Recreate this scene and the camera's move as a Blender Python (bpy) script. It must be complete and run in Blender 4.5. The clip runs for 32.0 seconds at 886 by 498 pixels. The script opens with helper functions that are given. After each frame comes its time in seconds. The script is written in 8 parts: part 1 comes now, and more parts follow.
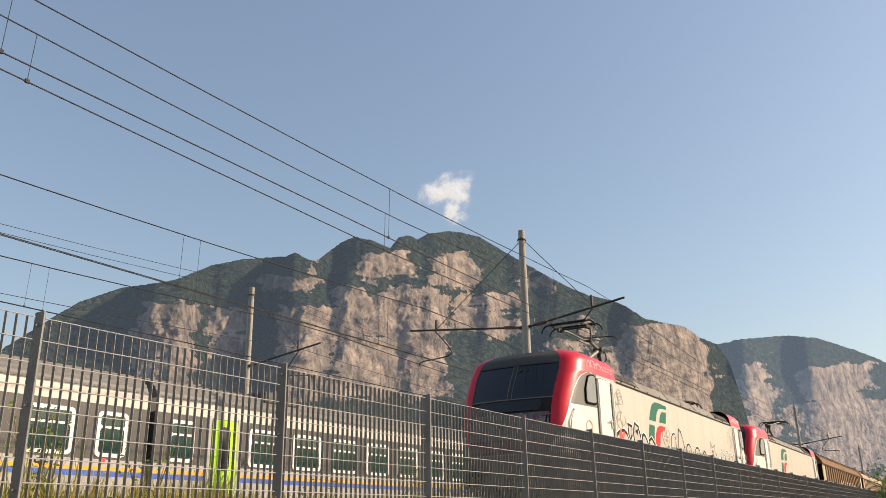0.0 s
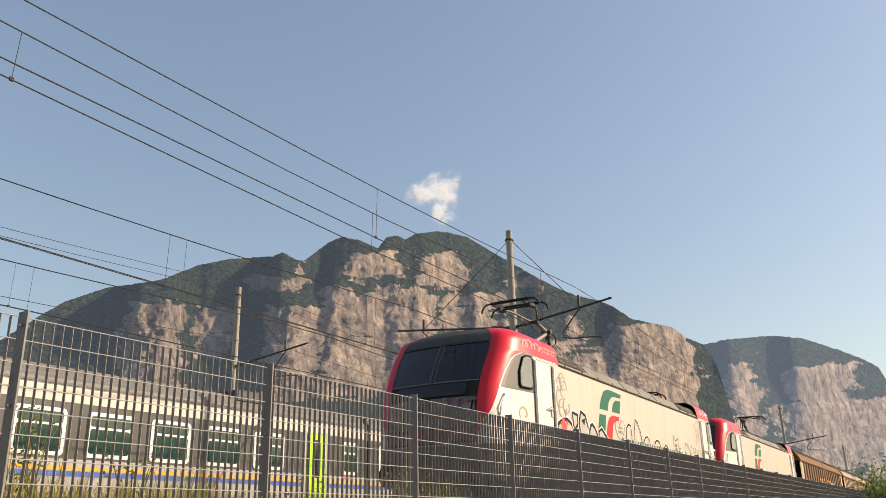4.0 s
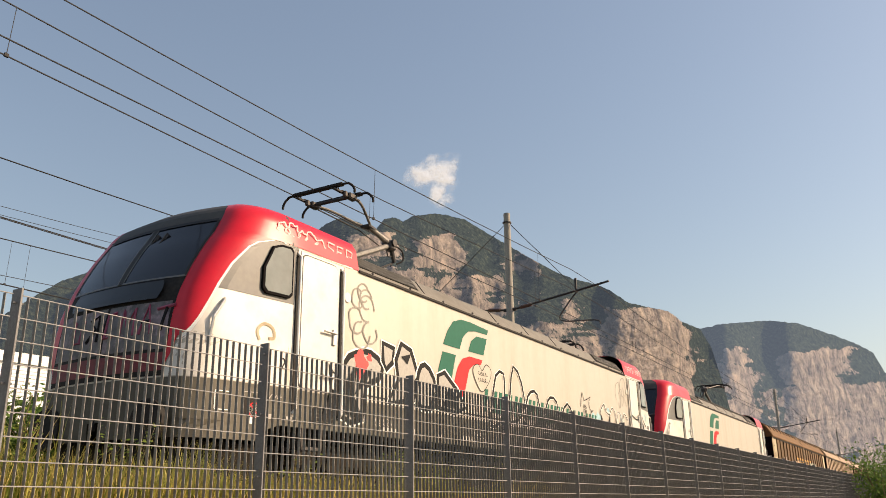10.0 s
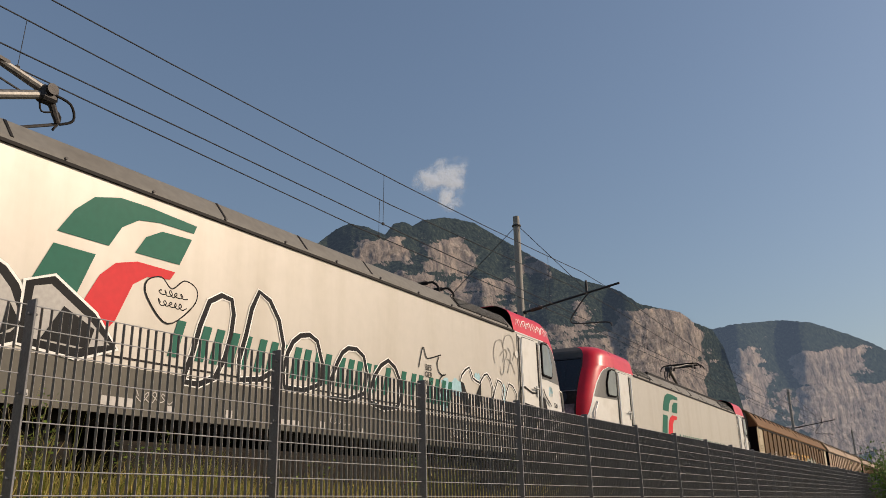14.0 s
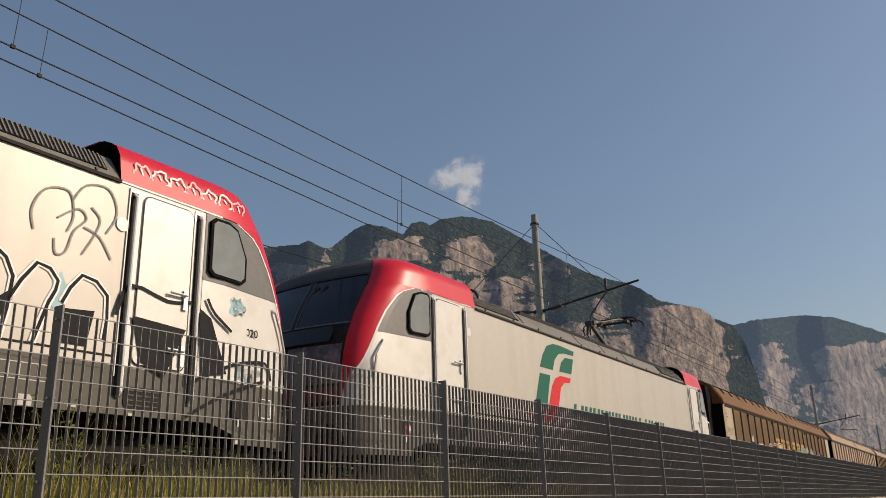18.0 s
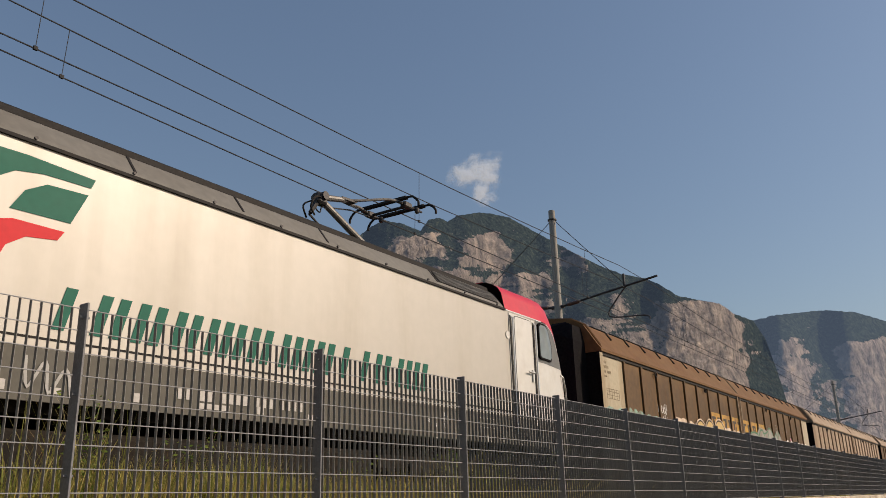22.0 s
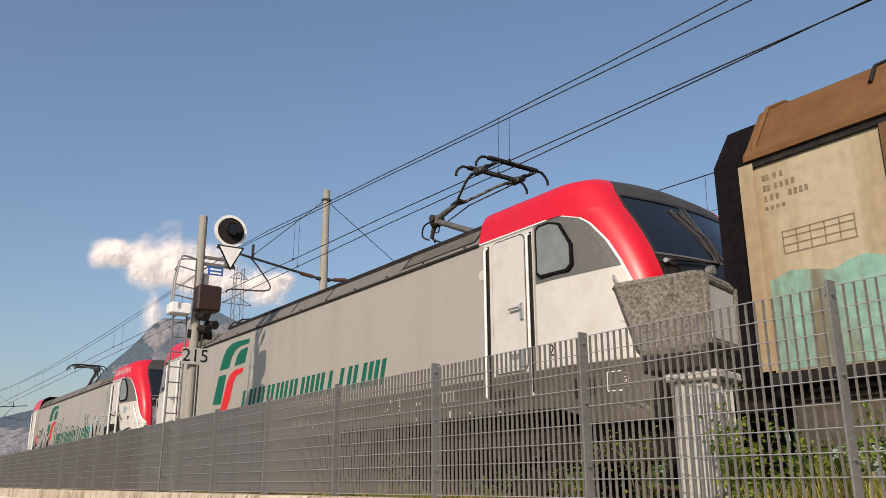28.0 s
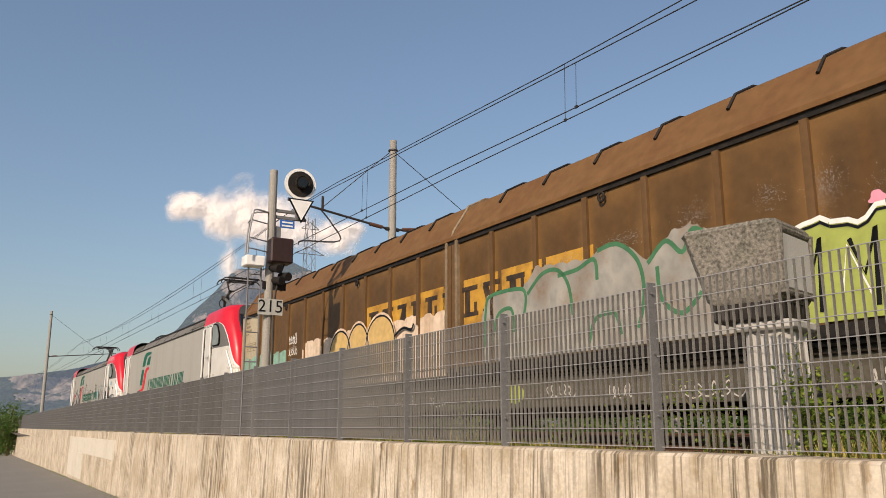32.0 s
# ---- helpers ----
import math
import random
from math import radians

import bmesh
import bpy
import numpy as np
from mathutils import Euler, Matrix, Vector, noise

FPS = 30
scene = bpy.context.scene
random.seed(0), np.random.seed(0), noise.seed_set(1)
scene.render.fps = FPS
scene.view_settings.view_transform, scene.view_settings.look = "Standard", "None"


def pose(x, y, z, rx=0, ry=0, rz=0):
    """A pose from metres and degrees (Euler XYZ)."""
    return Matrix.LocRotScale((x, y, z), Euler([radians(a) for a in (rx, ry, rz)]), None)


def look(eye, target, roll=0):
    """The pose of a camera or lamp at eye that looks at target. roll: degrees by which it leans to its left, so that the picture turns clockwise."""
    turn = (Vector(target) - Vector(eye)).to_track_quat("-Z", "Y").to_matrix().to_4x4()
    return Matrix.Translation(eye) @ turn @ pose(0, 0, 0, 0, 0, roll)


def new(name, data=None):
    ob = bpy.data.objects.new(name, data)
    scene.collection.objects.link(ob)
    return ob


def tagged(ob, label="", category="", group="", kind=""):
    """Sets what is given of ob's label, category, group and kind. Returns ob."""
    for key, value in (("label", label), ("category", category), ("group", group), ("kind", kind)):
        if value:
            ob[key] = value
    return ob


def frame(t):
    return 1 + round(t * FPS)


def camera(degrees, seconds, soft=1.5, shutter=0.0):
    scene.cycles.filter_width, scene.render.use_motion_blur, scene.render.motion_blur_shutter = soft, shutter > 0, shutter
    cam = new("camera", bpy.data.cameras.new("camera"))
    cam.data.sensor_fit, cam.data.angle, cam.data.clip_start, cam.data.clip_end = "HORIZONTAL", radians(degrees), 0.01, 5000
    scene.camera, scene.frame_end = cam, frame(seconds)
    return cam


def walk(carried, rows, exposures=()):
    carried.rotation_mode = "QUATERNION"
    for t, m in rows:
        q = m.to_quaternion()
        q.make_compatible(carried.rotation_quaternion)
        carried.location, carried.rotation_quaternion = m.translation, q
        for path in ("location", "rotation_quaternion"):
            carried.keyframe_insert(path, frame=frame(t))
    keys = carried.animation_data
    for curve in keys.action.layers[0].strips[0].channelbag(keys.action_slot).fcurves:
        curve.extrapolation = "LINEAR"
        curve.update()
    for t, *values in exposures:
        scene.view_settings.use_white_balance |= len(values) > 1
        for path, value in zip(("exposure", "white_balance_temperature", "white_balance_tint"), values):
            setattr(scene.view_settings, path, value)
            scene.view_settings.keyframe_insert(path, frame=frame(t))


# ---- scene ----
cam = camera(57.01, 32.0, soft=0.8)
PATH = [
    (0.0, (1.391, -0.393, 1.538), (9.4039, 4.6599, 4.7395), -0.99),
    (0.5, (1.390, -0.395, 1.538), (9.4189, 4.6455, 4.7222), -1.05),
    (1.0, (1.390, -0.396, 1.537), (9.4273, 4.6341, 4.7170), -0.99),
    (1.5, (1.390, -0.397, 1.537), (9.4433, 4.6185, 4.6967), -1.02),
    (2.0, (1.389, -0.398, 1.537), (9.4581, 4.5957, 4.6907), -1.15),
    (2.5, (1.388, -0.400, 1.536), (9.4667, 4.5820, 4.6841), -1.17),
    (4.5, (1.396, -0.399, 1.536), (9.4940, 4.5086, 4.7512), -1.11),
    (5.0, (1.400, -0.398, 1.536), (9.5080, 4.4943, 4.7512), -0.99),
    (5.5, (1.402, -0.396, 1.536), (9.5218, 4.4799, 4.7436), -1.04),
    (6.0, (1.406, -0.394, 1.537), (9.5347, 4.4657, 4.7480), -1.27),
    (6.5, (1.408, -0.392, 1.537), (9.5495, 4.4564, 4.7323), -1.16),
    (7.0, (1.413, -0.389, 1.538), (9.5798, 4.4556, 4.6741), -1.22),
    (7.5, (1.416, -0.387, 1.538), (9.6120, 4.4584, 4.5957), -1.09),
    (8.0, (1.419, -0.385, 1.538), (9.6266, 4.4493, 4.5824), -1.06),
    (8.5, (1.420, -0.384, 1.538), (9.6240, 4.4724, 4.5558), -1.08),
    (9.0, (1.421, -0.383, 1.538), (9.6098, 4.4977, 4.5570), -1.00),
    (9.5, (1.422, -0.383, 1.537), (9.5980, 4.5268, 4.5455), -0.85),
    (10.0, (1.421, -0.383, 1.536), (9.5847, 4.5554, 4.5305), -0.74),
    (10.5, (1.420, -0.384, 1.535), (9.5789, 4.5709, 4.5170), -0.69),
    (11.0, (1.417, -0.385, 1.533), (9.5757, 4.5667, 4.5204), -1.04),
    (11.5, (1.417, -0.387, 1.533), (9.5686, 4.5638, 4.5414), -1.27),
    (12.0, (1.415, -0.389, 1.533), (9.5555, 4.5708, 4.5538), -1.27),
    (12.5, (1.414, -0.390, 1.534), (9.5447, 4.5937, 4.5419), -1.33),
    (13.0, (1.411, -0.391, 1.534), (9.5416, 4.5950, 4.5400), -1.31),
    (13.5, (1.411, -0.392, 1.537), (9.5089, 4.6339, 4.5633), -1.43),
    (14.0, (1.408, -0.392, 1.539), (9.4962, 4.6410, 4.5807), -1.33),
    (14.5, (1.408, -0.392, 1.542), (9.4784, 4.6630, 4.5949), -1.31),
    (16.5, (1.399, -0.391, 1.549), (9.3885, 4.7624, 4.6483), -2.06),
    (17.0, (1.393, -0.392, 1.549), (9.3760, 4.7821, 4.6321), -1.92),
    (17.5, (1.388, -0.394, 1.549), (9.3660, 4.8074, 4.5973), -1.69),
    (18.0, (1.379, -0.397, 1.547), (9.3498, 4.8228, 4.5830), -1.69),
    (18.5, (1.370, -0.402, 1.546), (9.3401, 4.8257, 4.5712), -1.66),
    (19.0, (1.358, -0.408, 1.543), (9.3199, 4.8493, 4.5381), -1.50),
    (19.5, (1.352, -0.412, 1.541), (9.2869, 4.8933, 4.5225), -1.35),
    (20.0, (1.345, -0.416, 1.539), (9.2657, 4.9074, 4.5282), -1.44),
    (20.5, (1.344, -0.417, 1.539), (9.2446, 4.9387, 4.5227), -1.30),
    (21.0, (1.343, -0.418, 1.538), (9.2200, 4.9732, 4.5204), -1.38),
    (21.5, (1.344, -0.416, 1.539), (9.2126, 4.9827, 4.5294), -1.40),
    (22.0, (1.345, -0.414, 1.540), (9.2067, 4.9899, 4.5388), -1.59),
    (22.5, (1.349, -0.409, 1.542), (9.2012, 5.0041, 4.5488), -1.71),
    (23.0, (1.352, -0.405, 1.544), (9.1995, 5.0231, 4.5360), -1.77),
    (23.5, (1.358, -0.398, 1.546), (9.2092, 5.0493, 4.4946), -1.70),
    (24.0, (1.365, -0.392, 1.548), (9.1917, 5.0960, 4.4826), -2.23),
    (24.5, (1.370, -0.375, 1.555), (9.0621, 5.2892, 4.5116), -2.78),
    (24.6, (1.352, -0.376, 1.558), (8.9028, 5.4652, 4.5354), -2.39),
    (24.8, (1.315, -0.376, 1.564), (8.2710, 6.1435, 4.5830), -1.63),
    (25.0, (1.278, -0.376, 1.570), (7.0939, 7.1616, 4.6306), -0.87),
    (25.3, (1.096, -0.194, 1.531), (5.5197, 8.1647, 4.7805), -1.19),
    (25.6, (1.026, -0.244, 1.595), (3.3777, 8.9414, 4.7722), -0.87),
    (26.0, (0.888, -0.254, 1.629), (0.3774, 9.2422, 4.7201), -1.52),
    (26.3, (0.829, -0.357, 1.610), (-1.6762, 8.8337, 4.6529), -3.09),
    (26.5, (0.737, -0.372, 1.607), (-2.8137, 8.4482, 4.7050), -2.92),
    (28.5, (0.465, -0.347, 1.660), (-7.8505, 4.5628, 4.2583), -0.16),
    (29.0, (0.468, -0.339, 1.664), (-7.9020, 4.4863, 4.2425), -0.13),
    (29.5, (0.475, -0.351, 1.666), (-7.8971, 4.4664, 4.2547), -0.47),
    (30.0, (0.485, -0.347, 1.670), (-7.8975, 4.4526, 4.2579), -0.69),
    (30.5, (0.491, -0.359, 1.673), (-7.8924, 4.4342, 4.2677), -0.57),
    (31.0, (0.502, -0.356, 1.677), (-7.9015, 4.4237, 4.2362), -0.45),
    (31.5, (0.508, -0.367, 1.680), (-7.9581, 4.4306, 3.9827), 0.15),
    (32.0, (0.514, -0.366, 1.680), (-7.9894, 4.4503, 3.8010), -0.07),
]
EXPOSURES = [(0.0, 0.91, 7350, 14), (6.0, 0.93, 7650, 15), (8.0, 0.83, 7550, 15), (10.0, 0.85, 7850, 16), (11.0, 0.68, 7300, 15),
             (11.6, 0.48, 7050, 14), (12.0, 0.36, 6850, 14), (13.0, 0.13, 6750, 14), (18.0, 0.08, 6700, 14), (19.0, 0.28, 6600, 14),
             (20.0, 0.45, 6650, 14), (21.0, 0.13, 6800, 15), (22.0, 0.08, 6600, 14), (24.0, 0.08, 6500, 14), (25.0, -0.1, 6250, 16),
             (26.0, 0.05, 5400, 15), (26.5, 0.08, 5500, 15), (28.5, 0.36, 6450, 14), (32.0, 0.34, 6600, 14)]
walk(cam, [(t, look(eye, target, roll)) for t, eye, target, roll in PATH], EXPOSURES)

# ---- world, sun ----
SUN_AZ, SUN_EL = -54.0, 29.0    # the sun stands behind the street, towards the far end of the line
world = bpy.data.worlds.new("world")
scene.world = world
world.use_nodes = True
wn = world.node_tree
wbg = wn.nodes["Background"]
wsky = wn.nodes.new("ShaderNodeTexSky")
wsky.sky_type, wsky.sun_disc = 'NISHITA', False
wsky.sun_elevation = radians(SUN_EL)
wsky.sun_rotation = radians(90 - SUN_AZ)
wsky.air_density, wsky.dust_density, wsky.ozone_density = 1.3, 1.6, 2.5
whaze = wn.nodes.new("ShaderNodeMix")       # summer haze evens the whole sky out
whaze.data_type = 'RGBA'
whaze.inputs[0].default_value = 0.2
whaze.inputs[7].default_value = (1.66, 2.40, 3.5, 1)
wn.links.new(wsky.outputs[0], whaze.inputs[6])
wn.links.new(whaze.outputs[2], wbg.inputs[0])
wbg.inputs[1].default_value = 0.095
sun_data = bpy.data.lights.new("sun", 'SUN')
sun_data.energy, sun_data.angle, sun_data.color = 3.5, radians(0.55), (1.0, 0.84, 0.65)
sun = new("sun", sun_data)
_a, _e = radians(SUN_AZ), radians(SUN_EL)
sun.matrix_world = look((30 * math.cos(_a) * math.cos(_e), 30 * math.sin(_a) * math.cos(_e), 30 * math.sin(_e)), (0, 0, 0))


# ---- materials ----
def mat(name, col, rough=0.6, metal=0.0, grain=20.0, var=0.12, stain=None, stain_scale=1.2, stain_amt=0.5,
        bump=0.0, thr=(0.48, 0.72), streak=0.0, rand=0.0, island=0.0, spec=0.5, coat=0.0):
    """A plain surface with grain, broad stains, upright streaks and relief."""
    m = bpy.data.materials.new(name)
    m.use_nodes = True
    nt = m.node_tree
    N, L = nt.nodes, nt.links
    b = N["Principled BSDF"]
    b.inputs["Roughness"].default_value, b.inputs["Metallic"].default_value = rough, metal
    b.inputs["Specular IOR Level"].default_value = spec
    b.inputs["Coat Weight"].default_value = coat
    b.inputs["Coat Roughness"].default_value = 0.32
    tc = N.new("ShaderNodeTexCoord")
    n1 = N.new("ShaderNodeTexNoise")
    n1.inputs["Scale"].default_value, n1.inputs["Detail"].default_value = grain, 6
    L.new(tc.outputs["Object"], n1.inputs["Vector"])
    mp = N.new("ShaderNodeMapping")
    mp.inputs["Scale"].default_value = (stain_scale, stain_scale, stain_scale * (0.12 if streak else 1.0))
    L.new(tc.outputs["Object"], mp.inputs["Vector"])
    n2 = N.new("ShaderNodeTexNoise")
    n2.inputs["Scale"].default_value, n2.inputs["Detail"].default_value = 1.0 if not streak else streak, 8
    n2.inputs["Roughness"].default_value = 0.62
    L.new(mp.outputs[0], n2.inputs["Vector"])
    r2 = N.new("ShaderNodeMapRange")
    r2.inputs["From Min"].default_value, r2.inputs["From Max"].default_value = thr
    r2.inputs["To Max"].default_value = stain_amt if stain else 0.0
    L.new(n2.outputs["Fac"], r2.inputs["Value"])
    mx = N.new("ShaderNodeMix")
    mx.data_type = 'RGBA'
    mx.inputs[6].default_value = (*col, 1)
    mx.inputs[7].default_value = (*(stain or col), 1)
    L.new(r2.outputs[0], mx.inputs[0])
    hv = N.new("ShaderNodeHueSaturation")
    L.new(mx.outputs[2], hv.inputs["Color"])
    val = N.new("ShaderNodeMapRange")
    val.inputs["To Min"].default_value, val.inputs["To Max"].default_value = 1 - var, 1 + var
    val.inputs["From Min"].default_value, val.inputs["From Max"].default_value = 0.3, 0.7
    L.new(n1.outputs["Fac"], val.inputs["Value"])
    last = val.outputs[0]
    if rand or island:
        src = N.new("ShaderNodeObjectInfo").outputs["Random"] if rand else N.new("ShaderNodeNewGeometry").outputs["Random Per Island"]
        rr = N.new("ShaderNodeMapRange")
        rr.inputs["To Min"].default_value, rr.inputs["To Max"].default_value = 1 - (rand or island), 1 + (rand or island)
        L.new(src, rr.inputs["Value"])
        mu = N.new("ShaderNodeMath")
        mu.operation = 'MULTIPLY'
        L.new(last, mu.inputs[0])
        L.new(rr.outputs[0], mu.inputs[1])
        last = mu.outputs[0]
    L.new(last, hv.inputs["Value"])
    L.new(hv.outputs[0], b.inputs["Base Color"])
    rv = N.new("ShaderNodeMapRange")
    rv.inputs["To Min"].default_value, rv.inputs["To Max"].default_value = max(0.02, rough - 0.08), min(1, rough + 0.1)
    L.new(n2.outputs["Fac"], rv.inputs["Value"])
    L.new(rv.outputs[0], b.inputs["Roughness"])
    if bump:
        bp = N.new("ShaderNodeBump")
        bp.inputs["Strength"].default_value, bp.inputs["Distance"].default_value = 0.6, bump
        L.new(n1.outputs["Fac"], bp.inputs["Height"])
        L.new(bp.outputs[0], b.inputs["Normal"])
    return m


M_ASPHALT = mat("asphalt", (0.20, 0.185, 0.16), 0.9, grain=60, var=0.25, stain=(0.27, 0.25, 0.21), stain_scale=0.5, bump=0.01)
M_GROUND = mat("dry_earth", (0.15, 0.125, 0.065), 0.95, grain=3, var=0.3, stain=(0.09, 0.11, 0.035), stain_scale=0.15, stain_amt=0.9, bump=0.05)


def wall_material():
    """Pale concrete with rain streaks that run down from the top, moss blotches and fine grain."""
    m = mat("rain_streaked_concrete", (0.66, 0.575, 0.455), 0.9, grain=30, var=0.14, stain=(0.36, 0.28, 0.18), stain_scale=1.3, stain_amt=0.6, thr=(0.42, 0.62), bump=0.006)
    nt = m.node_tree
    N, L = nt.nodes, nt.links
    b = N["Principled BSDF"]
    src = b.inputs["Base Color"].links[0].from_socket
    tc = N.new("ShaderNodeTexCoord")
    outs = []
    for sx, sz, det, lo, hi, top in ((2.2, 1.1, 8, 0.50, 0.64, 0.55), (0.9, 0.25, 3, 0.44, 0.58, 1.0), (13.0, 0.55, 7, 0.50, 0.59, 0.9), (5.0, 2.4, 9, 0.56, 0.64, 0.8), (30.0, 0.9, 5, 0.54, 0.62, 0.8)):
        mp = N.new("ShaderNodeMapping")
        mp.inputs["Scale"].default_value = (sx, 0.0, sz)
        L.new(tc.outputs["Object"], mp.inputs["Vector"])
        n = N.new("ShaderNodeTexNoise")
        n.inputs["Scale"].default_value, n.inputs["Detail"].default_value, n.inputs["Roughness"].default_value = 1.0, det, 0.65
        L.new(mp.outputs[0], n.inputs["Vector"])
        r = N.new("ShaderNodeMapRange")
        r.inputs["From Min"].default_value, r.inputs["From Max"].default_value, r.inputs["To Max"].default_value = lo, hi, top
        L.new(n.outputs["Fac"], r.inputs["Value"])
        outs.append(r.outputs[0])

    def both(a, c):
        k = N.new("ShaderNodeMath")
        k.operation = 'MULTIPLY'
        L.new(a, k.inputs[0])
        L.new(c, k.inputs[1])
        return k.outputs[0]
    wash, patch, drips, moss, runs = outs
    last = src
    for o, c in ((wash, (0.36, 0.28, 0.17)), (both(moss, patch), (0.26, 0.15, 0.04)), (both(drips, patch), (0.085, 0.068, 0.045)), (runs, (0.22, 0.17, 0.11))):
        mx = N.new("ShaderNodeMix")
        mx.data_type = 'RGBA'
        mx.inputs[7].default_value = (*c, 1)
        L.new(o, mx.inputs[0])
        L.new(last, mx.inputs[6])
        last = mx.outputs[2]
    L.new(last, b.inputs["Base Color"])
    return m


M_CONC = wall_material()
M_CONC_CLEAN = mat("patched_concrete", (0.62, 0.57, 0.48), 0.9, grain=40, var=0.1, stain=(0.45, 0.40, 0.32), bump=0.004)
M_AGGR = mat("exposed_aggregate", (0.17, 0.155, 0.13), 0.95, grain=45, var=0.6, stain=(0.085, 0.09, 0.06), stain_scale=3, bump=0.02)
M_CONC_GREY = mat("smooth_grey_concrete", (0.46, 0.45, 0.43), 0.85, grain=50, var=0.08, stain=(0.30, 0.28, 0.25), stain_scale=2, streak=2.0, bump=0.003)
M_GALV = mat("galvanised_steel", (0.155, 0.157, 0.160), 0.55, 0.0, grain=70, var=0.18, stain=(0.075, 0.07, 0.065), stain_scale=4, rand=0.08)
# paler than the bars: the sun caught by the cross rods is in this base
M_ROD = mat("bright_galvanised_rod", (0.30, 0.30, 0.305), 0.5, grain=60, var=0.15, stain=(0.17, 0.165, 0.155), stain_scale=4)
# fence steel again, paler: sun on the near bars put into the base
M_BAR = mat("weathered_zinc_bar", (0.185, 0.179, 0.168), 0.55, grain=70, var=0.2, stain=(0.11, 0.10, 0.085), stain_scale=4, stain_amt=0.5)
# fence steel toned darker for far panels, as their shaded faces look
M_GALV_ALL = mat("galvanised_steel_mesh", (0.128, 0.128, 0.125), 0.55, 0.0, grain=70, var=0.18, stain=(0.085, 0.08, 0.075), stain_scale=4, island=0.08)
M_BALLAST = mat("ballast_stone", (0.13, 0.112, 0.095), 0.95, grain=14, var=0.5, stain=(0.11, 0.085, 0.06), stain_scale=2, bump=0.06)
M_RAIL = mat("rusty_rail", (0.14, 0.075, 0.045), 0.6, 0.4, grain=40, var=0.2)
M_SLEEPER = mat("concrete_sleeper", (0.30, 0.27, 0.23), 0.9, grain=25, var=0.2, rand=0.15)
M_WHITE = mat("cream_white_paint", (0.43, 0.40, 0.35), 0.53, metal=0.22, grain=6, var=0.03, stain=(0.33, 0.29, 0.225), stain_scale=0.8, stain_amt=0.55, streak=1.6, coat=0.28, spec=0.75)
M_WHITE2 = mat("white_door_paint", (0.63, 0.61, 0.565), 0.46, metal=0.1, grain=9, var=0.03, stain=(0.46, 0.41, 0.33), stain_scale=2.0, stain_amt=0.5, coat=0.25, spec=0.6)
M_RED = mat("red_paint", (0.60, 0.010, 0.026), 0.36, grain=8, var=0.06, stain=(0.45, 0.02, 0.035), stain_scale=1.5, stain_amt=0.6, coat=0.15, spec=0.35)
M_CABGREY = mat("dark_grey_paint", (0.12, 0.12, 0.115), 0.45, grain=12, var=0.08, stain=(0.17, 0.155, 0.13), stain_scale=1.5)
M_SKIRT = mat("dusty_grey_skirt", (0.072, 0.065, 0.048), 0.6, grain=14, var=0.12, stain=(0.125, 0.105, 0.075), stain_scale=1.2, streak=1.5, stain_amt=0.7)
M_ROOF = mat("grey_roof_paint", (0.16, 0.15, 0.13), 0.7, grain=10, var=0.12, stain=(0.10, 0.085, 0.065), stain_scale=0.9)
M_BLACK = mat("grimy_black_steel", (0.018, 0.016, 0.015), 0.7, grain=25, var=0.3, stain=(0.05, 0.037, 0.027), stain_scale=4, spec=0.2)
M_UNDER = mat("brake_dusted_underframe", (0.022, 0.019, 0.016), 0.9, grain=18, var=0.35, stain=(0.055, 0.04, 0.027), stain_scale=3, spec=0.1)
M_SOLE = mat("dusty_sole_bar", (0.085, 0.075, 0.055), 0.8, grain=14, var=0.25, stain=(0.04, 0.033, 0.026), stain_scale=2, stain_amt=0.7)
M_RUBBER = mat("black_rubber", (0.02, 0.02, 0.02), 0.7, grain=40, var=0.15)
M_ALU = mat("worn_aluminium", (0.55, 0.54, 0.52), 0.4, 0.8, grain=40, var=0.1)
M_GLASS_DARK = mat("tinted_cab_glass", (0.010, 0.012, 0.017), 0.05, grain=5, var=0.05, spec=0.6)
# pale teal-grey base carries the sky's reflection, with dust stains over it
M_GLASS_SIDE = mat("dusty_side_glass", (0.19, 0.215, 0.21), 0.10, grain=5, var=0.1, stain=(0.16, 0.16, 0.15), stain_scale=3, stain_amt=0.4)
M_GREEN = mat("logo_green", (0.006, 0.115, 0.075), 0.55, grain=12, var=0.06, spec=0.2)
M_LOGORED = mat("logo_red", (0.62, 0.022, 0.028), 0.55, grain=12, var=0.06, spec=0.2)
M_INK = mat("black_spray_paint", (0.009, 0.009, 0.010), 0.6, grain=30, var=0.2, spec=0.15)
M_INKFADE = mat("faded_stencil_ink", (0.21, 0.165, 0.105), 0.7, grain=40, var=0.3, spec=0.2)
M_INKGREY = mat("faded_grey_spray", (0.48, 0.45, 0.41), 0.55, grain=30, var=0.1)
M_SPRAYWHITE = mat("white_spray_paint", (0.80, 0.78, 0.74), 0.5, grain=15, var=0.06)
M_SPRAYRED = mat("red_spray_paint", (0.66, 0.04, 0.04), 0.5, grain=15, var=0.1)
M_SPRAYBLUE = mat("pale_blue_spray", (0.30, 0.50, 0.55), 0.5, grain=15, var=0.12)
M_TURQ = mat("turquoise_spray", (0.22, 0.40, 0.32), 0.6, grain=9, var=0.2, stain=(0.16, 0.11, 0.06), stain_scale=3.0, stain_amt=0.85, thr=(0.46, 0.62), streak=1.2)
M_CREAMSPRAY = mat("cream_spray", (0.68, 0.54, 0.41), 0.6, grain=9, var=0.15, stain=(0.36, 0.22, 0.11), stain_scale=2.6, stain_amt=0.75, streak=1.2)
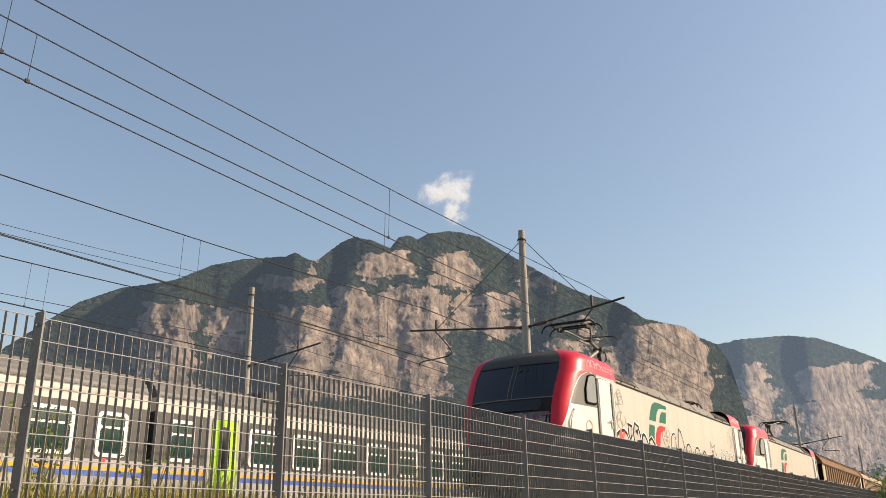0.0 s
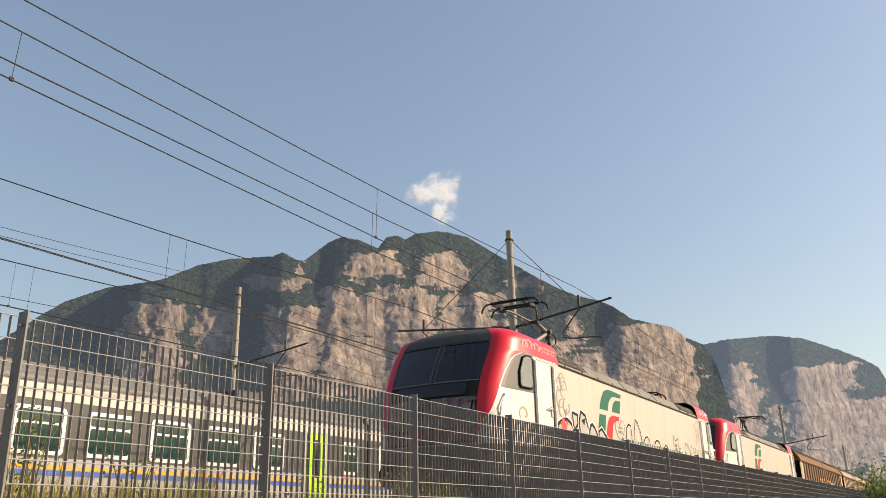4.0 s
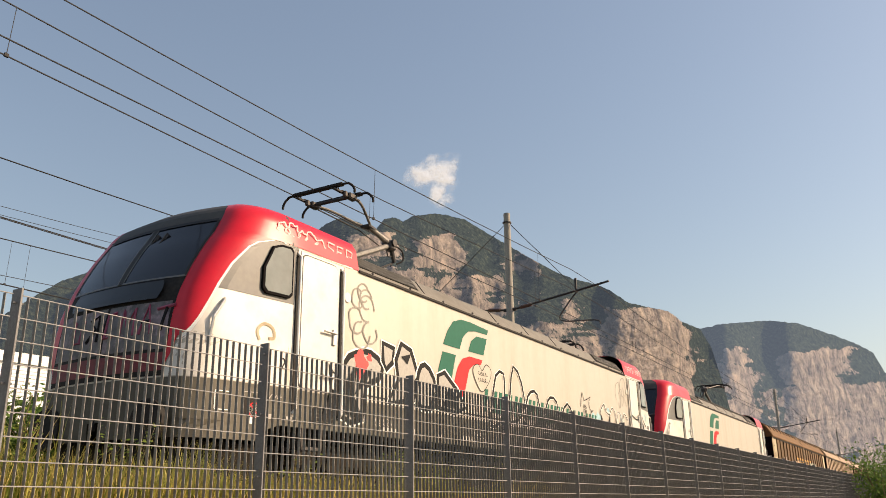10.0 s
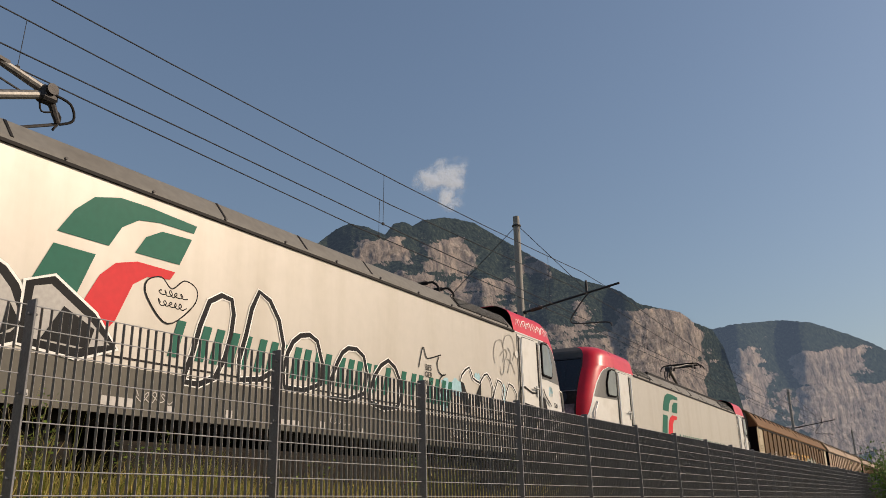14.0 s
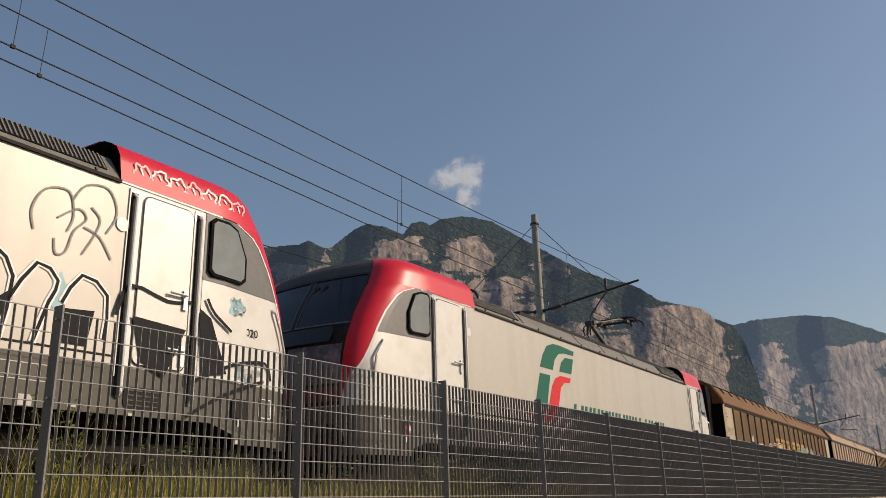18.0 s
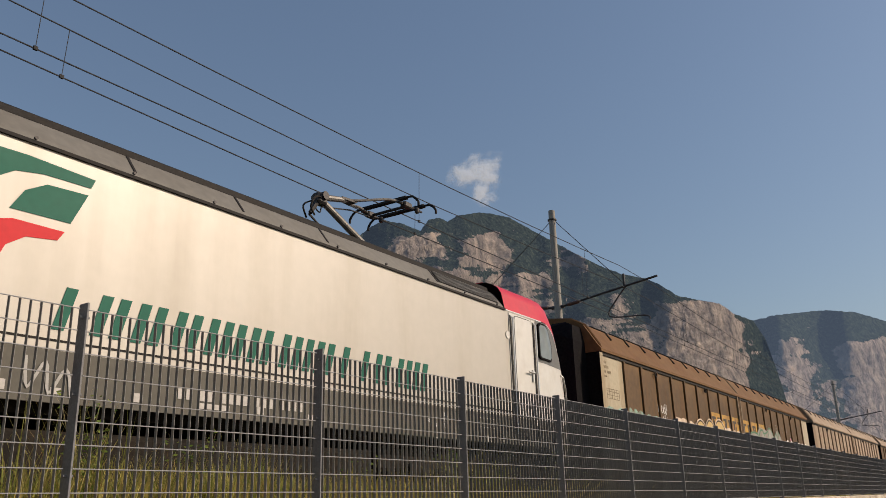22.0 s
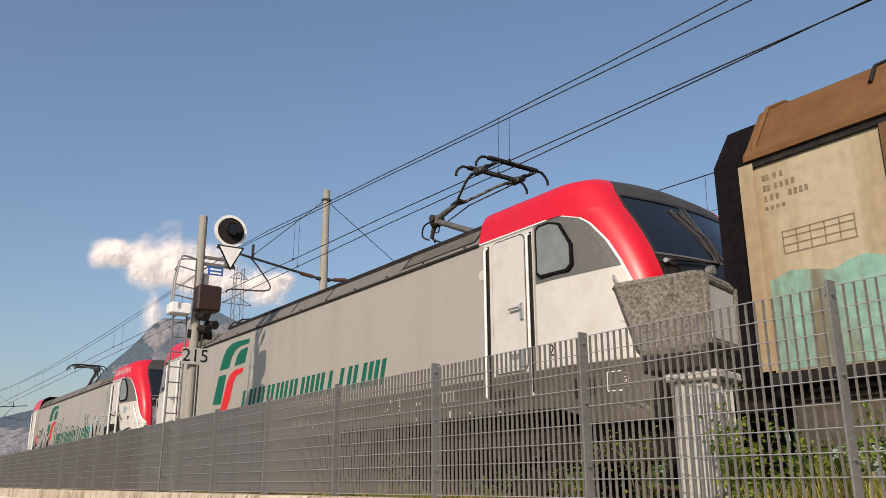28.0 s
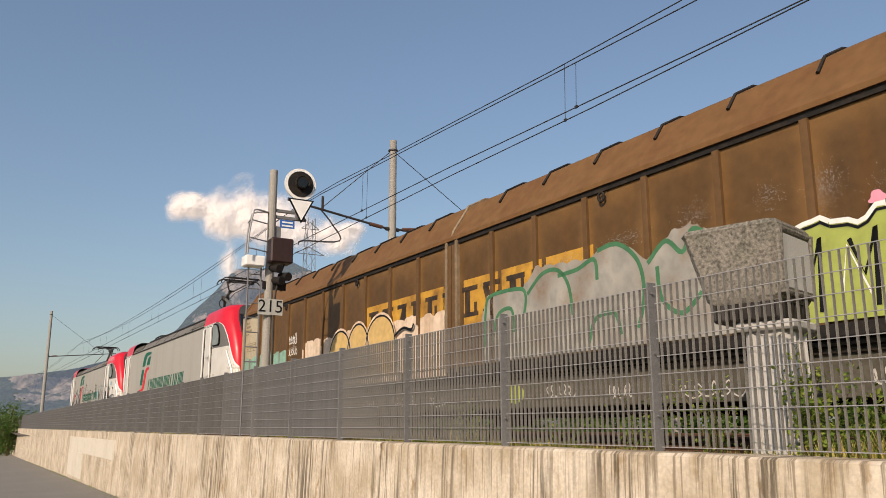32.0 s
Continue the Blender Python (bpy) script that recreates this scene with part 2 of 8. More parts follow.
M_YELSPRAY = mat("ochre_yellow_spray", (0.56, 0.38, 0.14), 0.6, grain=9, var=0.14)
M_LIME = mat("lime_spray", (0.33, 0.38, 0.085), 0.6, grain=9, var=0.12)
M_GREENSPRAY = mat("green_spray", (0.05, 0.165, 0.075), 0.55, grain=9, var=0.15)
M_PINK = mat("pink_spray", (0.75, 0.30, 0.40), 0.55, grain=9, var=0.1)
M_RUST = mat("rusty_brown_paint", (0.118, 0.066, 0.028), 0.62, spec=0.2, grain=9, var=0.14, stain=(0.165, 0.095, 0.045), stain_scale=1.1, stain_amt=0.8, streak=1.8)


def rust_panel_material():
    """Brown panel paint, dark in its field, with orange rust creeping in from the pressed edges."""
    m = mat("rusty_brown_panel", (0.098, 0.054, 0.020), 0.56, spec=0.25, grain=7, var=0.16, stain=(0.125, 0.060, 0.018), stain_scale=2.2, stain_amt=0.8, streak=1.5, rand=0.14)
    N, L = m.node_tree.nodes, m.node_tree.links
    b = N["Principled BSDF"]
    src = b.inputs["Base Color"].links[0].from_socket
    tc = N.new("ShaderNodeTexCoord")
    sp = N.new("ShaderNodeSeparateXYZ")
    L.new(tc.outputs["Generated"], sp.inputs[0])
    far = []
    for axis, reach in (("X", 1.0), ("Z", 0.93)):
        ma = N.new("ShaderNodeMath")
        ma.operation = 'MULTIPLY_ADD'
        ma.inputs[1].default_value, ma.inputs[2].default_value = 2.0, -1.0
        L.new(sp.outputs[axis], ma.inputs[0])
        ab = N.new("ShaderNodeMath")
        ab.operation = 'ABSOLUTE'
        L.new(ma.outputs[0], ab.inputs[0])
        mu = N.new("ShaderNodeMath")
        mu.operation = 'MULTIPLY'
        mu.inputs[1].default_value = reach
        L.new(ab.outputs[0], mu.inputs[0])
        far.append(mu.outputs[0])
    mxm = N.new("ShaderNodeMath")
    mxm.operation = 'SMOOTH_MAX'
    mxm.inputs[2].default_value = 0.3
    L.new(far[0], mxm.inputs[0])
    L.new(far[1], mxm.inputs[1])
    nz = N.new("ShaderNodeTexNoise")
    nz.inputs["Scale"].default_value, nz.inputs["Detail"].default_value, nz.inputs["Roughness"].default_value = 1.7, 8, 0.65
    L.new(tc.outputs["Object"], nz.inputs["Vector"])
    ad = N.new("ShaderNodeMath")
    ad.operation = 'MULTIPLY_ADD'
    ad.inputs[1].default_value = 0.9
    L.new(nz.outputs["Fac"], ad.inputs[0])
    L.new(mxm.outputs[0], ad.inputs[2])
    rg = N.new("ShaderNodeMapRange")
    rg.interpolation_type = 'SMOOTHSTEP'
    rg.inputs["From Min"].default_value, rg.inputs["From Max"].default_value = 1.0, 1.6
    rg.inputs["To Max"].default_value = 0.62
    L.new(ad.outputs[0], rg.inputs["Value"])
    mx = N.new("ShaderNodeMix")
    mx.data_type = 'RGBA'
    mx.inputs[7].default_value = (0.235, 0.128, 0.046, 1)
    L.new(rg.outputs[0], mx.inputs[0])
    L.new(src, mx.inputs[6])
    L.new(mx.outputs[2], b.inputs["Base Color"])
    return m


M_RUST_PANEL = rust_panel_material()
M_MARKBROWN = mat("faded_brown_lettering", (0.030, 0.018, 0.010), 0.6, grain=9, var=0.2, stain=(0.13, 0.07, 0.02), stain_scale=2.5, stain_amt=0.8)
M_ROOFTAG = mat("thin_pink_white_spray", (0.80, 0.42, 0.42), 0.5, grain=15, var=0.1)
M_BOARD = mat("grey_number_board", (0.40, 0.41, 0.38), 0.6, grain=12, var=0.1, stain=(0.28, 0.27, 0.24), stain_scale=4)
M_RUST_ROOF = mat("rusty_brown_roof", (0.165, 0.088, 0.036), 0.7, spec=0.15, grain=6, var=0.14, stain=(0.14, 0.065, 0.028), stain_scale=0.9, stain_amt=0.8)
M_PALE_ROOF = mat("pale_rusted_roof", (0.30, 0.21, 0.13), 0.7, grain=6, var=0.14, stain=(0.17, 0.09, 0.04), stain_scale=0.9, stain_amt=0.8)
M_PALE_PANEL = mat("weathered_buff_panel", (0.32, 0.23, 0.15), 0.6, grain=7, var=0.14, stain=(0.16, 0.08, 0.035), stain_scale=1.2, stain_amt=0.8, streak=1.6, rand=0.1)
M_ENDPLATE = mat("weathered_cream_panel", (0.43, 0.365, 0.25), 0.6, grain=9, var=0.1, stain=(0.27, 0.175, 0.075), stain_scale=1.6, stain_amt=0.75, streak=1.4)
M_OCHREBAND = mat("ochre_band_paint", (0.50, 0.27, 0.03), 0.6, grain=7, var=0.16, stain=(0.17, 0.075, 0.02), stain_scale=1.9, stain_amt=0.9)
M_POLE = mat("concrete_mast", (0.30, 0.285, 0.255), 0.85, grain=30, var=0.12, stain=(0.19, 0.17, 0.14), stain_scale=1.5, streak=1.4)
M_CABROOF = mat("dark_cab_roof", (0.042, 0.040, 0.037), 0.6, grain=10, var=0.15, stain=(0.09, 0.08, 0.065), stain_scale=1.5)
M_SILVER = mat("faded_silver_spray", (0.36, 0.345, 0.32), 0.5, grain=20, var=0.12)
M_GREYLINE = mat("thin_grey_spray", (0.25, 0.235, 0.21), 0.6, grain=30, var=0.2)
M_SILVERFADE = mat("thin_silver_overspray", (0.32, 0.305, 0.27), 0.55, grain=5, var=0.25, stain=(0.15, 0.09, 0.05), stain_scale=2.5, stain_amt=0.9)
M_NOSEGREY = mat("scrawled_nose_paint", (0.10, 0.095, 0.10), 0.55, grain=7, var=0.4, stain=(0.26, 0.20, 0.23), stain_scale=4.0, stain_amt=0.9, thr=(0.50, 0.60))
M_NOSERED = mat("grimy_red_band", (0.16, 0.012, 0.02), 0.55, grain=9, var=0.3, stain=(0.03, 0.012, 0.014), stain_scale=3.0, stain_amt=0.8)
M_CABGLOSS = mat("glossy_black_fairing", (0.012, 0.012, 0.013), 0.28, grain=9, var=0.1, spec=0.5)
M_TAGPINK = mat("dark_pink_spray", (0.28, 0.05, 0.10), 0.55, grain=15, var=0.2)
M_SOOT = mat("soot_black_steel", (0.009, 0.008, 0.009), 0.85, grain=20, var=0.3, stain=(0.02, 0.016, 0.013), stain_scale=2.5, spec=0.06)
M_JOINT = mat("dull_pale_joint", (0.21, 0.155, 0.095), 0.7, grain=12, var=0.2, stain=(0.13, 0.08, 0.045), stain_scale=2, stain_amt=0.8)
M_PANTO = mat("worn_grey_arm", (0.20, 0.19, 0.175), 0.5, 0.5, grain=20, var=0.25, stain=(0.09, 0.08, 0.07), stain_scale=4)
M_WIRE = mat("dark_copper_wire", (0.018, 0.018, 0.02), 0.8, 0.0, grain=40, var=0.1)
M_STEELDARK = mat("weathered_dark_steel", (0.055, 0.05, 0.048), 0.6, 0.4, grain=30, var=0.2)
M_CERAMIC = mat("brown_insulator", (0.12, 0.06, 0.04), 0.3, grain=20, var=0.1)
M_SIGNWHITE = mat("white_enamel", (0.82, 0.82, 0.80), 0.35, grain=12, var=0.03, stain=(0.6, 0.57, 0.5), stain_scale=4)
M_SIGNBLUE = mat("blue_enamel", (0.03, 0.12, 0.42), 0.35, grain=12, var=0.05)
M_LENS = mat("dark_lens", (0.01, 0.012, 0.012), 0.06, grain=5, var=0.05)
M_BRONZE = mat("brown_box_paint", (0.030, 0.013, 0.010), 0.5, grain=15, var=0.15)
M_COACHWHITE = mat("coach_off_white", (0.52, 0.50, 0.45), 0.45, grain=7, var=0.05, stain=(0.42, 0.38, 0.31), stain_scale=1, stain_amt=0.5, streak=1.5)
M_FRAMEWHITE = mat("white_window_frame", (0.72, 0.72, 0.70), 0.4, grain=9, var=0.04)
M_WINDARK = mat("dark_door_glass", (0.02, 0.024, 0.022), 0.1, grain=5, var=0.1)
M_COACHGREY = mat("coach_light_grey", (0.33, 0.328, 0.325), 0.45, grain=7, var=0.04, stain=(0.36, 0.33, 0.28), stain_scale=1, stain_amt=0.5, streak=1.5)
M_COACHDARK = mat("coach_charcoal", (0.045, 0.044, 0.044), 0.45, grain=9, var=0.1)
M_COACHROOF = mat("coach_grey_roof", (0.12, 0.122, 0.125), 0.6, grain=9, var=0.1, stain=(0.075, 0.07, 0.065), stain_scale=0.8)
M_DOORGREEN = mat("acid_green_door", (0.38, 0.72, 0.01), 0.4, grain=9, var=0.05)
M_STRIPEBLUE = mat("stripe_blue", (0.04, 0.10, 0.42), 0.4, grain=9, var=0.06)
M_STRIPEYEL = mat("stripe_orange", (0.80, 0.36, 0.02), 0.4, grain=9, var=0.06)
M_ROOFBLUE = mat("roof_blue", (0.07, 0.17, 0.50), 0.45, grain=9, var=0.08)
M_WINGREEN = mat("green_window_glass", (0.02, 0.055, 0.045), 0.1, grain=5, var=0.1)
M_SHED = mat("white_corrugated_steel", (0.72, 0.74, 0.78), 0.5, grain=4, var=0.04, stain=(0.58, 0.58, 0.6), stain_scale=0.1)
M_TEAL = mat("teal_equipment", (0.08, 0.26, 0.22), 0.5, grain=12, var=0.1)


def leafmat(name, cols, rough=0.75):
    m = bpy.data.materials.new(name)
    m.use_nodes = True
    N, L = m.node_tree.nodes, m.node_tree.links
    b = N["Principled BSDF"]
    b.inputs["Roughness"].default_value = rough
    b.inputs["Specular IOR Level"].default_value = 0.25
    g = N.new("ShaderNodeNewGeometry")
    r = N.new("ShaderNodeValToRGB")
    while len(r.color_ramp.elements) < len(cols):
        r.color_ramp.elements.new(0.5)
    for i, (e, c) in enumerate(zip(r.color_ramp.elements, cols)):
        e.position, e.color = i / (len(cols) - 1), (*c, 1)
    L.new(g.outputs["Random Per Island"], r.inputs[0])
    L.new(r.outputs[0], b.inputs["Base Color"])
    tr = N.new("ShaderNodeBsdfTranslucent")
    L.new(r.outputs[0], tr.inputs[0])
    mx = N.new("ShaderNodeMixShader")
    mx.inputs[0].default_value = 0.35
    L.new(b.outputs[0], mx.inputs[1])
    L.new(tr.outputs[0], mx.inputs[2])
    L.new(mx.outputs[0], N["Material Output"].inputs[0])
    return m


M_GRASS = leafmat("dry_grass", [(0.58, 0.47, 0.14), (0.68, 0.56, 0.20), (0.38, 0.38, 0.09), (0.28, 0.31, 0.06), (0.46, 0.33, 0.11), (0.60, 0.50, 0.17)])
M_VERGE = leafmat("mixed_verge_grass", [(0.30, 0.34, 0.07), (0.50, 0.44, 0.14), (0.20, 0.27, 0.045), (0.58, 0.47, 0.20), (0.36, 0.38, 0.09), (0.42, 0.30, 0.13)])
M_WEED = leafmat("green_weed_leaves", [(0.09, 0.16, 0.025), (0.17, 0.25, 0.04), (0.28, 0.33, 0.06), (0.12, 0.18, 0.03)])
M_BUSH = leafmat("bush_leaves", [(0.041, 0.095, 0.016), (0.081, 0.149, 0.027), (0.121, 0.189, 0.041)])


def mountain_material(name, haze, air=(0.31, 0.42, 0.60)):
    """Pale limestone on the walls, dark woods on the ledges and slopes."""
    m = bpy.data.materials.new(name)
    m.use_nodes = True
    N, L = m.node_tree.nodes, m.node_tree.links
    b = N["Principled BSDF"]
    b.inputs["Roughness"].default_value, b.inputs["Specular IOR Level"].default_value = 1.0, 0.0
    g = N.new("ShaderNodeNewGeometry")
    at = N.new("ShaderNodeAttribute")
    at.attribute_name = "rock"

    def grain(scale, detail, rough, stretch=1.0):
        mp = N.new("ShaderNodeMapping")
        mp.inputs["Scale"].default_value = (scale, scale, scale * stretch)
        L.new(g.outputs["Position"], mp.inputs["Vector"])
        n = N.new("ShaderNodeTexNoise")
        n.inputs["Scale"].default_value, n.inputs["Detail"].default_value, n.inputs["Roughness"].default_value = 1.0, detail, rough
        L.new(mp.outputs[0], n.inputs["Vector"])
        return n.outputs["Fac"]

    def ramp(src, *stops):
        r = N.new("ShaderNodeValToRGB")
        while len(r.color_ramp.elements) < len(stops):
            r.color_ramp.elements.new(0.5)
        for e, (p, c) in zip(r.color_ramp.elements, stops):
            e.position, e.color = p, (*c, 1)
        L.new(src, r.inputs[0])
        return r.outputs[0]

    edge = N.new("ShaderNodeMath")
    edge.operation = 'MULTIPLY_ADD'
    edge.inputs[1].default_value = 1.6
    L.new(grain(0.045, 10, 0.75), edge.inputs[0])
    L.new(at.outputs["Fac"], edge.inputs[2])
    st = N.new("ShaderNodeMapRange")
    st.inputs["From Min"].default_value, st.inputs["From Max"].default_value = 1.02, 1.12
    L.new(edge.outputs[0], st.inputs["Value"])
    wall = grain(0.028, 11, 0.75, 0.6)
    streaks = grain(0.05, 9, 0.72, 0.6)
    ledges = grain(0.016, 7, 0.65, 4.5)
    # haze goes into the rock colours too: dimmer the hazier the hill
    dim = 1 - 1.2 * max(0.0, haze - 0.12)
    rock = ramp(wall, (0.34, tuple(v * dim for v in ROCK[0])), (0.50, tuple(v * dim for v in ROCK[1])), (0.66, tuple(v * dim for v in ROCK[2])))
    # rock colour darkens where the streak noise, also used for the bump, is low
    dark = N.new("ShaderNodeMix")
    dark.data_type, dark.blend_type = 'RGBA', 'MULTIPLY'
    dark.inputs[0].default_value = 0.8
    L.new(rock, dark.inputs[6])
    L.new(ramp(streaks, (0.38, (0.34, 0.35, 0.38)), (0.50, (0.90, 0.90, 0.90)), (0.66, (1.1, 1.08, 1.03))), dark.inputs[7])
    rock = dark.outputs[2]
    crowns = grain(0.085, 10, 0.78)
    # woods darken in the same way where the crown noise is low
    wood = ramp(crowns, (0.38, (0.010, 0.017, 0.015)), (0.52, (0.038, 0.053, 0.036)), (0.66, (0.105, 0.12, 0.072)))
    relief = N.new("ShaderNodeMath")
    relief.operation = 'ADD'
    L.new(streaks, relief.inputs[0])
    L.new(crowns, relief.inputs[1])
    tall = N.new("ShaderNodeMath")
    tall.operation = 'ADD'
    L.new(relief.outputs[0], tall.inputs[0])
    L.new(wall, tall.inputs[1])
    ledge = N.new("ShaderNodeMath")
    ledge.operation = 'MULTIPLY_ADD'
    ledge.inputs[1].default_value = -0.5
    L.new(ledges, ledge.inputs[0])
    L.new(edge.outputs[0], ledge.inputs[2])
    L.new(ledge.outputs[0], st.inputs["Value"])
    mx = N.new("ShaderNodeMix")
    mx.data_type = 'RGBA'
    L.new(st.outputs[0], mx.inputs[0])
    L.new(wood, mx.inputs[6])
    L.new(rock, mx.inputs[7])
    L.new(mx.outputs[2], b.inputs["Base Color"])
    bp = N.new("ShaderNodeBump")
    bp.inputs["Strength"].default_value, bp.inputs["Distance"].default_value = 1.0, 16
    L.new(tall.outputs[0], bp.inputs["Height"])
    L.new(bp.outputs[0], b.inputs["Normal"])
    # the valley's blue haze, put in as a faint glow of the surface itself
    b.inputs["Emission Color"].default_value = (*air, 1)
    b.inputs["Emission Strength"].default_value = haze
    return m


ROCK = ((0.12, 0.105, 0.098), (0.36, 0.30, 0.25), (0.66, 0.53, 0.42))
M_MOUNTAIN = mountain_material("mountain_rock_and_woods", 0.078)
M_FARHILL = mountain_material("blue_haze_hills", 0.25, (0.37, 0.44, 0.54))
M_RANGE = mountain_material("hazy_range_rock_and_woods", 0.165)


def cloud_material(name, lobes, size, glow, tone=(0.92, 0.91, 0.90), soft=1.35):
    """A soft drifting cloud: ragged lobes (across, up, half width, half height) that thin out into clear sky."""
    m = bpy.data.materials.new(name)
    m.use_nodes = True
    N, L = m.node_tree.nodes, m.node_tree.links
    b = N["Principled BSDF"]
    b.inputs["Base Color"].default_value = (*tone, 1)
    b.inputs["Roughness"].default_value, b.inputs["Specular IOR Level"].default_value = 1.0, 0.0
    tc = N.new("ShaderNodeTexCoord")
    last = None
    for x, z, w, h in lobes:
        mp = N.new("ShaderNodeMapping")
        mp.inputs["Location"].default_value = (-x / w, 0, -z / h)
        mp.inputs["Scale"].default_value = (1 / w, 0, 1 / h)
        L.new(tc.outputs["Object"], mp.inputs["Vector"])
        ln = N.new("ShaderNodeVectorMath")
        ln.operation = 'LENGTH'
        L.new(mp.outputs[0], ln.inputs[0])
        if last is None:
            last = ln.outputs["Value"]
        else:
            mn = N.new("ShaderNodeMath")
            mn.operation = 'SMOOTH_MIN'
            mn.inputs[2].default_value = 0.5
            L.new(last, mn.inputs[0])
            L.new(ln.outputs["Value"], mn.inputs[1])
            last = mn.outputs[0]
    nz = N.new("ShaderNodeTexNoise")
    nz.inputs["Scale"].default_value, nz.inputs["Detail"].default_value, nz.inputs["Roughness"].default_value = 3.4 / size, 7, 0.50
    nz.inputs["Distortion"].default_value = 0.15
    L.new(tc.outputs["Object"], nz.inputs["Vector"])
    ma = N.new("ShaderNodeMath")
    ma.operation = 'MULTIPLY_ADD'
    ma.inputs[1].default_value = 2.4
    L.new(nz.outputs["Fac"], ma.inputs[0])
    L.new(last, ma.inputs[2])
    al = N.new("ShaderNodeMapRange")
    al.interpolation_type = 'SMOOTHSTEP'
    al.inputs["From Min"].default_value, al.inputs["From Max"].default_value = 2.35, soft
    al.inputs["To Max"].default_value = 0.9
    L.new(ma.outputs[0], al.inputs["Value"])
    L.new(al.outputs[0], b.inputs["Alpha"])
    bp = N.new("ShaderNodeBump")
    bp.invert = True
    bp.inputs["Strength"].default_value, bp.inputs["Distance"].default_value = 0.35, size * 0.22
    L.new(ma.outputs[0], bp.inputs["Height"])
    L.new(bp.outputs[0], b.inputs["Normal"])
    # sunlit white of the cloud, put in as a glow of its own
    b.inputs["Emission Color"].default_value = (1.0, 0.96, 0.93, 1)
    b.inputs["Emission Strength"].default_value = glow
    return m



# ---- mesh helpers ----
class Mesh:
    """Collects points and faces for one mesh."""

    def __init__(self):
        self.v, self.f = [], []

    def add(self, vs, fs):
        n = len(self.v)
        self.v += [tuple(p) for p in vs]
        self.f += [tuple(i + n for i in f) for f in fs]
        return self

    def box(self, x0, x1, y0, y1, z0, z1):
        return self.add([(x, y, z) for z in (z0, z1) for y in (y0, y1) for x in (x0, x1)],
                        [(0, 2, 3, 1), (4, 5, 7, 6), (0, 1, 5, 4), (2, 6, 7, 3), (0, 4, 6, 2), (1, 3, 7, 5)])

    def slab(self, x0, x1, y0, y1, z0, z1, c=0.02):
        """A box with its edges cut off."""
        lo, hi = (x0, y0, z0), (x1, y1, z1)
        pts = {}
        vs, fs = [], []
        for a in range(3):
            for s in (0, 1):
                b_, c_ = (a + 1) % 3, (a + 2) % 3
                q = []
                for i, j in ((0, 0), (1, 0), (1, 1), (0, 1)):
                    p = [0, 0, 0]
                    p[a] = (lo, hi)[s][a]
                    p[b_] = (lo[b_] + c, hi[b_] - c)[i]
                    p[c_] = (lo[c_] + c, hi[c_] - c)[j]
                    pts[(a, s, (i, j))] = len(vs)
                    q.append(len(vs))
                    vs.append(p)
                fs.append(tuple(q) if s else tuple(reversed(q)))
        vv = [Vector(p) for p in vs]
        bm = bmesh.new()
        for p in vv:
            bm.verts.new(p)
        bmesh.ops.convex_hull(bm, input=bm.verts)
        bm.verts.index_update()
        out = self.add([p.co for p in bm.verts], [[q.index for q in f.verts] for f in bm.faces])
        bm.free()
        return out

    def rod(self, p0, p1, r0, r1=None, n=8, cap=True):
        p0, p1 = Vector(p0), Vector(p1)
        r1 = r0 if r1 is None else r1
        d = (p1 - p0).normalized()
        a = d.orthogonal().normalized()
        b = d.cross(a)
        vs = [p + (a * math.cos(2 * math.pi * k / n) + b * math.sin(2 * math.pi * k / n)) * r for p, r in ((p0, r0), (p1, r1)) for k in range(n)]
        fs = [(k, (k + 1) % n, n + (k + 1) % n, n + k) for k in range(n)]
        if cap:
            fs += [tuple(reversed(range(n))), tuple(range(n, 2 * n))]
        return self.add(vs, fs)

    def tube(self, pts, r, n=6):
        pts = [Vector(p) for p in pts]
        vs, fs = [], []
        ref = None
        for i, p in enumerate(pts):
            d = (pts[min(i + 1, len(pts) - 1)] - pts[max(i - 1, 0)]).normalized()
            a = (ref - d * ref.dot(d)).normalized() if ref else d.orthogonal().normalized()
            ref = a
            b = d.cross(a)
            rr = r[i] if isinstance(r, (list, tuple)) else r
            vs += [p + (a * math.cos(2 * math.pi * k / n) + b * math.sin(2 * math.pi * k / n)) * rr for k in range(n)]
        for i in range(len(pts) - 1):
            fs += [(i * n + k, i * n + (k + 1) % n, (i + 1) * n + (k + 1) % n, (i + 1) * n + k) for k in range(n)]
        fs += [tuple(reversed(range(n))), tuple(range((len(pts) - 1) * n, len(pts) * n))]
        return self.add(vs, fs)

    def prism(self, outline, axis, lo, hi):
        """An outline of (u, v) pulled along axis 'x' (u=y, v=z), 'y' (u=x, v=z) or 'z' (u=x, v=y)."""
        def put(u, v, w):
            return (w, u, v) if axis == 'x' else (u, w, v) if axis == 'y' else (u, v, w)
        n = len(outline)
        vs = [put(u, v, lo) for u, v in outline] + [put(u, v, hi) for u, v in outline]
        fs = [(k, (k + 1) % n, n + (k + 1) % n, n + k) for k in range(n)] + [tuple(range(n)), tuple(range(n, 2 * n))]
        return self.add(vs, fs)

    def grid(self, rows, close=False):
        n = len(rows[0])
        vs = [p for r in rows for p in r]
        fs = []
        for i in range(len(rows) - 1):
            for k in range(n if close else n - 1):
                j = (k + 1) % n
                fs.append((i * n + k, i * n + j, (i + 1) * n + j, (i + 1) * n + k))
        return self.add(vs, fs)

    def data(self, name, material, smooth=False, mend=True):
        me = bpy.data.meshes.new(name)
        me.from_pydata(self.v, [], self.f)
        me.materials.append(material)
        if mend:
            bm = bmesh.new()
            bm.from_mesh(me)
            bmesh.ops.recalc_face_normals(bm, faces=bm.faces)
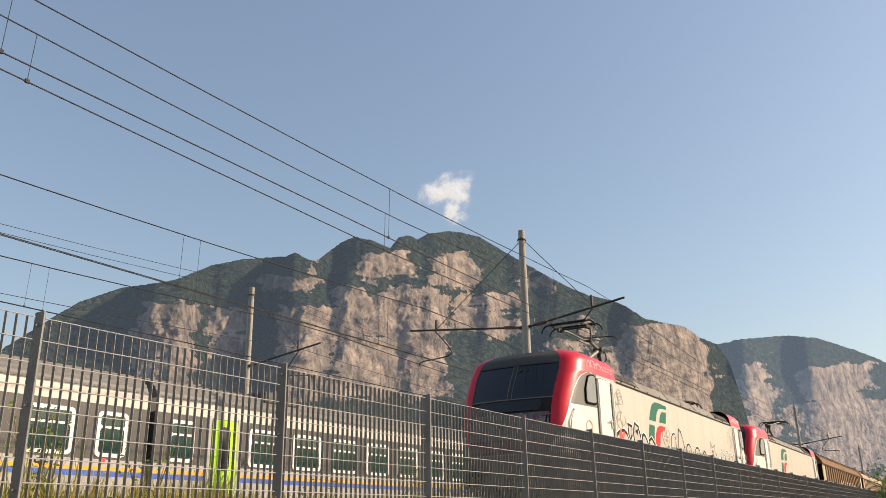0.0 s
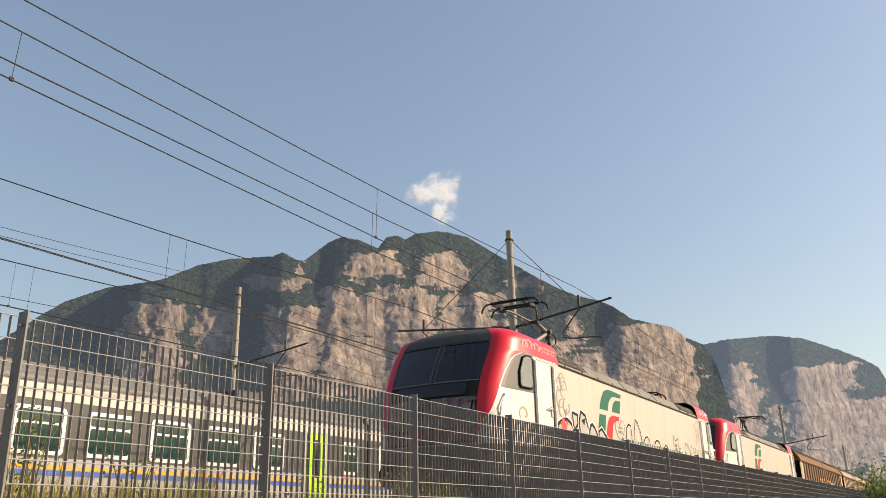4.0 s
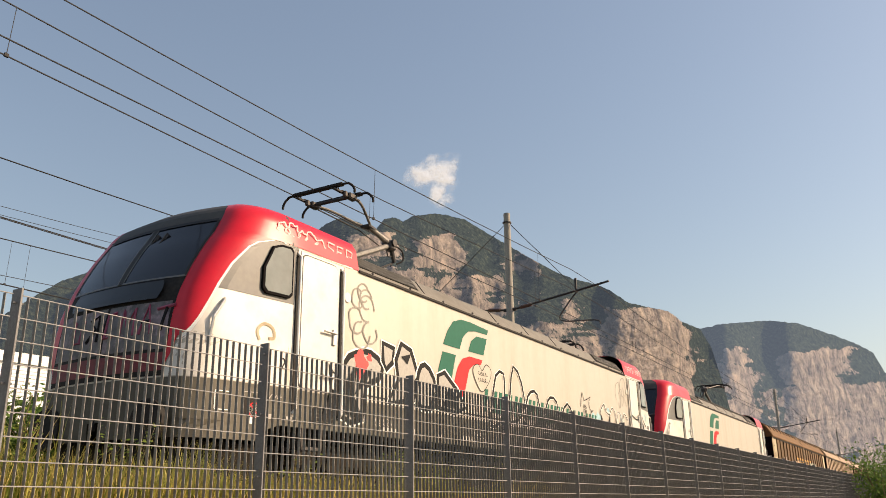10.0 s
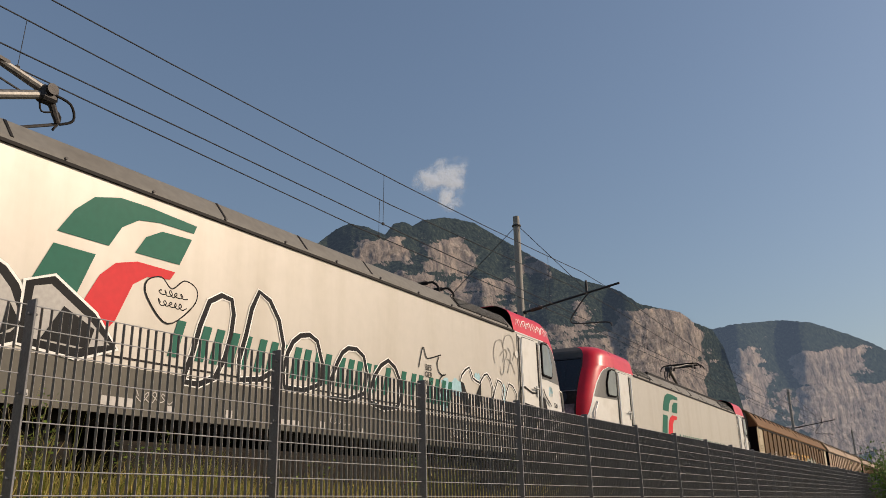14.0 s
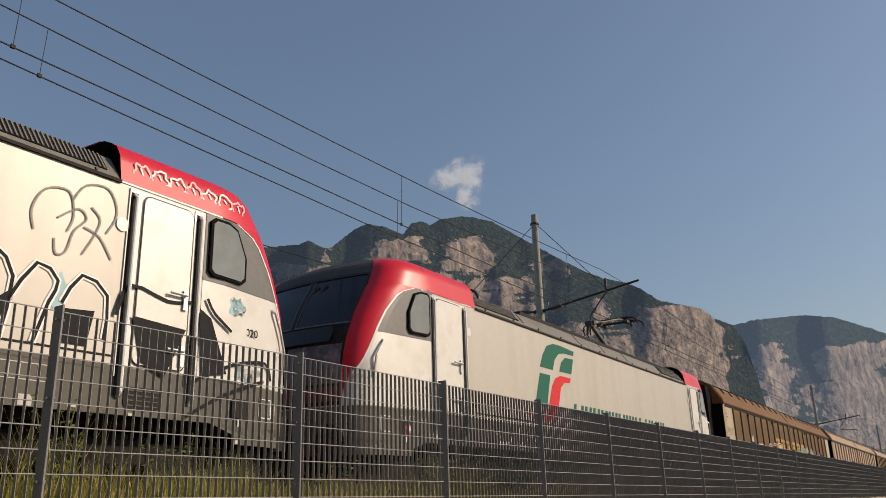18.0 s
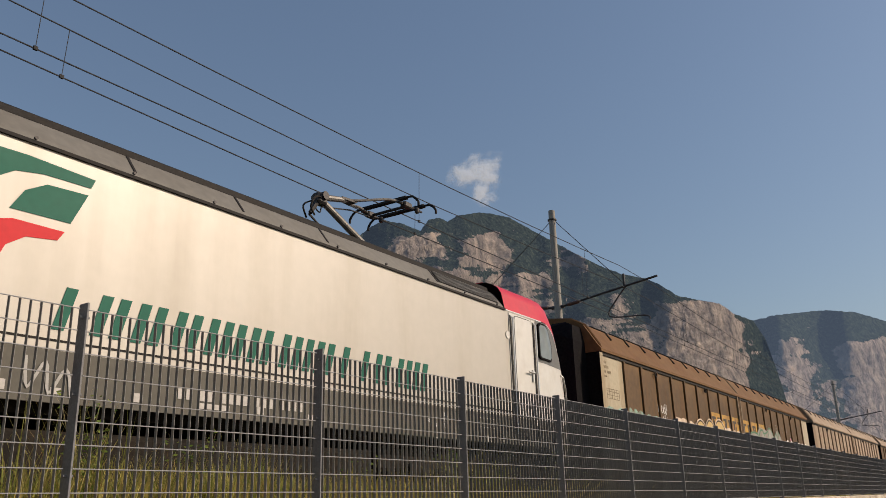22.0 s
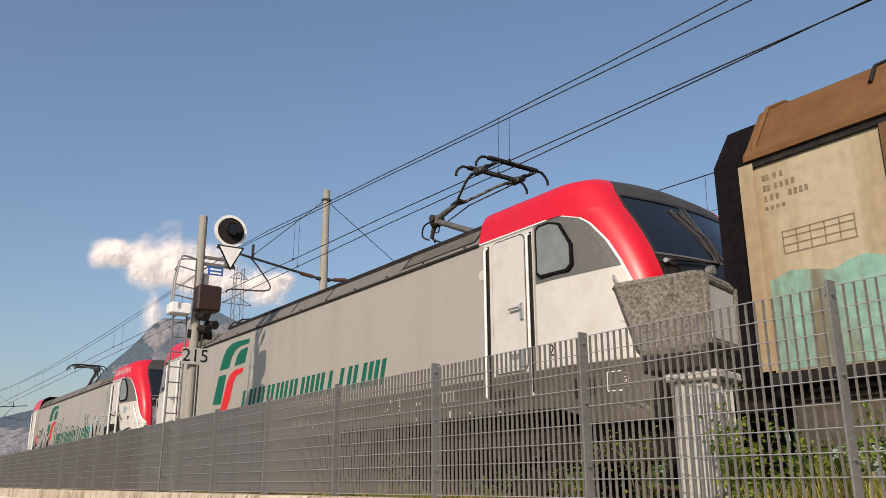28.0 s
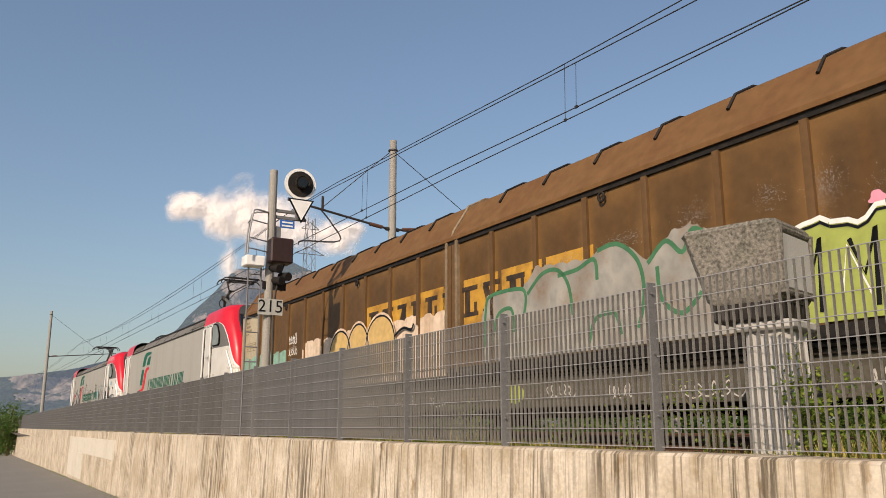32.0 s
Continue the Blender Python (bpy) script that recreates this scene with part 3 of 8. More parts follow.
            bm.to_mesh(me)
            bm.free()
        if smooth:
            me.shade_smooth()
        me.update()
        return me


def part(name, mesh, material, parent=None, label="", smooth=False, mend=True):
    ob = new(name, mesh.data(name, material, smooth, mend))
    if parent is not None:
        ob.parent = parent
    if label:
        ob["label"] = label
    return ob


def thing(name, label, category, m=None, group="", kind=""):
    ob = new(name)
    ob.empty_display_size = 0.2
    if m is not None:
        ob.matrix_world = m
    return tagged(ob, label, category, group, kind)


def flat(outline, y, thick=0.004, side=-1):
    """A thin painted shape of (x, z) points on a side wall that faces -y (side -1) or +y."""
    return Mesh().prism(outline, 'y', y, y + side * thick)


def stroke(pts, width, y, thick=0.003, closed=False):
    """A flat painted line of (x, z) points on a wall that faces -y."""
    pts = [Vector((p[0], p[1])) for p in pts]
    n = len(pts)
    L_, R_ = [], []
    for i, p in enumerate(pts):
        a = pts[(i - 1) % n] if closed or i else p
        b = pts[(i + 1) % n] if closed or i < n - 1 else p
        d = (b - a)
        d = d.normalized() if d.length > 1e-6 else Vector((1, 0))
        q = Vector((-d.y, d.x)) * width / 2
        L_.append(p + q)
        R_.append(p - q)
    me = Mesh()
    for i in range(n if closed else n - 1):
        j = (i + 1) % n
        me.add([(L_[i].x, y, L_[i].y), (L_[j].x, y, L_[j].y), (R_[j].x, y, R_[j].y), (R_[i].x, y, R_[i].y)], [(0, 1, 2, 3)])
    return me


def smooth_path(pts, per=6, closed=False):
    """A rounded line through points (Catmull-Rom)."""
    out = []
    n = len(pts)
    for i in range(n if closed else n - 1):
        p0, p1, p2, p3 = (Vector(pts[k % n] if closed else pts[min(max(k, 0), n - 1)]) for k in (i - 1, i, i + 1, i + 2))
        for k in range(per):
            t = k / per
            out.append(0.5 * ((2 * p1) + (p2 - p0) * t + (2 * p0 - 5 * p1 + 4 * p2 - p3) * t * t + (3 * p1 - p0 - 3 * p2 + p3) * t ** 3))
    if not closed:
        out.append(Vector(pts[-1]))
    return [tuple(p) for p in out]


def outlined(pts, width, y):
    """A thin closed frame line on a vehicle's side."""
    g = stroke(pts, width, y, closed=True)
    return Mesh().add(g.v, g.f)


def rounded(x0, x1, z0, z1, r, n=4):
    out = []
    for cx, cz, a0 in ((x1 - r, z1 - r, 0), (x0 + r, z1 - r, 90), (x0 + r, z0 + r, 180), (x1 - r, z0 + r, 270)):
        for k in range(n + 1):
            a = radians(a0 + 90 * k / n)
            out.append((cx + r * math.cos(a), cz + r * math.sin(a)))
    return out


def blob(cx, cz, rx, rz, seed, n=26, rough=0.18):
    rnd = random.Random(seed)
    ph = [rnd.uniform(0, 6.28) for _ in range(4)]
    return [(cx + rx * math.cos(a) * (1 + rough * math.sin(3 * a + ph[0]) + rough * 0.7 * math.sin(5 * a + ph[1])),
             cz + rz * math.sin(a) * (1 + rough * math.sin(4 * a + ph[2]) + rough * 0.6 * math.sin(7 * a + ph[3])))
            for a in (2 * math.pi * k / n for k in range(n))]


# ---- plan: x along the line, y away from the street, z up ----
ROAD_Z, WALL_TOP, FENCE_Y = -0.06, 1.50, 4.0
RAIL_Z, TRACK2, TRACK3 = 1.45, 5.9, 11.75        # the other tracks, from the middle of the first
X0, X1 = -320.0, 330.0
# the railway runs a little askew to the street: s along it, v across it from the first track
RW = Matrix.Translation((1.5, 7.84, 0)) @ Matrix.Rotation(0.0201, 4, 'Z') @ Matrix.Translation((-1.5, 0, 0))


def road_z(x):
    return ROAD_Z + 0.0115 * min(0.0, max(x, -110))


def ground_sheet():
    """Street level in front of the wall, railway level behind it, one sheet out to the foot of the hills."""
    ys = [-3000, -400, -60, -12, 3.6, 3.9, 3.95, 4.3, 4.8, 5.4, 9.5, 16.8, 22.5, 26, 60, 300, 3000]
    zs = [-0.06] * 6 + [WALL_TOP - 0.10, 1.38, 1.30, 1.06, 1.0, 1.0, 1.0, 1.3, 1.2, 1.0, 0.0]
    xs = [-3000, -1000, -320, -110, -60, -40, -30, -20, -10, 0, 10, 20, 30, 40, 60, 120, 330, 1000, 3000]
    me = Mesh().grid([[(x, y, z + (road_z(x) if k < 6 else 0)) for x in xs] for k, (y, z) in enumerate(zip(ys, zs))])
    return tagged(part("ground", me, M_GROUND), "dry grassy earth of the railway land", "ground", kind="structure")


ground_sheet()

road = Mesh()
road.grid([[(x, y, road_z(x) + 0.012 * math.sin(x * 0.21) * (1 if -8 < y < 3 else 0)) for x in [X0 + 6.5 * k for k in range(101)]] for y in (-9, -5, -1, 2.0, 3.62)])
tagged(part("road", road, M_ASPHALT, smooth=True), "dusty pale asphalt road along the wall", "road", kind="structure")


def wall():
    """The retaining wall in its cast lengths, each a little off the others."""
    root = thing("wall_street", "rain-streaked pale concrete retaining wall below the fence", "wall", kind="structure")
    L = 6.0
    k = 0
    x = -198.0
    while x < 200:
        j = random.uniform(-0.006, 0.006)
        me = Mesh()
        n = 12
        prof = [(3.64 + j, -1.9), (3.70 + j, 0.3), (3.735 + j, WALL_TOP - 0.02), (3.76 + j, WALL_TOP), (4.12, WALL_TOP), (4.13, -1.9)]
        rows = []
        for i in range(n + 1):
            xx = x + 0.006 + (L - 0.012) * i / n
            rows.append([(xx, y, z + (random.uniform(-0.004, 0.004) if z == WALL_TOP else 0)) for y, z in prof])
        me.grid(rows, close=True)
        me.f += [tuple(range(len(prof))), tuple(range(n * len(prof), (n + 1) * len(prof)))]
        part("wall_length", me, M_CONC, root)
        x += L
        k += 1
    patch = Mesh().box(-41.5, -28.0, 3.690, 3.76, 0.62, 1.24).box(-41.5, -36.2, 3.672, 3.76, -0.4, 0.616)
    part("render_patch", patch, M_CONC_CLEAN, root, "pale rectangle of newer render")
    return root


wall()


def track(y, name, label):
    root = thing(name, label, "track", RW, kind="structure")
    bed = Mesh()
    prof = [(-2.7, -0.30), (-1.75, -0.02), (-1.3, 0.0), (1.3, 0.0), (1.75, -0.02), (2.7, -0.30)]
    rows = []
    for i in range(0, 261):
        x = X0 + 2.5 * i
        rows.append([(x, y + u + random.uniform(-0.03, 0.03), RAIL_Z - 0.17 + v + random.uniform(-0.03, 0.02)) for u, v in prof])
    bed.grid(rows)
    part("ballast", bed, M_BALLAST, root, "dusty brown-grey ballast bed")
    for s in (-0.7525, 0.7525):
        rail = Mesh()
        o = [(-0.07, -0.16), (0.07, -0.16), (0.07, -0.145), (0.012, -0.12), (0.012, -0.04), (0.036, -0.03), (0.036, 0), (-0.036, 0), (-0.036, -0.03), (-0.012, -0.04), (-0.012, -0.12), (-0.07, -0.145)]
        rail.prism([(y + s + u, RAIL_Z + v) for u, v in o], 'x', X0, X1)
        part("rail", rail, M_RAIL, root)
    return root


track_1 = track(0.0, "track_1", "railway track behind the fence")
track_2 = track(TRACK2, "track_2", "empty middle railway track")
track_3 = track(TRACK3, "track_3", "far railway track")
sl = Mesh().slab(-0.13, 0.13, -1.2, 1.2, -0.10, 0.02, 0.02).data("sleeper", M_SLEEPER)
for k in range(150):
    o = new("sleeper", sl)
    o.parent = track_1
    o.location = (-45 + 0.62 * k, 0, RAIL_Z - 0.17)


# ---- backdrop: the mountains ----
def massif(name, label, ridge, cliffs, near, seed, steps, rows_n, material, lean=1.0, askew=0.0, ribs=70):
    """A mountain seen from its foot. ridge: bearing in degrees from +x and the crest's height as an angle.
    cliffs: bearing from, to, upper edge, lower edge, strength; rock walls stand steep there, wooded slopes lean back between them."""
    az, el = [r[0] for r in sorted(ridge)], [r[1] for r in sorted(ridge)]
    low = 0.4
    bearing, foot, climb = [], [], []
    bare = np.zeros((steps + 1, rows_n + 1))
    back = np.zeros((steps + 1, rows_n + 1))
    for i in range(steps + 1):
        a = az[0] + (az[-1] - az[0]) * i / steps
        top = float(np.interp(a, az, el)) + noise.fractal(Vector((a * 3.1, seed, 0)), 0.8, 2.0, 4) * 0.05 + noise.noise(Vector((a * 17, seed, 3))) * 0.035
        de = (max(top, low + 0.6) - low) / rows_n
        bearing.append(a)
        climb.append(de)
        # the foot runs askew to the valley
        foot.append(near * (math.sin(radians(31)) / math.sin(radians(min(math.hypot(a, 6.0), 90)))) ** askew + 45 * noise.noise(Vector((a * 0.16, seed, 7.0))))
        for k in range(rows_n + 1):
            e = low + de * k
            wob = Vector((a * 0.55, e * 0.9, seed))
            wa, we = a + 0.9 * noise.fractal(wob, 0.8, 2.0, 5), e + 0.55 * noise.fractal(wob + Vector((9, 3, 1)), 0.8, 2.0, 5)
            c = 0.0
            for a1, a0, e1, e0, w in cliffs:
                d = min((wa - a0) / 1.0, (a1 - wa) / 1.0, (we - e0) / 1.0, (e1 - we) / 0.45)
                c = max(c, w * max(0.0, min(1.0, 0.5 + d)))
            # ledges break the walls, single crags stand in the woods
            strata = noise.noise(Vector((a * 0.30 + 0.1 * e, e * 3.2 + 0.5 * noise.noise(Vector((a * 0.5, e, 2.0))), seed)))
            crag = noise.fractal(Vector((a * 1.5, e * 2.6, seed + 5)), 0.7, 2.0, 5)
            bare[i, k] = max(0.0, min(1.0, c - 1.0 * max(0.0, strata - 0.10) - 0.6 * max(0.0, crag - 0.15) + 1.5 * max(0.0, crag - 0.30)))
            back[i, k] = lean * (44 + 20 * noise.noise(wob * 1.4))
    # how far each slope leans back, evened out along the mountain
    depth = np.array(climb)[:, None] * (back * (1 - bare) + 8.0 * bare)
    wide = max(2, int(1.1 * steps / (az[-1] - az[0])))
    kernel = np.hanning(2 * wide + 3)
    kernel /= kernel.sum()
    pad = np.pad(depth, ((wide + 1, wide + 1), (0, 0)), mode='edge')
    depth = np.array([np.convolve(pad[:, k], kernel, 'valid') for k in range(rows_n + 1)]).T
    depth = np.cumsum(depth, axis=1) + np.array(foot)[:, None]
    me, rock, rows = Mesh(), [], []
    for i, a in enumerate(bearing):
        ca, sa = math.cos(radians(a)), math.sin(radians(a))
        r = foot[i]
        row = [(r * ca, r * sa, -20.0)]
        rock.append(0.0)
        for k in range(rows_n + 1):
            e, c = low + climb[i] * k, bare[i, k]
            flute = 10 * noise.fractal(Vector((a * 1.3 + 0.4 * e, e * 1.2, seed)), 0.9, 2.0, 4) + 3.5 * noise.noise(Vector((a * 0.8, e * 4.5, seed)))
            spur = ribs * noise.noise(Vector((a * 0.30 + 0.35 * e, e * 0.40, seed + 2)))
            trees = 1.3 * noise.noise(Vector((a * 4.5, e * 4.5, seed))) + 0.8 * noise.noise(Vector((a * 9, e * 9, seed)))
            fade = min(1.0, (rows_n - k) / 9)
            rr = depth[i, k] + (spur + flute * (0.35 + 0.65 * c)) * fade + trees * (1 - c)
            row.append((rr * ca, rr * sa, rr * math.tan(radians(e))))
            rock.append(c)
        x, y, z = row[-1]
        row.append((x * 1.2, y * 1.2, z * 0.6))
        rock.append(0.0)
        rows.append(row)
    me.grid(rows)
    ob = part(name, me, material, smooth=True)
    ob.data.attributes.new("rock", 'FLOAT', 'POINT').data.foreach_set("value", rock)
    return tagged(ob, label, "mountain", kind="structure")


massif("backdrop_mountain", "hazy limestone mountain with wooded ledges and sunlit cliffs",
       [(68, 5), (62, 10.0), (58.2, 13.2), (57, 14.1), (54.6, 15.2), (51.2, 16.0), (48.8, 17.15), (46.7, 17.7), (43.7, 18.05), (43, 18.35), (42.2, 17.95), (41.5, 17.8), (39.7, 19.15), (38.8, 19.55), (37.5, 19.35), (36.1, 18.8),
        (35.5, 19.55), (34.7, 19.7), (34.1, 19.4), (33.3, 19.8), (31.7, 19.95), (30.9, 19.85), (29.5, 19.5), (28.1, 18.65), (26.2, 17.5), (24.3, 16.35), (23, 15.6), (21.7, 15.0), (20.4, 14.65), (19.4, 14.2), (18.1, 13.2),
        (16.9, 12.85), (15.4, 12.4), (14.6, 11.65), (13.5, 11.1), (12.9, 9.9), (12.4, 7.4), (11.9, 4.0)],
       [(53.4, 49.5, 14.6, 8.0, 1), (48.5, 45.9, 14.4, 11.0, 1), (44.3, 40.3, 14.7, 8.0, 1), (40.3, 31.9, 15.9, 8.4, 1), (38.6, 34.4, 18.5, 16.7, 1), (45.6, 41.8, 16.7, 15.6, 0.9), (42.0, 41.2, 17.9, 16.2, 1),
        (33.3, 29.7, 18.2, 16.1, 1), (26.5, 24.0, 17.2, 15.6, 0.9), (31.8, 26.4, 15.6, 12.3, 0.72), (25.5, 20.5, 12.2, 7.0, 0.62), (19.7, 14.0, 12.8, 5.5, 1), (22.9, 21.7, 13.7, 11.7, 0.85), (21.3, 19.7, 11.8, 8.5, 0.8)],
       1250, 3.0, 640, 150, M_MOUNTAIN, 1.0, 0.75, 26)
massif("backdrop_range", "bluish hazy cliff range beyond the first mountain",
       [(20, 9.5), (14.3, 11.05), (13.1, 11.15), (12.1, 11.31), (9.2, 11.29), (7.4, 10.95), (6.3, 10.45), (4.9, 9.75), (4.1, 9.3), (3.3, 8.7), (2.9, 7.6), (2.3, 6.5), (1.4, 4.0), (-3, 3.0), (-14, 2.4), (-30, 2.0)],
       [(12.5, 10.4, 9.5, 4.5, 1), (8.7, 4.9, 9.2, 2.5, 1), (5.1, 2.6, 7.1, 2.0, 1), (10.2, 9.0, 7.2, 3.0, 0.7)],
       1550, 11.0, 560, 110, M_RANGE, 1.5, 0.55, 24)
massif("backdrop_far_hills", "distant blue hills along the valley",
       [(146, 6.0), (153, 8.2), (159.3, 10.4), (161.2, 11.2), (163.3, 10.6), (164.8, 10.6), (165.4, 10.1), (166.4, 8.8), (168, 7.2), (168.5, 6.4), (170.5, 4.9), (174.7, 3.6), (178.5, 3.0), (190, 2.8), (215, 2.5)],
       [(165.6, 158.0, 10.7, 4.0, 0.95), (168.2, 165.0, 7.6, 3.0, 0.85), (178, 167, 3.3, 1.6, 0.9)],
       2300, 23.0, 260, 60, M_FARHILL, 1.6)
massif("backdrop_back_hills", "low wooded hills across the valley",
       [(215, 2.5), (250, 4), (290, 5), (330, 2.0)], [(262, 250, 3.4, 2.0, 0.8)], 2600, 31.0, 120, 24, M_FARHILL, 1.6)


def cloud(name, label, bearing, height, size, lobes, glow, dist=3400.0, **style):
    c = pose(math.cos(radians(bearing)) * dist, math.sin(radians(bearing)) * dist, dist * math.tan(radians(height)), 0, 0, bearing - 90)
    me = Mesh().grid([[(size * (i / 8 - 0.5) * 2, 0.0, size * (j / 8 - 0.5) * 1.6) for i in range(9)] for j in range(9)])
    ob = tagged(part(name, me, cloud_material(name, [(x, z, w * 1.35, h * 1.35) for x, z, w, h in lobes], size, glow, **style)), label, "cloud", kind="structure")
    ob.matrix_world = c
    ob.visible_shadow = False
    return ob


cloud("backdrop_cloud", "small white puffy cloud above the summit", 31.9, 22.3, 260, [(-38, 14, 62, 50), (28, 42, 74, 56), (62, 8, 56, 46), (22, -62, 46, 50)], 0.30)
cloud("backdrop_cloud_bank", "white ragged cumulus cloud low over the valley", 164.5, 13.0, 620, [(-225, 98, 80, 48), (-85, 60, 75, 95), (20, 70, 105, 105), (130, 45, 100, 95), (300, 25, 150, 75), (440, 50, 60, 28), (-55, -140, 40, 95)], 0.05,
      tone=(0.74, 0.685, 0.66), soft=1.6)


# ---- fence ----
def fence():
    """Welded grating panels on posts every two metres; the near ones have every bar as a part."""
    # one bar in two tones, the nearest paler for the sun on it
    bar = Mesh().box(-0.0015, 0.0015, -0.0125, 0.0125, 0.0, 1.17).data("bar", M_BAR)
    dull = Mesh().box(-0.0015, 0.0015, -0.0125, 0.0125, 0.0, 1.17).data("bar", M_GALV)
    wire_ = Mesh().rod((0.03, 0, 0), (1.97, 0, 0), 0.0035, n=6).data("cross_rod", M_ROD)
    edge = Mesh().box(0.03, 1.97, -0.011, 0.011, -0.002, 0.002).data("edge_strip", M_ROD)
    post = Mesh()
    post.slab(-0.007, 0.007, -0.052, 0.036, -0.04, 1.235, 0.002)
    post.box(-0.05, 0.05, -0.05, 0.05, -0.04, -0.028)
    post = post.data("post", M_GALV)
    bolt = Mesh().rod((-0.03, -0.02, 0), (0.03, -0.02, 0), 0.008, n=6).data("bolt", M_GALV)
    joined = Mesh()
    for i in range(31):
        x = 0.07 + 0.062 * i
        joined.box(x - 0.0015, x + 0.0015, -0.0125, 0.0125, 0.03, 1.20)
    joined = joined.data("grating", M_GALV_ALL)
    for k in range(-60, 75):
        p = thing("fence_panel", "galvanised steel grating fence panel with post on the concrete wall", "fence", pose(2.0 * k, FENCE_Y, WALL_TOP, 0, 0, 0), "fence panels on the wall")
        def sub(name, data, x=0, y=0, z=0):
            o = new(name, data)
            o.parent = p
            o.location = (x, y, z)
        sub("post", post)
        if -8 <= k <= 3:
            for i in range(31):
                sub("bar", bar if k > -6 else dull, 0.07 + 0.062 * i, 0, 0.03)
            for j in range(10):
                sub("cross_rod", wire_, 0, -0.013, 0.03 + 0.13 * j)
            for z in (0.25, 0.7, 1.15):
                sub("bolt", bolt, 0, 0, z)
        else:
            sub("grating", joined)
            for j in range(10):
                sub("cross_rod", wire_, 0, -0.013, 0.03 + 0.13 * j)


fence()


# ---- catenary ----
def mast(m, top, arms, label):
    """A round concrete mast with cantilever arms. arms: lengths towards -y (negative) or +y."""
    root = thing("catenary_mast", label, "mast", m @ pose(0, 0, RAIL_Z - 0.5), "catenary masts")
    h = top - RAIL_Z + 0.5
    part("pole", Mesh().rod((0, 0, 0), (0, 0, h), 0.15, 0.105, n=16), M_POLE, root, smooth=False)
    part("collar", Mesh().rod((0, 0, h - 0.30), (0, 0, h - 0.34), 0.15, n=12), M_STEELDARK, root)
    part("footing", Mesh().slab(-0.4, 0.4, -0.4, 0.4, -0.3, 0.25, 0.03), M_CONC_GREY, root)
    for L in arms:
        s = 1 if L > 0 else -1
        L = abs(L)
        z0 = 6.28 + 0.5
        arm = part("cantilever", Mesh().rod((0, s * 0.14, z0 - 0.28), (0, s * L, z0 + 0.18), 0.035, n=8), M_STEELDARK, root)
        part("insulator", Mesh().rod((0, s * 0.35, z0 - 0.25), (0, s * 0.75, z0 - 0.20), 0.06, n=8), M_CERAMIC, arm)
        part("stay", Mesh().rod((0, s * 0.12, h - 0.4), (0, s * (L - 1.0), z0 + 0.05), 0.012, n=5), M_STEELDARK, root)
        zc = 5.17 + 0.5
        part("steady_arm", Mesh().tube(smooth_path([(0, s * (L - 1.0), z0 + 0.02), (0, s * (L - 1.35), z0 - 0.35), (0, s * (L - 1.6), zc + 0.28), (0, s * (L - 0.5), zc + 0.16), (0.02, s * (L - 0.35), zc + 0.03)], 5), 0.022), M_STEELDARK, root)
        part("bracket", Mesh().box(-0.03, 0.03, s * (L - 1.05) - 0.03, s * (L - 1.05) + 0.03, z0 + 0.02, z0 + 0.42), M_STEELDARK, root)
        part("clamp", Mesh().rod((0, s * 0.02, z0 - 0.28), (0, s * 0.22, z0 - 0.28), 0.06, n=8), M_STEELDARK, root)
    return root


SPAN = [-68.0, -20.9, 24.3, 76.8, 128.0, 178.0]
for i, x in enumerate(SPAN):
    if x > -60:
        mast(RW @ pose(x, 2.65, 0), 10.25 if x < 0 else 10.7, (-3.3, 4.4), "grey concrete overhead-line mast with arms over two tracks")
    mast(RW @ pose(x - 0.3, 13.4 + 1.0, 0), 10.6, (-3.6,), "grey concrete overhead-line mast beside the far track")
mast(pose(-76.0, 4.65, 0), 11.3, (5.4,), "tall pale overhead-line mast near the fence")


def wires(name, zc, contacts, carriers):
    """The contact and carrying wires of one track with their droppers.
    contacts: for each wire its way across the track at places along it; carriers: height at mid span and sag of each."""
    root = thing(name, "dark overhead contact line with carrying wires and droppers", "overhead line", RW)
    ends = [-268, -218, -168, -118] + SPAN + [228]

    def hung(x, low, sag):
        k = max(i for i, e in enumerate(ends[:-1]) if e <= x or i == 0)
        t = (x - ends[k]) / (ends[k + 1] - ends[k])
        return low + sag * (1 - 4 * t * (1 - t))

    for across, (low, sag) in zip(contacts, carriers):
        xs, vs = [p[0] for p in across], [p[1] for p in across]
        off = lambda x: float(np.interp(x, xs, vs))
        part("contact_wire", Mesh().tube([(x, off(x), zc) for x in sorted(set(range(-268, 229, 8)) | set(xs))], 0.0095, n=6), M_WIRE, root)
        part("carrying_wire", Mesh().tube([(x, off(x), hung(x, low, sag)) for x in range(-268, 229, 3)], 0.0095, n=6), M_WIRE, root)
    for a, b in zip(SPAN, SPAN[1:]):
        for k in range(6):
            for across, (low, sag), late in zip(contacts, carriers, (0.0, 0.012)):
                off = lambda x: float(np.interp(x, [p[0] for p in across], [p[1] for p in across]))
                t = (k + 0.5) / 6 + late
                x = a + (b - a) * t
                part("dropper", Mesh().rod((x, off(x), zc), (x + 0.03, off(x), hung(x, low, sag)), 0.0045, n=4), M_WIRE, root)
                part("clip", Mesh().box(x - 0.025, x + 0.025, off(x) - 0.015, off(x) + 0.015, zc - 0.015, zc + 0.03), M_WIRE, root)
    return root


wires("contact_line_near", 6.63, [[(-268, 0.05), (-13.2, 0.02), (-9, 0.09), (5, 0.06), (14, 0.05), (24, 0.0), (228, 0.0)], [(-268, -0.3), (-20, -0.42), (-12.7, -0.28), (-5, 0.02), (0.5, 0.29), (5, 0.39), (9, 0.48), (13, 0.55), (24, 0.3), (228, 0.25)]],
      [(7.46, 0.66), (7.285, 0.43)])
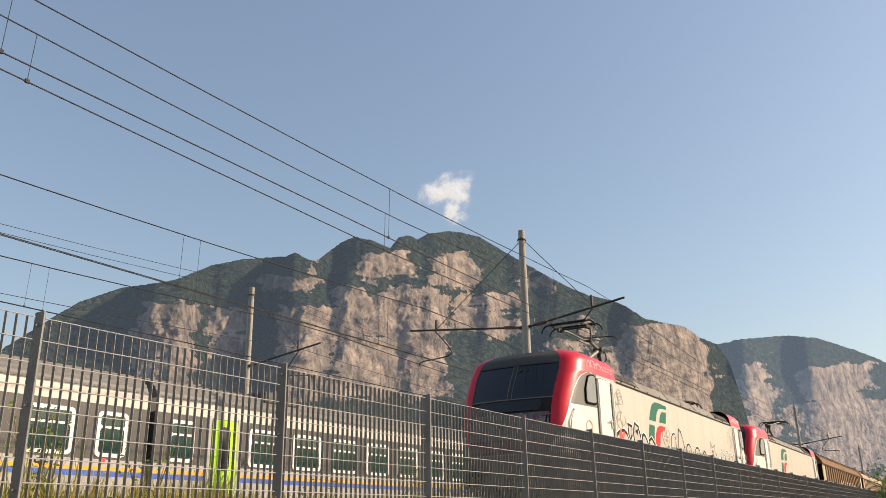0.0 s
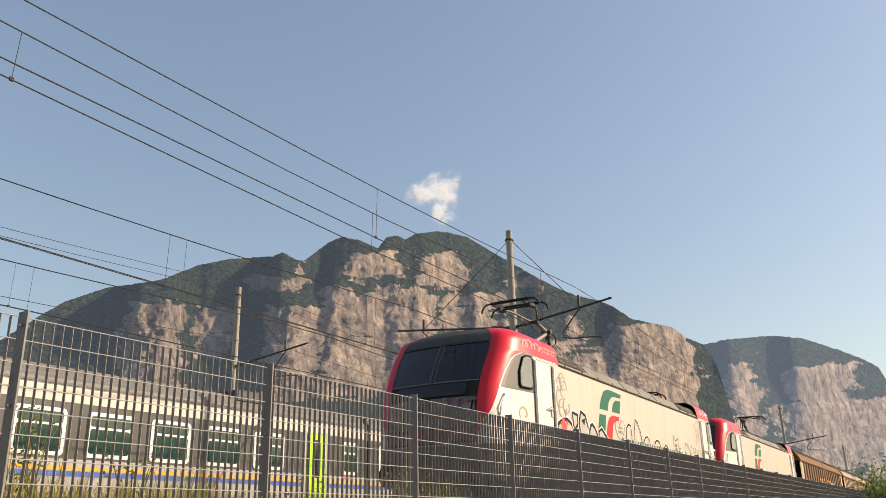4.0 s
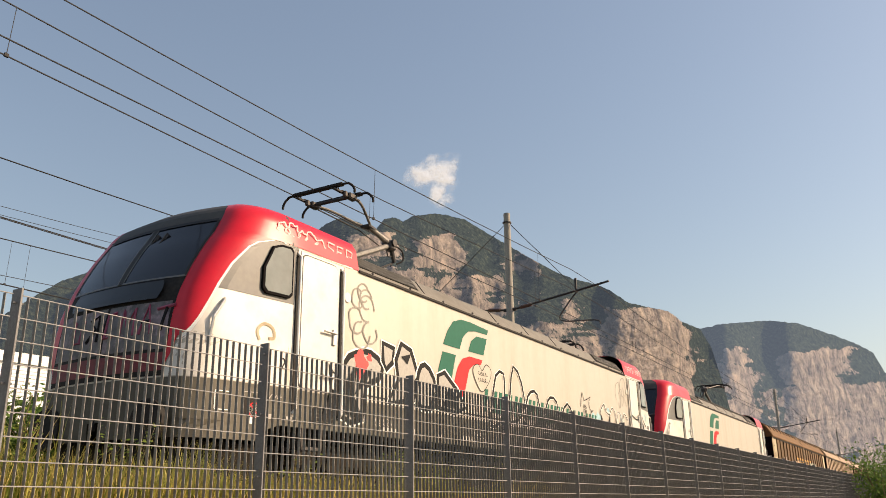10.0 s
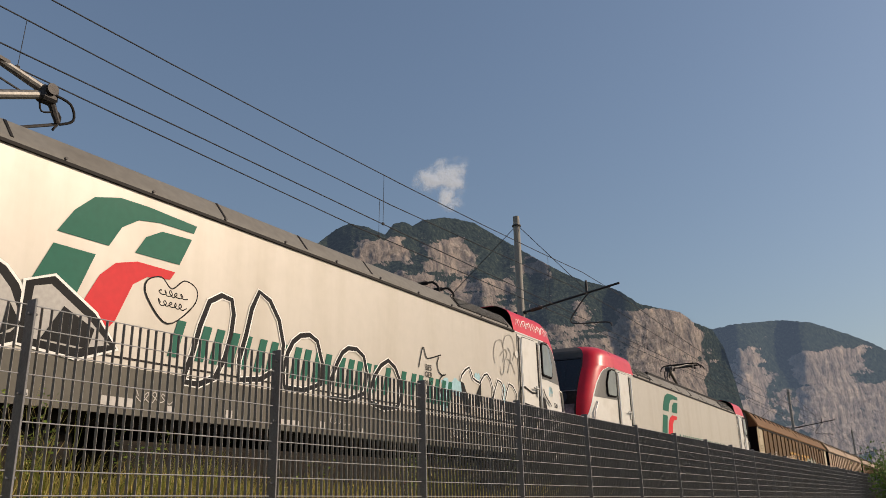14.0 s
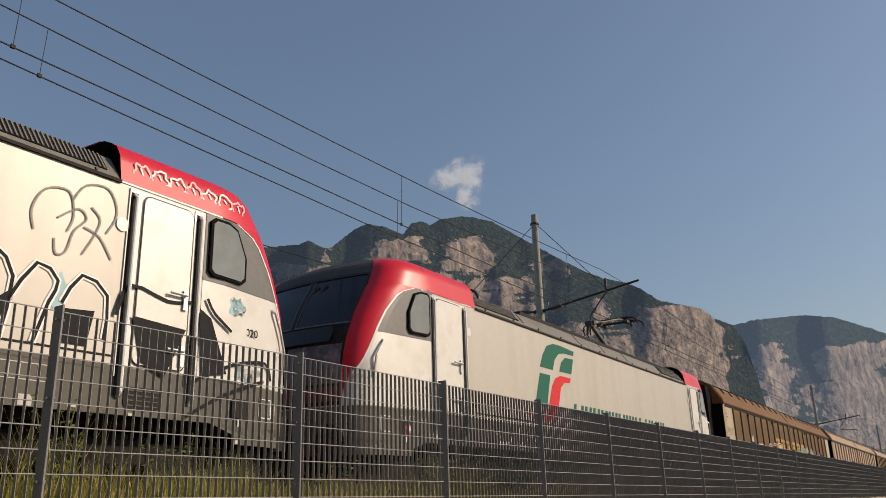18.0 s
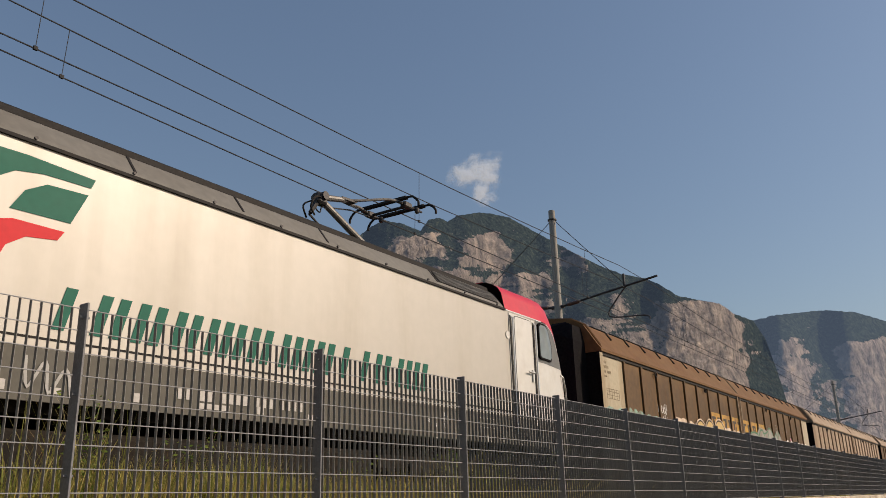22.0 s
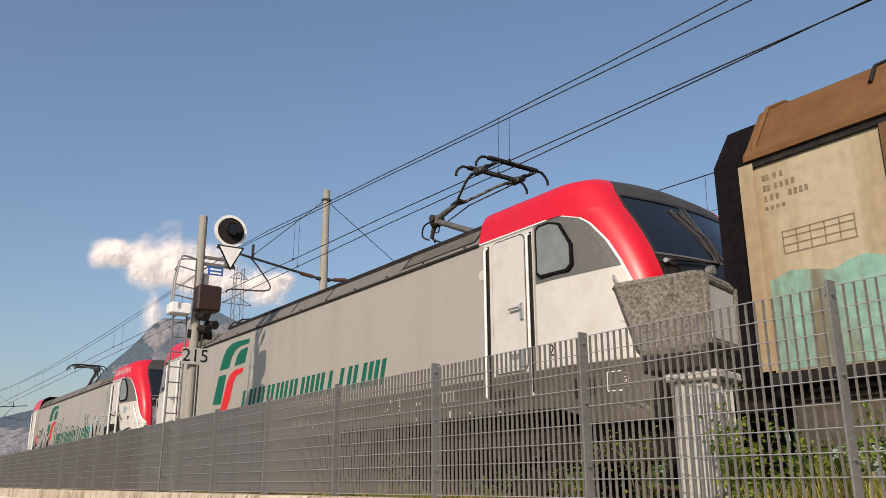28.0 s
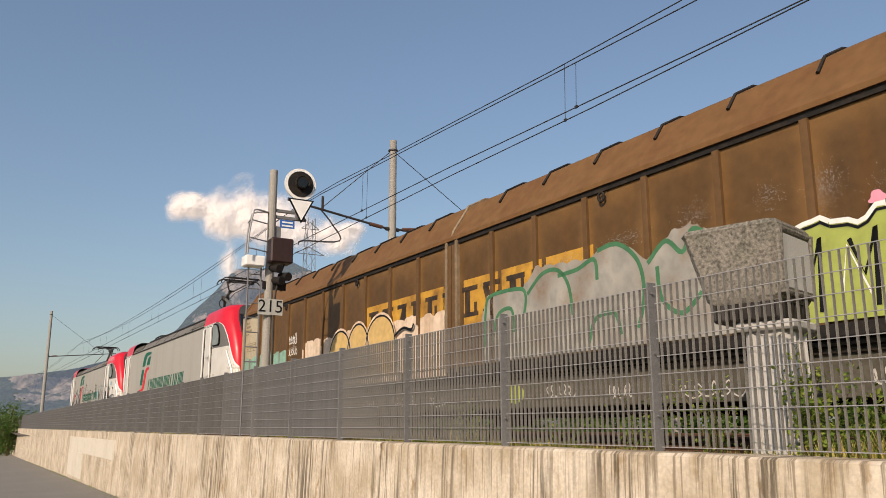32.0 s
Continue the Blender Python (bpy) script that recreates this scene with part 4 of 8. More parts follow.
wires("contact_line_middle", 6.63, [[(-268, 5.7), (228, 5.7)], [(-268, 5.76), (228, 5.76)]], [(7.66, 0.66), (7.68, 0.66)])
wires("contact_line_far", 7.02, [[(-268, 11.45), (228, 11.45)], [(-268, 11.5), (228, 11.5)]], [(8.03, 0.64), (8.035, 0.64)])
for low, sag, v, label in ((9.85, 0.9, 14.4, "thin upper feeder wire strung along the far masts"), (9.6, 0.85, 14.4, "thin lower feeder wire strung along the far masts"), (7.2, 0.65, 11.9, "thin return wire beside the far track")):
    fw = Mesh().tube([(a + (b - a) * k / 12, v, low + sag * (1 - 4 * (k / 12) * (1 - k / 12))) for a, b in zip(SPAN, SPAN[1:]) for k in range(12)], 0.009, n=5)
    feeder = tagged(part("feeder_wire", fw, M_WIRE), label, "wire")
    feeder.matrix_world = RW


# ---- shed beyond the tracks ----
def shed():
    root = thing("warehouse", "long low white corrugated steel warehouse beyond the tracks", "warehouse", pose(0, 41, 1.0))
    me = Mesh()
    n = 700
    for k in range(41):
        z = 0.15 + 0.19 * k
        me.prism([(-0.0, z), (-0.03, z + 0.05), (-0.03, z + 0.14), (0.0, z + 0.19)], 'x', -14, 95)
    part("cladding", me, M_SHED, root)
    part("body", Mesh().box(-14, 95, 0.0, 30, 0.0, 7.95), M_SHED, root)
    part("parapet", Mesh().box(-14.1, 95.1, -0.12, 30.1, 7.95, 8.5), M_SIGNWHITE, root, "bright white parapet band")
    for x0, w in ((1.2, 1.6), (3.4, 1.2), (5.2, 1.7), (7.6, 0.5), (8.8, 1.3)):
        part("wall_lettering", Mesh().box(x0, x0 + w, -0.06, -0.035, 5.0, 6.7), M_STEELDARK, root, "dark painted mark on the white wall")
    return root


shed()


# ---- lattice pylon beyond the line ----
def pylon(place, h, w):
    T = thing("lattice_pylon", "slim grey steel lattice pylon far beyond the tracks", "pylon", pose(*place))
    c = [(-1, -1), (1, -1), (1, 1), (-1, 1)]
    for u, v in c:
        part("corner_leg", Mesh().rod((u * w, v * w, -1.0), (u * w * 0.45, v * w * 0.45, h), 0.06, n=5), M_GALV, T)
    n = 16
    for k in range(n):
        z0, z1 = h * k / n, h * (k + 1) / n
        a, b = w * (1 - 0.55 * k / n), w * (1 - 0.55 * (k + 1) / n)
        for i in range(4):
            (u0, v0), (u1, v1) = c[i], c[(i + 1) % 4]
            part("brace", Mesh().rod((u0 * a, v0 * a, z0), (u1 * b, v1 * b, z1), 0.035, n=4), M_GALV, T)
    for z, r in ((h * 0.83, 2.6), (h * 0.95, 1.6)):
        part("cross_arm", Mesh().rod((0, -r, z), (0, 0, z + 1.2), 0.07, n=4).rod((0, r, z), (0, 0, z + 1.2), 0.07, n=4).rod((0, -r, z), (0, r, z), 0.07, n=4), M_GALV, T)


pylon((-130, 47.2, 0.0), 36.8, 1.4)


# ---- electric locomotive ----
LL, HW = 18.25, 1.49
NOSE_Z = [0.62, 1.0, 1.42, 1.75, 2.0, 2.3, 2.6, 2.95, 3.15, 3.35, 3.5, 3.62, 3.74, 3.92, 4.07]
NOSE_S = [0.06, 0.02, 0.0, 0.01, 0.02, 0.05, 0.11, 0.25, 0.35, 0.46, 0.56, 0.63, 0.70, 0.80, 1.02]


def nose_s(z):
    return float(np.interp(z, NOSE_Z, NOSE_S))


def half_w(z):
    return float(np.interp(z, [0, 3.5, 3.82, 3.97, 4.07], [HW, HW, HW - 0.06, HW - 0.15, HW - 0.36]))


def nose_pt(q, z, out=0.0):
    """A point of the cab's skin at height z; q: 0 front middle, 1 corner begins, 2 side begins, beyond that metres along the side + 2."""
    s0, w = nose_s(z), half_w(z)
    yc = w - 0.27
    if q <= 1:
        y = yc * q
        return (s0 - 0.13 * (1 - q * q) - out, y, z)
    if q <= 2:
        a = radians(90 * (q - 1))
        return (s0 + 0.42 * (1 - math.cos(a)) - out * math.cos(a), yc + 0.27 * math.sin(a) + out * math.sin(a), z)
    return (s0 + 0.42 + (q - 2), w + out, z)


def rear(s):
    """The rear cab is laid out a little further in than the front one."""
    return LL - float(np.interp(s, [-0.5, 0.0, 1.03, 1.56, 1.83, 2.55, 2.72, 2.98, 18.0], [-0.36, 0.14, 1.18, 1.78, 2.03, 2.68, 2.84, 2.98, 18.0]))


def fore(s):
    """The front cab's door and window sit a little further forward."""
    return float(np.interp(s, [0.3, 1.03, 1.56, 1.83, 2.55, 2.72, 2.98, 18.0], [0.3, 1.0, 1.49, 1.70, 2.46, 2.60, 2.82, 18.0]))


def q_in(z, more=0.0):
    """Where the red corner pillar ends on the cab's skin."""
    s = float(np.interp(z, [1.6, 1.8, 2.09, 2.27, 2.75, 3.03, 3.3, 3.45, 3.5], [-0.3, -0.15, 0.05, 0.14, 0.36, 0.52, 0.75, 0.97, 1.2])) + more
    d = s - nose_s(z)
    if d <= 0.0:
        return max(0.93, 1.12 + d)
    return 1.12 + 0.88 * math.acos(1 - d / 0.42) / (math.pi / 2) if d < 0.42 else 2 + d - 0.42


def skin(qa, qb, zs, n, out, end, side, thick=True):
    """A patch of the cab's skin between q = qa(z) and qb(z), lifted by out. end 0 front, 1 rear; side -1 faces the street."""
    me = Mesh()
    rows = []
    for z in zs:
        a, b = qa(z), qb(z)
        row = []
        for k in range(n + 1):
            s, y, zz = nose_pt(a + (b - a) * k / n, z, out)
            row.append((s if end == 0 else rear(s), side * y, zz))
        rows.append(row)
    me.grid(rows)
    return me


def q_of_s(s, z):
    return 2 + s - nose_s(z) - 0.42


def zsteps(a, b, n):
    return [a + (b - a) * k / n for k in range(n + 1)]


def wheelset(parent, x, r, name="wheelset"):
    w = new(name)
    w.parent = parent
    w.location = (x, 0, r)
    w.empty_display_size = 0.2
    me = Mesh()
    for s in (-1, 1):
        me.rod((0, s * 0.69, 0), (0, s * 0.82, 0), r, n=28)
        me.rod((0, s * 0.82, 0), (0, s * 0.845, 0), r * 0.82, r * 0.78, n=28)
        for k in range(6):
            a = k * math.pi / 3
            me.rod((r * 0.5 * math.cos(a), s * 0.845, r * 0.5 * math.sin(a)), (r * 0.5 * math.cos(a), s * 0.87, r * 0.5 * math.sin(a)), 0.05, n=8)
    me.rod((0, -0.95, 0), (0, 0.95, 0), 0.09, n=12)
    part("wheel", me, M_UNDER, w)
    return w


def bogie(parent, x, base, r, label=""):
    b = part("bogie_frame", Mesh().slab(x - base / 2 - 0.75, x + base / 2 + 0.75, -1.12, -0.96, r - 0.02, r + 0.30, 0.04).slab(x - base / 2 - 0.75, x + base / 2 + 0.75, 0.96, 1.12, r - 0.02, r + 0.30, 0.04)
             .box(x - 0.35, x + 0.35, -1.0, 1.0, r - 0.1, r + 0.35).box(x - base / 2 - 0.6, x + base / 2 + 0.6, -0.62, 0.62, r - 0.28, r + 0.28), M_UNDER, parent)
    for s in (-1, 1):
        for dx in (-base / 2, base / 2):
            part("axle_box", Mesh().slab(x + dx - 0.2, x + dx + 0.2, s * 1.0 - 0.17, s * 1.0 + 0.17, r - 0.17, r + 0.17, 0.03).rod((x + dx, s * 1.17, r), (x + dx, s * 1.24, r), 0.13, n=12), M_UNDER, parent)
            for e in (-0.42, 0.42):
                part("spring", Mesh().rod((x + dx + e, s * 1.04, r - 0.1), (x + dx + e, s * 1.04, r + 0.32), 0.085, n=10), M_BLACK, parent)
    return [wheelset(parent, x - base / 2, r), wheelset(parent, x + base / 2, r)]


def buffers(parent, x, d, z=1.05):
    for s in (-1, 1):
        bf = part("buffer", Mesh().rod((x, s * 0.875, z), (x - d * 0.38, s * 0.875, z), 0.11, n=14), M_BLACK, parent)
        part("buffer_head", Mesh().rod((x - d * 0.36, s * 0.875, z), (x - d * 0.42, s * 0.875, z), 0.26, n=20), M_BLACK, bf)
        part("buffer_plate", Mesh().box(min(x, x - d * 0.03), max(x, x - d * 0.03), s * 0.875 - 0.2, s * 0.875 + 0.2, z - 0.2, z + 0.2), M_BLACK, bf)
    hk = part("coupling_hook", Mesh().tube([(x, 0, z), (x - d * 0.25, 0, z), (x - d * 0.38, 0, z + 0.08), (x - d * 0.42, 0, z - 0.06)], 0.045), M_BLACK, parent)
    for s in (-0.35, 0.35, 0.55):
        part("brake_hose", Mesh().tube(smooth_path([(x, s, z - 0.15), (x - d * 0.25, s, z - 0.2), (x - d * 0.33, s * 0.9, z - 0.5), (x - d * 0.15, s * 0.8, z - 0.62)], 4), 0.025), M_RUBBER, parent)


def pantograph(parent, fx, base_z, up):
    """A single-arm pantograph whose knee points to the middle of the roof. fx places a length measured from its own end."""
    P = lambda s, y, z: (fx(s), y, z)
    lo, hi = sorted((fx(3.6), fx(6.0)))
    fr = Mesh()
    for y in (-0.6, 0.6):
        fr.box(lo, hi, y - 0.035, y + 0.035, base_z, base_z + 0.07)
    for x in (lo, (lo + hi) / 2, hi - 0.07):
        fr.box(x, x + 0.07, -0.6, 0.6, base_z + 0.002, base_z + 0.068)
    pg = part("pantograph", fr, M_STEELDARK, parent, "dark single-arm pantograph, raised" if up else "dark single-arm pantograph, folded")
    if up:
        a0, kn, sp, hd = (4.15, base_z + 0.14), (6.06, 5.06), (5.38, 5.21), (4.12, 5.44)
    else:
        a0, kn, sp, hd = (4.15, base_z + 0.12), (6.0, base_z + 0.22), (5.3, base_z + 0.26), (4.14, base_z + 0.28)
    part("lower_arm", Mesh().rod(P(a0[0], 0, a0[1]), P(kn[0] - 0.05, 0, kn[1] - 0.06), 0.065, 0.055, n=12), M_PANTO, pg, "worn grey lower arm")
    part("arm_foot", Mesh().rod(P(a0[0], -0.35, a0[1]), P(a0[0], 0.35, a0[1]), 0.08, n=10), M_STEELDARK, pg)
    part("knee", Mesh().rod(P(kn[0], -0.13, kn[1]), P(kn[0], 0.13, kn[1]), 0.072, n=14).slab(*sorted((fx(kn[0] - 0.10), fx(kn[0] + 0.12))), -0.09, 0.09, kn[1] - 0.14, kn[1] + 0.06, 0.035), M_STEELDARK, pg)
    if up:
        part("knee_link", Mesh().rod(P(kn[0] + 0.06, 0, kn[1] - 0.08), P(kn[0] + 0.20, 0.02, kn[1] - 0.33), 0.05, 0.035, n=8), M_STEELDARK, pg)
        part("knee_hose", Mesh().tube(smooth_path([P(kn[0] + 0.05, -0.08, kn[1] - 0.04), P(kn[0] + 0.25, -0.12, kn[1] - 0.10), P(kn[0] + 0.32, -0.1, kn[1] - 0.28), P(kn[0] + 0.18, -0.05, kn[1] - 0.38)], 4), 0.017)
             .tube(smooth_path([P(kn[0] + 0.08, 0.08, kn[1] - 0.06), P(kn[0] + 0.28, 0.1, kn[1] - 0.2), P(kn[0] + 0.2, 0.1, kn[1] - 0.40)], 4), 0.015)
             .tube(smooth_path([P(kn[0] - 0.06, 0.02, kn[1] - 0.1), P(kn[0] - 0.02, 0.02, kn[1] - 0.26), P(kn[0] + 0.12, 0.0, kn[1] - 0.22)], 4), 0.012), M_BLACK, pg)
        part("tie_rod", Mesh().rod(P(kn[0] + 0.20, 0.05, kn[1] - 0.34), P(a0[0] + 0.9, 0.1, base_z + 0.1), 0.02, n=6), M_STEELDARK, pg)
    part("upper_arm", Mesh().rod(P(kn[0], 0, kn[1]), P(sp[0], 0, sp[1]), 0.06, 0.045, n=10), M_PANTO, pg, "worn grey upper arm")
    part("arm_gusset", Mesh().prism([(fx(sp[0] + 0.18), -0.045), (fx(sp[0] - 0.14), -0.10), (fx(sp[0] - 0.14), 0.10), (fx(sp[0] + 0.18), 0.045)], 'z', sp[1] - 0.03, sp[1] + 0.012), M_STEELDARK, pg)
    for y in (-1, 1):
        part("fork_arm", Mesh().tube(smooth_path([P(sp[0] + 0.05, 0, sp[1]), P(sp[0] - 0.16, y * 0.11, sp[1] + 0.02), P(hd[0] + 0.55, y * 0.32, hd[1] - 0.07), P(hd[0] + 0.18, y * 0.40, hd[1] - 0.06)], 5), 0.026, n=8), M_PANTO, pg)
    part("guide_rod", Mesh().tube([P(kn[0] - 0.12, 0.07, kn[1] - 0.12), P(sp[0] - 0.2, 0.09, sp[1] - 0.10), P(hd[0] + 0.2, 0.36, hd[1] - 0.14)], 0.013, n=6), M_STEELDARK, pg)
    for o in (hd[0] + 0.27, hd[0] - 0.27):
        part("collector_strip", Mesh().tube(smooth_path([P(o, -0.76, hd[1] - 0.20), P(o, -0.75, hd[1] - 0.12), P(o, -0.66, hd[1] - 0.02), P(o, -0.5, hd[1] + 0.01), P(o, 0.5, hd[1] + 0.01), P(o, 0.66, hd[1] - 0.02), P(o, 0.75, hd[1] - 0.12), P(o, 0.76, hd[1] - 0.20)], 5), 0.022, n=8)
             .slab(*sorted((fx(o - 0.045), fx(o + 0.045))), -0.52, 0.52, hd[1] - 0.02, hd[1] + 0.04, 0.012), M_BLACK, pg)
    for y in (-0.40, 0.40):
        part("head_bar", Mesh().rod(P(hd[0] - 0.34, y, hd[1] - 0.07), P(hd[0] + 0.36, y, hd[1] - 0.07), 0.022, n=6).rod(P(hd[0] - 0.34, y + 0.07, hd[1] - 0.05), P(hd[0] + 0.30, y + 0.07, hd[1] - 0.05), 0.012, n=5), M_STEELDARK, pg)
        part("spring_box", Mesh().slab(*sorted((fx(hd[0] + 0.02), fx(hd[0] + 0.24))), y - 0.06, y + 0.06, hd[1] - 0.13, hd[1] - 0.02, 0.02).slab(*sorted((fx(hd[0] - 0.16), fx(hd[0] - 0.08))), y - 0.09, y - 0.02, hd[1] - 0.17, hd[1] - 0.06, 0.015), M_STEELDARK, pg)
        part("head_lead", Mesh().tube(smooth_path([P(hd[0] + 0.05, y, hd[1] - 0.06), P(hd[0] - 0.06, y + 0.05, hd[1] + 0.0), P(hd[0] - 0.16, y + 0.02, hd[1] - 0.08), P(hd[0] - 0.25, y, hd[1] - 0.01)], 4), 0.009, n=5), M_BLACK, pg)
    part("cross_tube", Mesh().rod(P(hd[0] + 0.10, -0.45, hd[1] - 0.08), P(hd[0] + 0.10, 0.45, hd[1] - 0.08), 0.03, n=8), M_STEELDARK, pg)
    for a in (lo + 0.1, hi - 0.1):
        for y in (-0.58, 0.58):
            part("roof_insulator", Mesh().rod((a, y, base_z - 0.20), (a, y, base_z), 0.065, 0.05, n=10), M_CERAMIC, pg)
    return pg


LOGO = [  # three green leaves and a red one round a white fold
    ([(5.44, 2.78), (5.60, 3.05), (5.80, 3.25), (6.10, 3.34), (6.45, 3.35), (7.14, 3.32), (7.10, 3.22), (6.62, 3.21), (6.35, 3.16), (6.15, 3.02), (6.02, 2.78)], 0),
    ([(6.34, 2.79), (6.46, 3.00), (6.66, 3.12), (7.08, 3.14), (6.93, 2.80)], 0),
    ([(5.42, 2.65), (5.88, 2.65), (5.64, 1.98), (5.14, 2.0)], 0),
    ([(5.56, 1.82), (5.68, 1.90), (5.95, 2.45), (6.12, 2.62), (6.38, 2.70), (6.88, 2.70), (6.82, 2.60), (6.52, 2.56), (6.35, 2.44), (6.18, 2.02), (6.02, 1.82), (5.72, 1.71), (5.3, 1.70), (4.96, 1.71), (5.04, 1.80), (5.3, 1.80)], 1)]


def digit(text, size, m, material, parent, name="lettering", depth=0.004):
    cu = bpy.data.curves.new(name, 'FONT')
    cu.body, cu.size, cu.align_x, cu.align_y, cu.extrude = text, size, 'CENTER', 'CENTER', depth / 2
    tmp = bpy.data.objects.new(name, cu)
    scene.collection.objects.link(tmp)
    me = bpy.data.meshes.new_from_object(tmp.evaluated_get(bpy.context.evaluated_depsgraph_get()))
    bpy.data.objects.remove(tmp)
    me.materials.clear()
    me.materials.append(material)
    ob = new(name, me)
    ob.parent = parent
    ob.matrix_local = m
    return ob


def locomotive(label, up_front, up_rear, tagged_side, lettering):
    L = thing("locomotive", label, "locomotive", None, "locomotives of the freight train")
    # shell: both noses and the long body between them
    low, up = [1.08, 1.2, 1.4, 1.56], [1.56, 1.75, 2.0, 2.3, 2.65, 2.95, 3.15, 3.33, 3.5]
    qs = [k / 6 for k in range(6)] + [1 + k / 6 for k in range(7)]
    def ring(z):
        half = [nose_pt(q, z) for q in qs] + [(s, half_w(z), z) for s in (1.5, 2.98, 6.0, 9.1)]
        near = [(s, -y, z) for s, y, z in half]
        loop = near[::-1] + half[1:]                     # near side rear .. front .. far side
        return loop + [(rear(s) if s < 5 else LL - s, y, z) for s, y, z in reversed(loop)][1:-1]
    me = Mesh().grid([ring(z) for z in up], close=True)
    part("body_shell", me, M_WHITE, L, "cream white body side with dust streaks")
    part("skirt", Mesh().grid([ring(z) for z in low], close=True), M_SKIRT, L, "dusty grey lower skirt")
    for end in (0, 1):
        for s in (-1, 1):
            part("skirt_corner", skin(lambda z: 0.1, lambda z: 2 + 0.62 + 0.35 * max(0.0, (z - 0.97) / 0.11), [0.87, 0.97, 1.082], 10, 0.0, end, s), M_SKIRT, L)
    part("floor_pan", Mesh().box(0.3, LL - 0.3, -1.4, 1.4, 1.0, 1.14), M_UNDER, L)
    # roof between the cabs, with its sloped edges
    rp = [(-HW, 3.5), (-HW + 0.04, 3.58), (-HW + 0.20, 3.80), (-HW + 0.24, 3.83), (HW - 0.24, 3.83), (HW - 0.20, 3.80), (HW - 0.04, 3.58), (HW, 3.5)]
    part("roof", Mesh().prism(rp, 'x', 2.98, LL - 2.98), M_ROOF, L, "grey roof with sloped edges")
    for s in (-1, 1):
        part("roof_gutter", Mesh().box(2.98, LL - 2.98, s * (HW + 0.012) - 0.014, s * (HW + 0.012) + 0.014, 3.475, 3.51), M_BLACK, L)
        for x in (4.9, 7.6, 9.1, 10.6, 13.2):
            part("roof_seam", Mesh().prism([(s * (HW - 0.03), 3.58), (s * (HW - 0.198), 3.812), (s * (HW - 0.215), 3.80), (s * (HW - 0.05), 3.565)], 'x', x - 0.015, x + 0.015), M_BLACK, L)
        for a, b in ((2.92, 4.72), (LL - 5.0, LL - 3.12)):
            gr = part("roof_grille", Mesh().prism([(s * (HW - 0.035), 3.592), (s * (HW - 0.185), 3.80), (s * (HW - 0.20), 3.79), (s * (HW - 0.05), 3.58)], 'x', a, b), M_BLACK, L, "dark louvred roof grille")
            sl_ = Mesh()
            for k in range(36):
                x = a + 0.04 + (b - a - 0.08) * k / 35
                sl_.prism([(s * (HW - 0.025), 3.598), (s * (HW - 0.178), 3.81), (s * (HW - 0.19), 3.80), (s * (HW - 0.04), 3.59)], 'x', x - 0.009, x + 0.009)
            part("louvre", sl_, M_ROOF, gr)
        for x in [3.3 + 1.06 * k for k in range(12)]:
            part("roof_bolt", Mesh().rod((x, s * (HW + 0.02), 3.53), (x, s * (HW + 0.045), 3.53), 0.018, n=6), M_STEELDARK, L)
    part("roof_deck", Mesh().slab(3.4, LL - 3.4, -0.95, 0.95, 3.82, 3.88, 0.02), M_BLACK, L, "black roof walkway with cables")
    for x, w in ((6.4, 0.9), (8.6, 1.3), (11.0, 1.0)):
        part("roof_box", Mesh().slab(x - w / 2, x + w / 2, -0.55, 0.55, 3.87, 4.06, 0.05), M_ROOF, L)
    for y in (-0.72, 0.72):
        part("roof_conductor", Mesh().tube([(4.6, y, 4.02), (7, y, 4.06), (9, y, 4.04), (12, y, 4.06), (13.6, y, 4.02)], 0.02), M_BLACK, L)
    for end in (0, 1):
        ex = fore if end == 0 else rear
        # red cap over the cab and its edge down each corner
        zr = zsteps(3.5, 4.07, 9)
        cap = Mesh()
        rows = []
        for z in zr:
            half = [nose_pt(q, z, 0.004) for q in qs] + [(1.5, half_w(z) + 0.004, z), (2.98, half_w(z) + 0.004, z)]
            rows.append([(s if end == 0 else rear(s), y, z) for s, y, z in [(s, -y, z) for s, y, z in half][::-1] + half[1:]])
        top = rows[-1]
        cap.grid(rows)
        cap.add(top, [tuple(range(len(top)))])
        part("cab_roof", cap, M_CABROOF, L, "dark cab roof")
        for s in (-1, 1):
            part("red_roof_side", skin(lambda z: 0.93, lambda z: q_of_s(2.98, z), zr, 18, 0.008, end, s), M_RED, L, "glossy red cab edge", smooth=True)
            part("red_roof_top", Mesh().prism([(s * (HW - 0.46), 4.075), (s * (HW - 0.42), 4.085), (s * (HW - 0.95), 4.10), (s * (HW - 0.95), 4.09)], 'x', min(ex(1.62), ex(2.98)), max(ex(1.62), ex(2.98))), M_RED, L)
            part("red_pillar", skin(lambda z: 0.93, q_in, zsteps(1.62, 3.5, 18), 9, 0.008, end, s), M_RED, L, "glossy red corner pillar", smooth=True)
            part("pillar_line", skin(q_in, lambda z: q_in(z, 0.035), zsteps(2.0, 3.49, 16), 1, 0.010, end, s), M_SIGNWHITE, L)
            part("cornice_line", Mesh().box(min(ex(1.4), ex(2.98)), max(ex(1.4), ex(2.98)), s * (HW + 0.004) - 0.006, s * (HW + 0.004) + 0.006, 3.488, 3.506), M_SIGNWHITE, L)
            part("cab_side_grey", skin(lambda z: q_in(z, 0.035), lambda z: max(q_of_s(1.62, z), q_in(z, 0.05)), zsteps(2.68, 3.49, 12), 8, 0.006, end, s), M_CABGREY, L, "dark grey cab side panel")
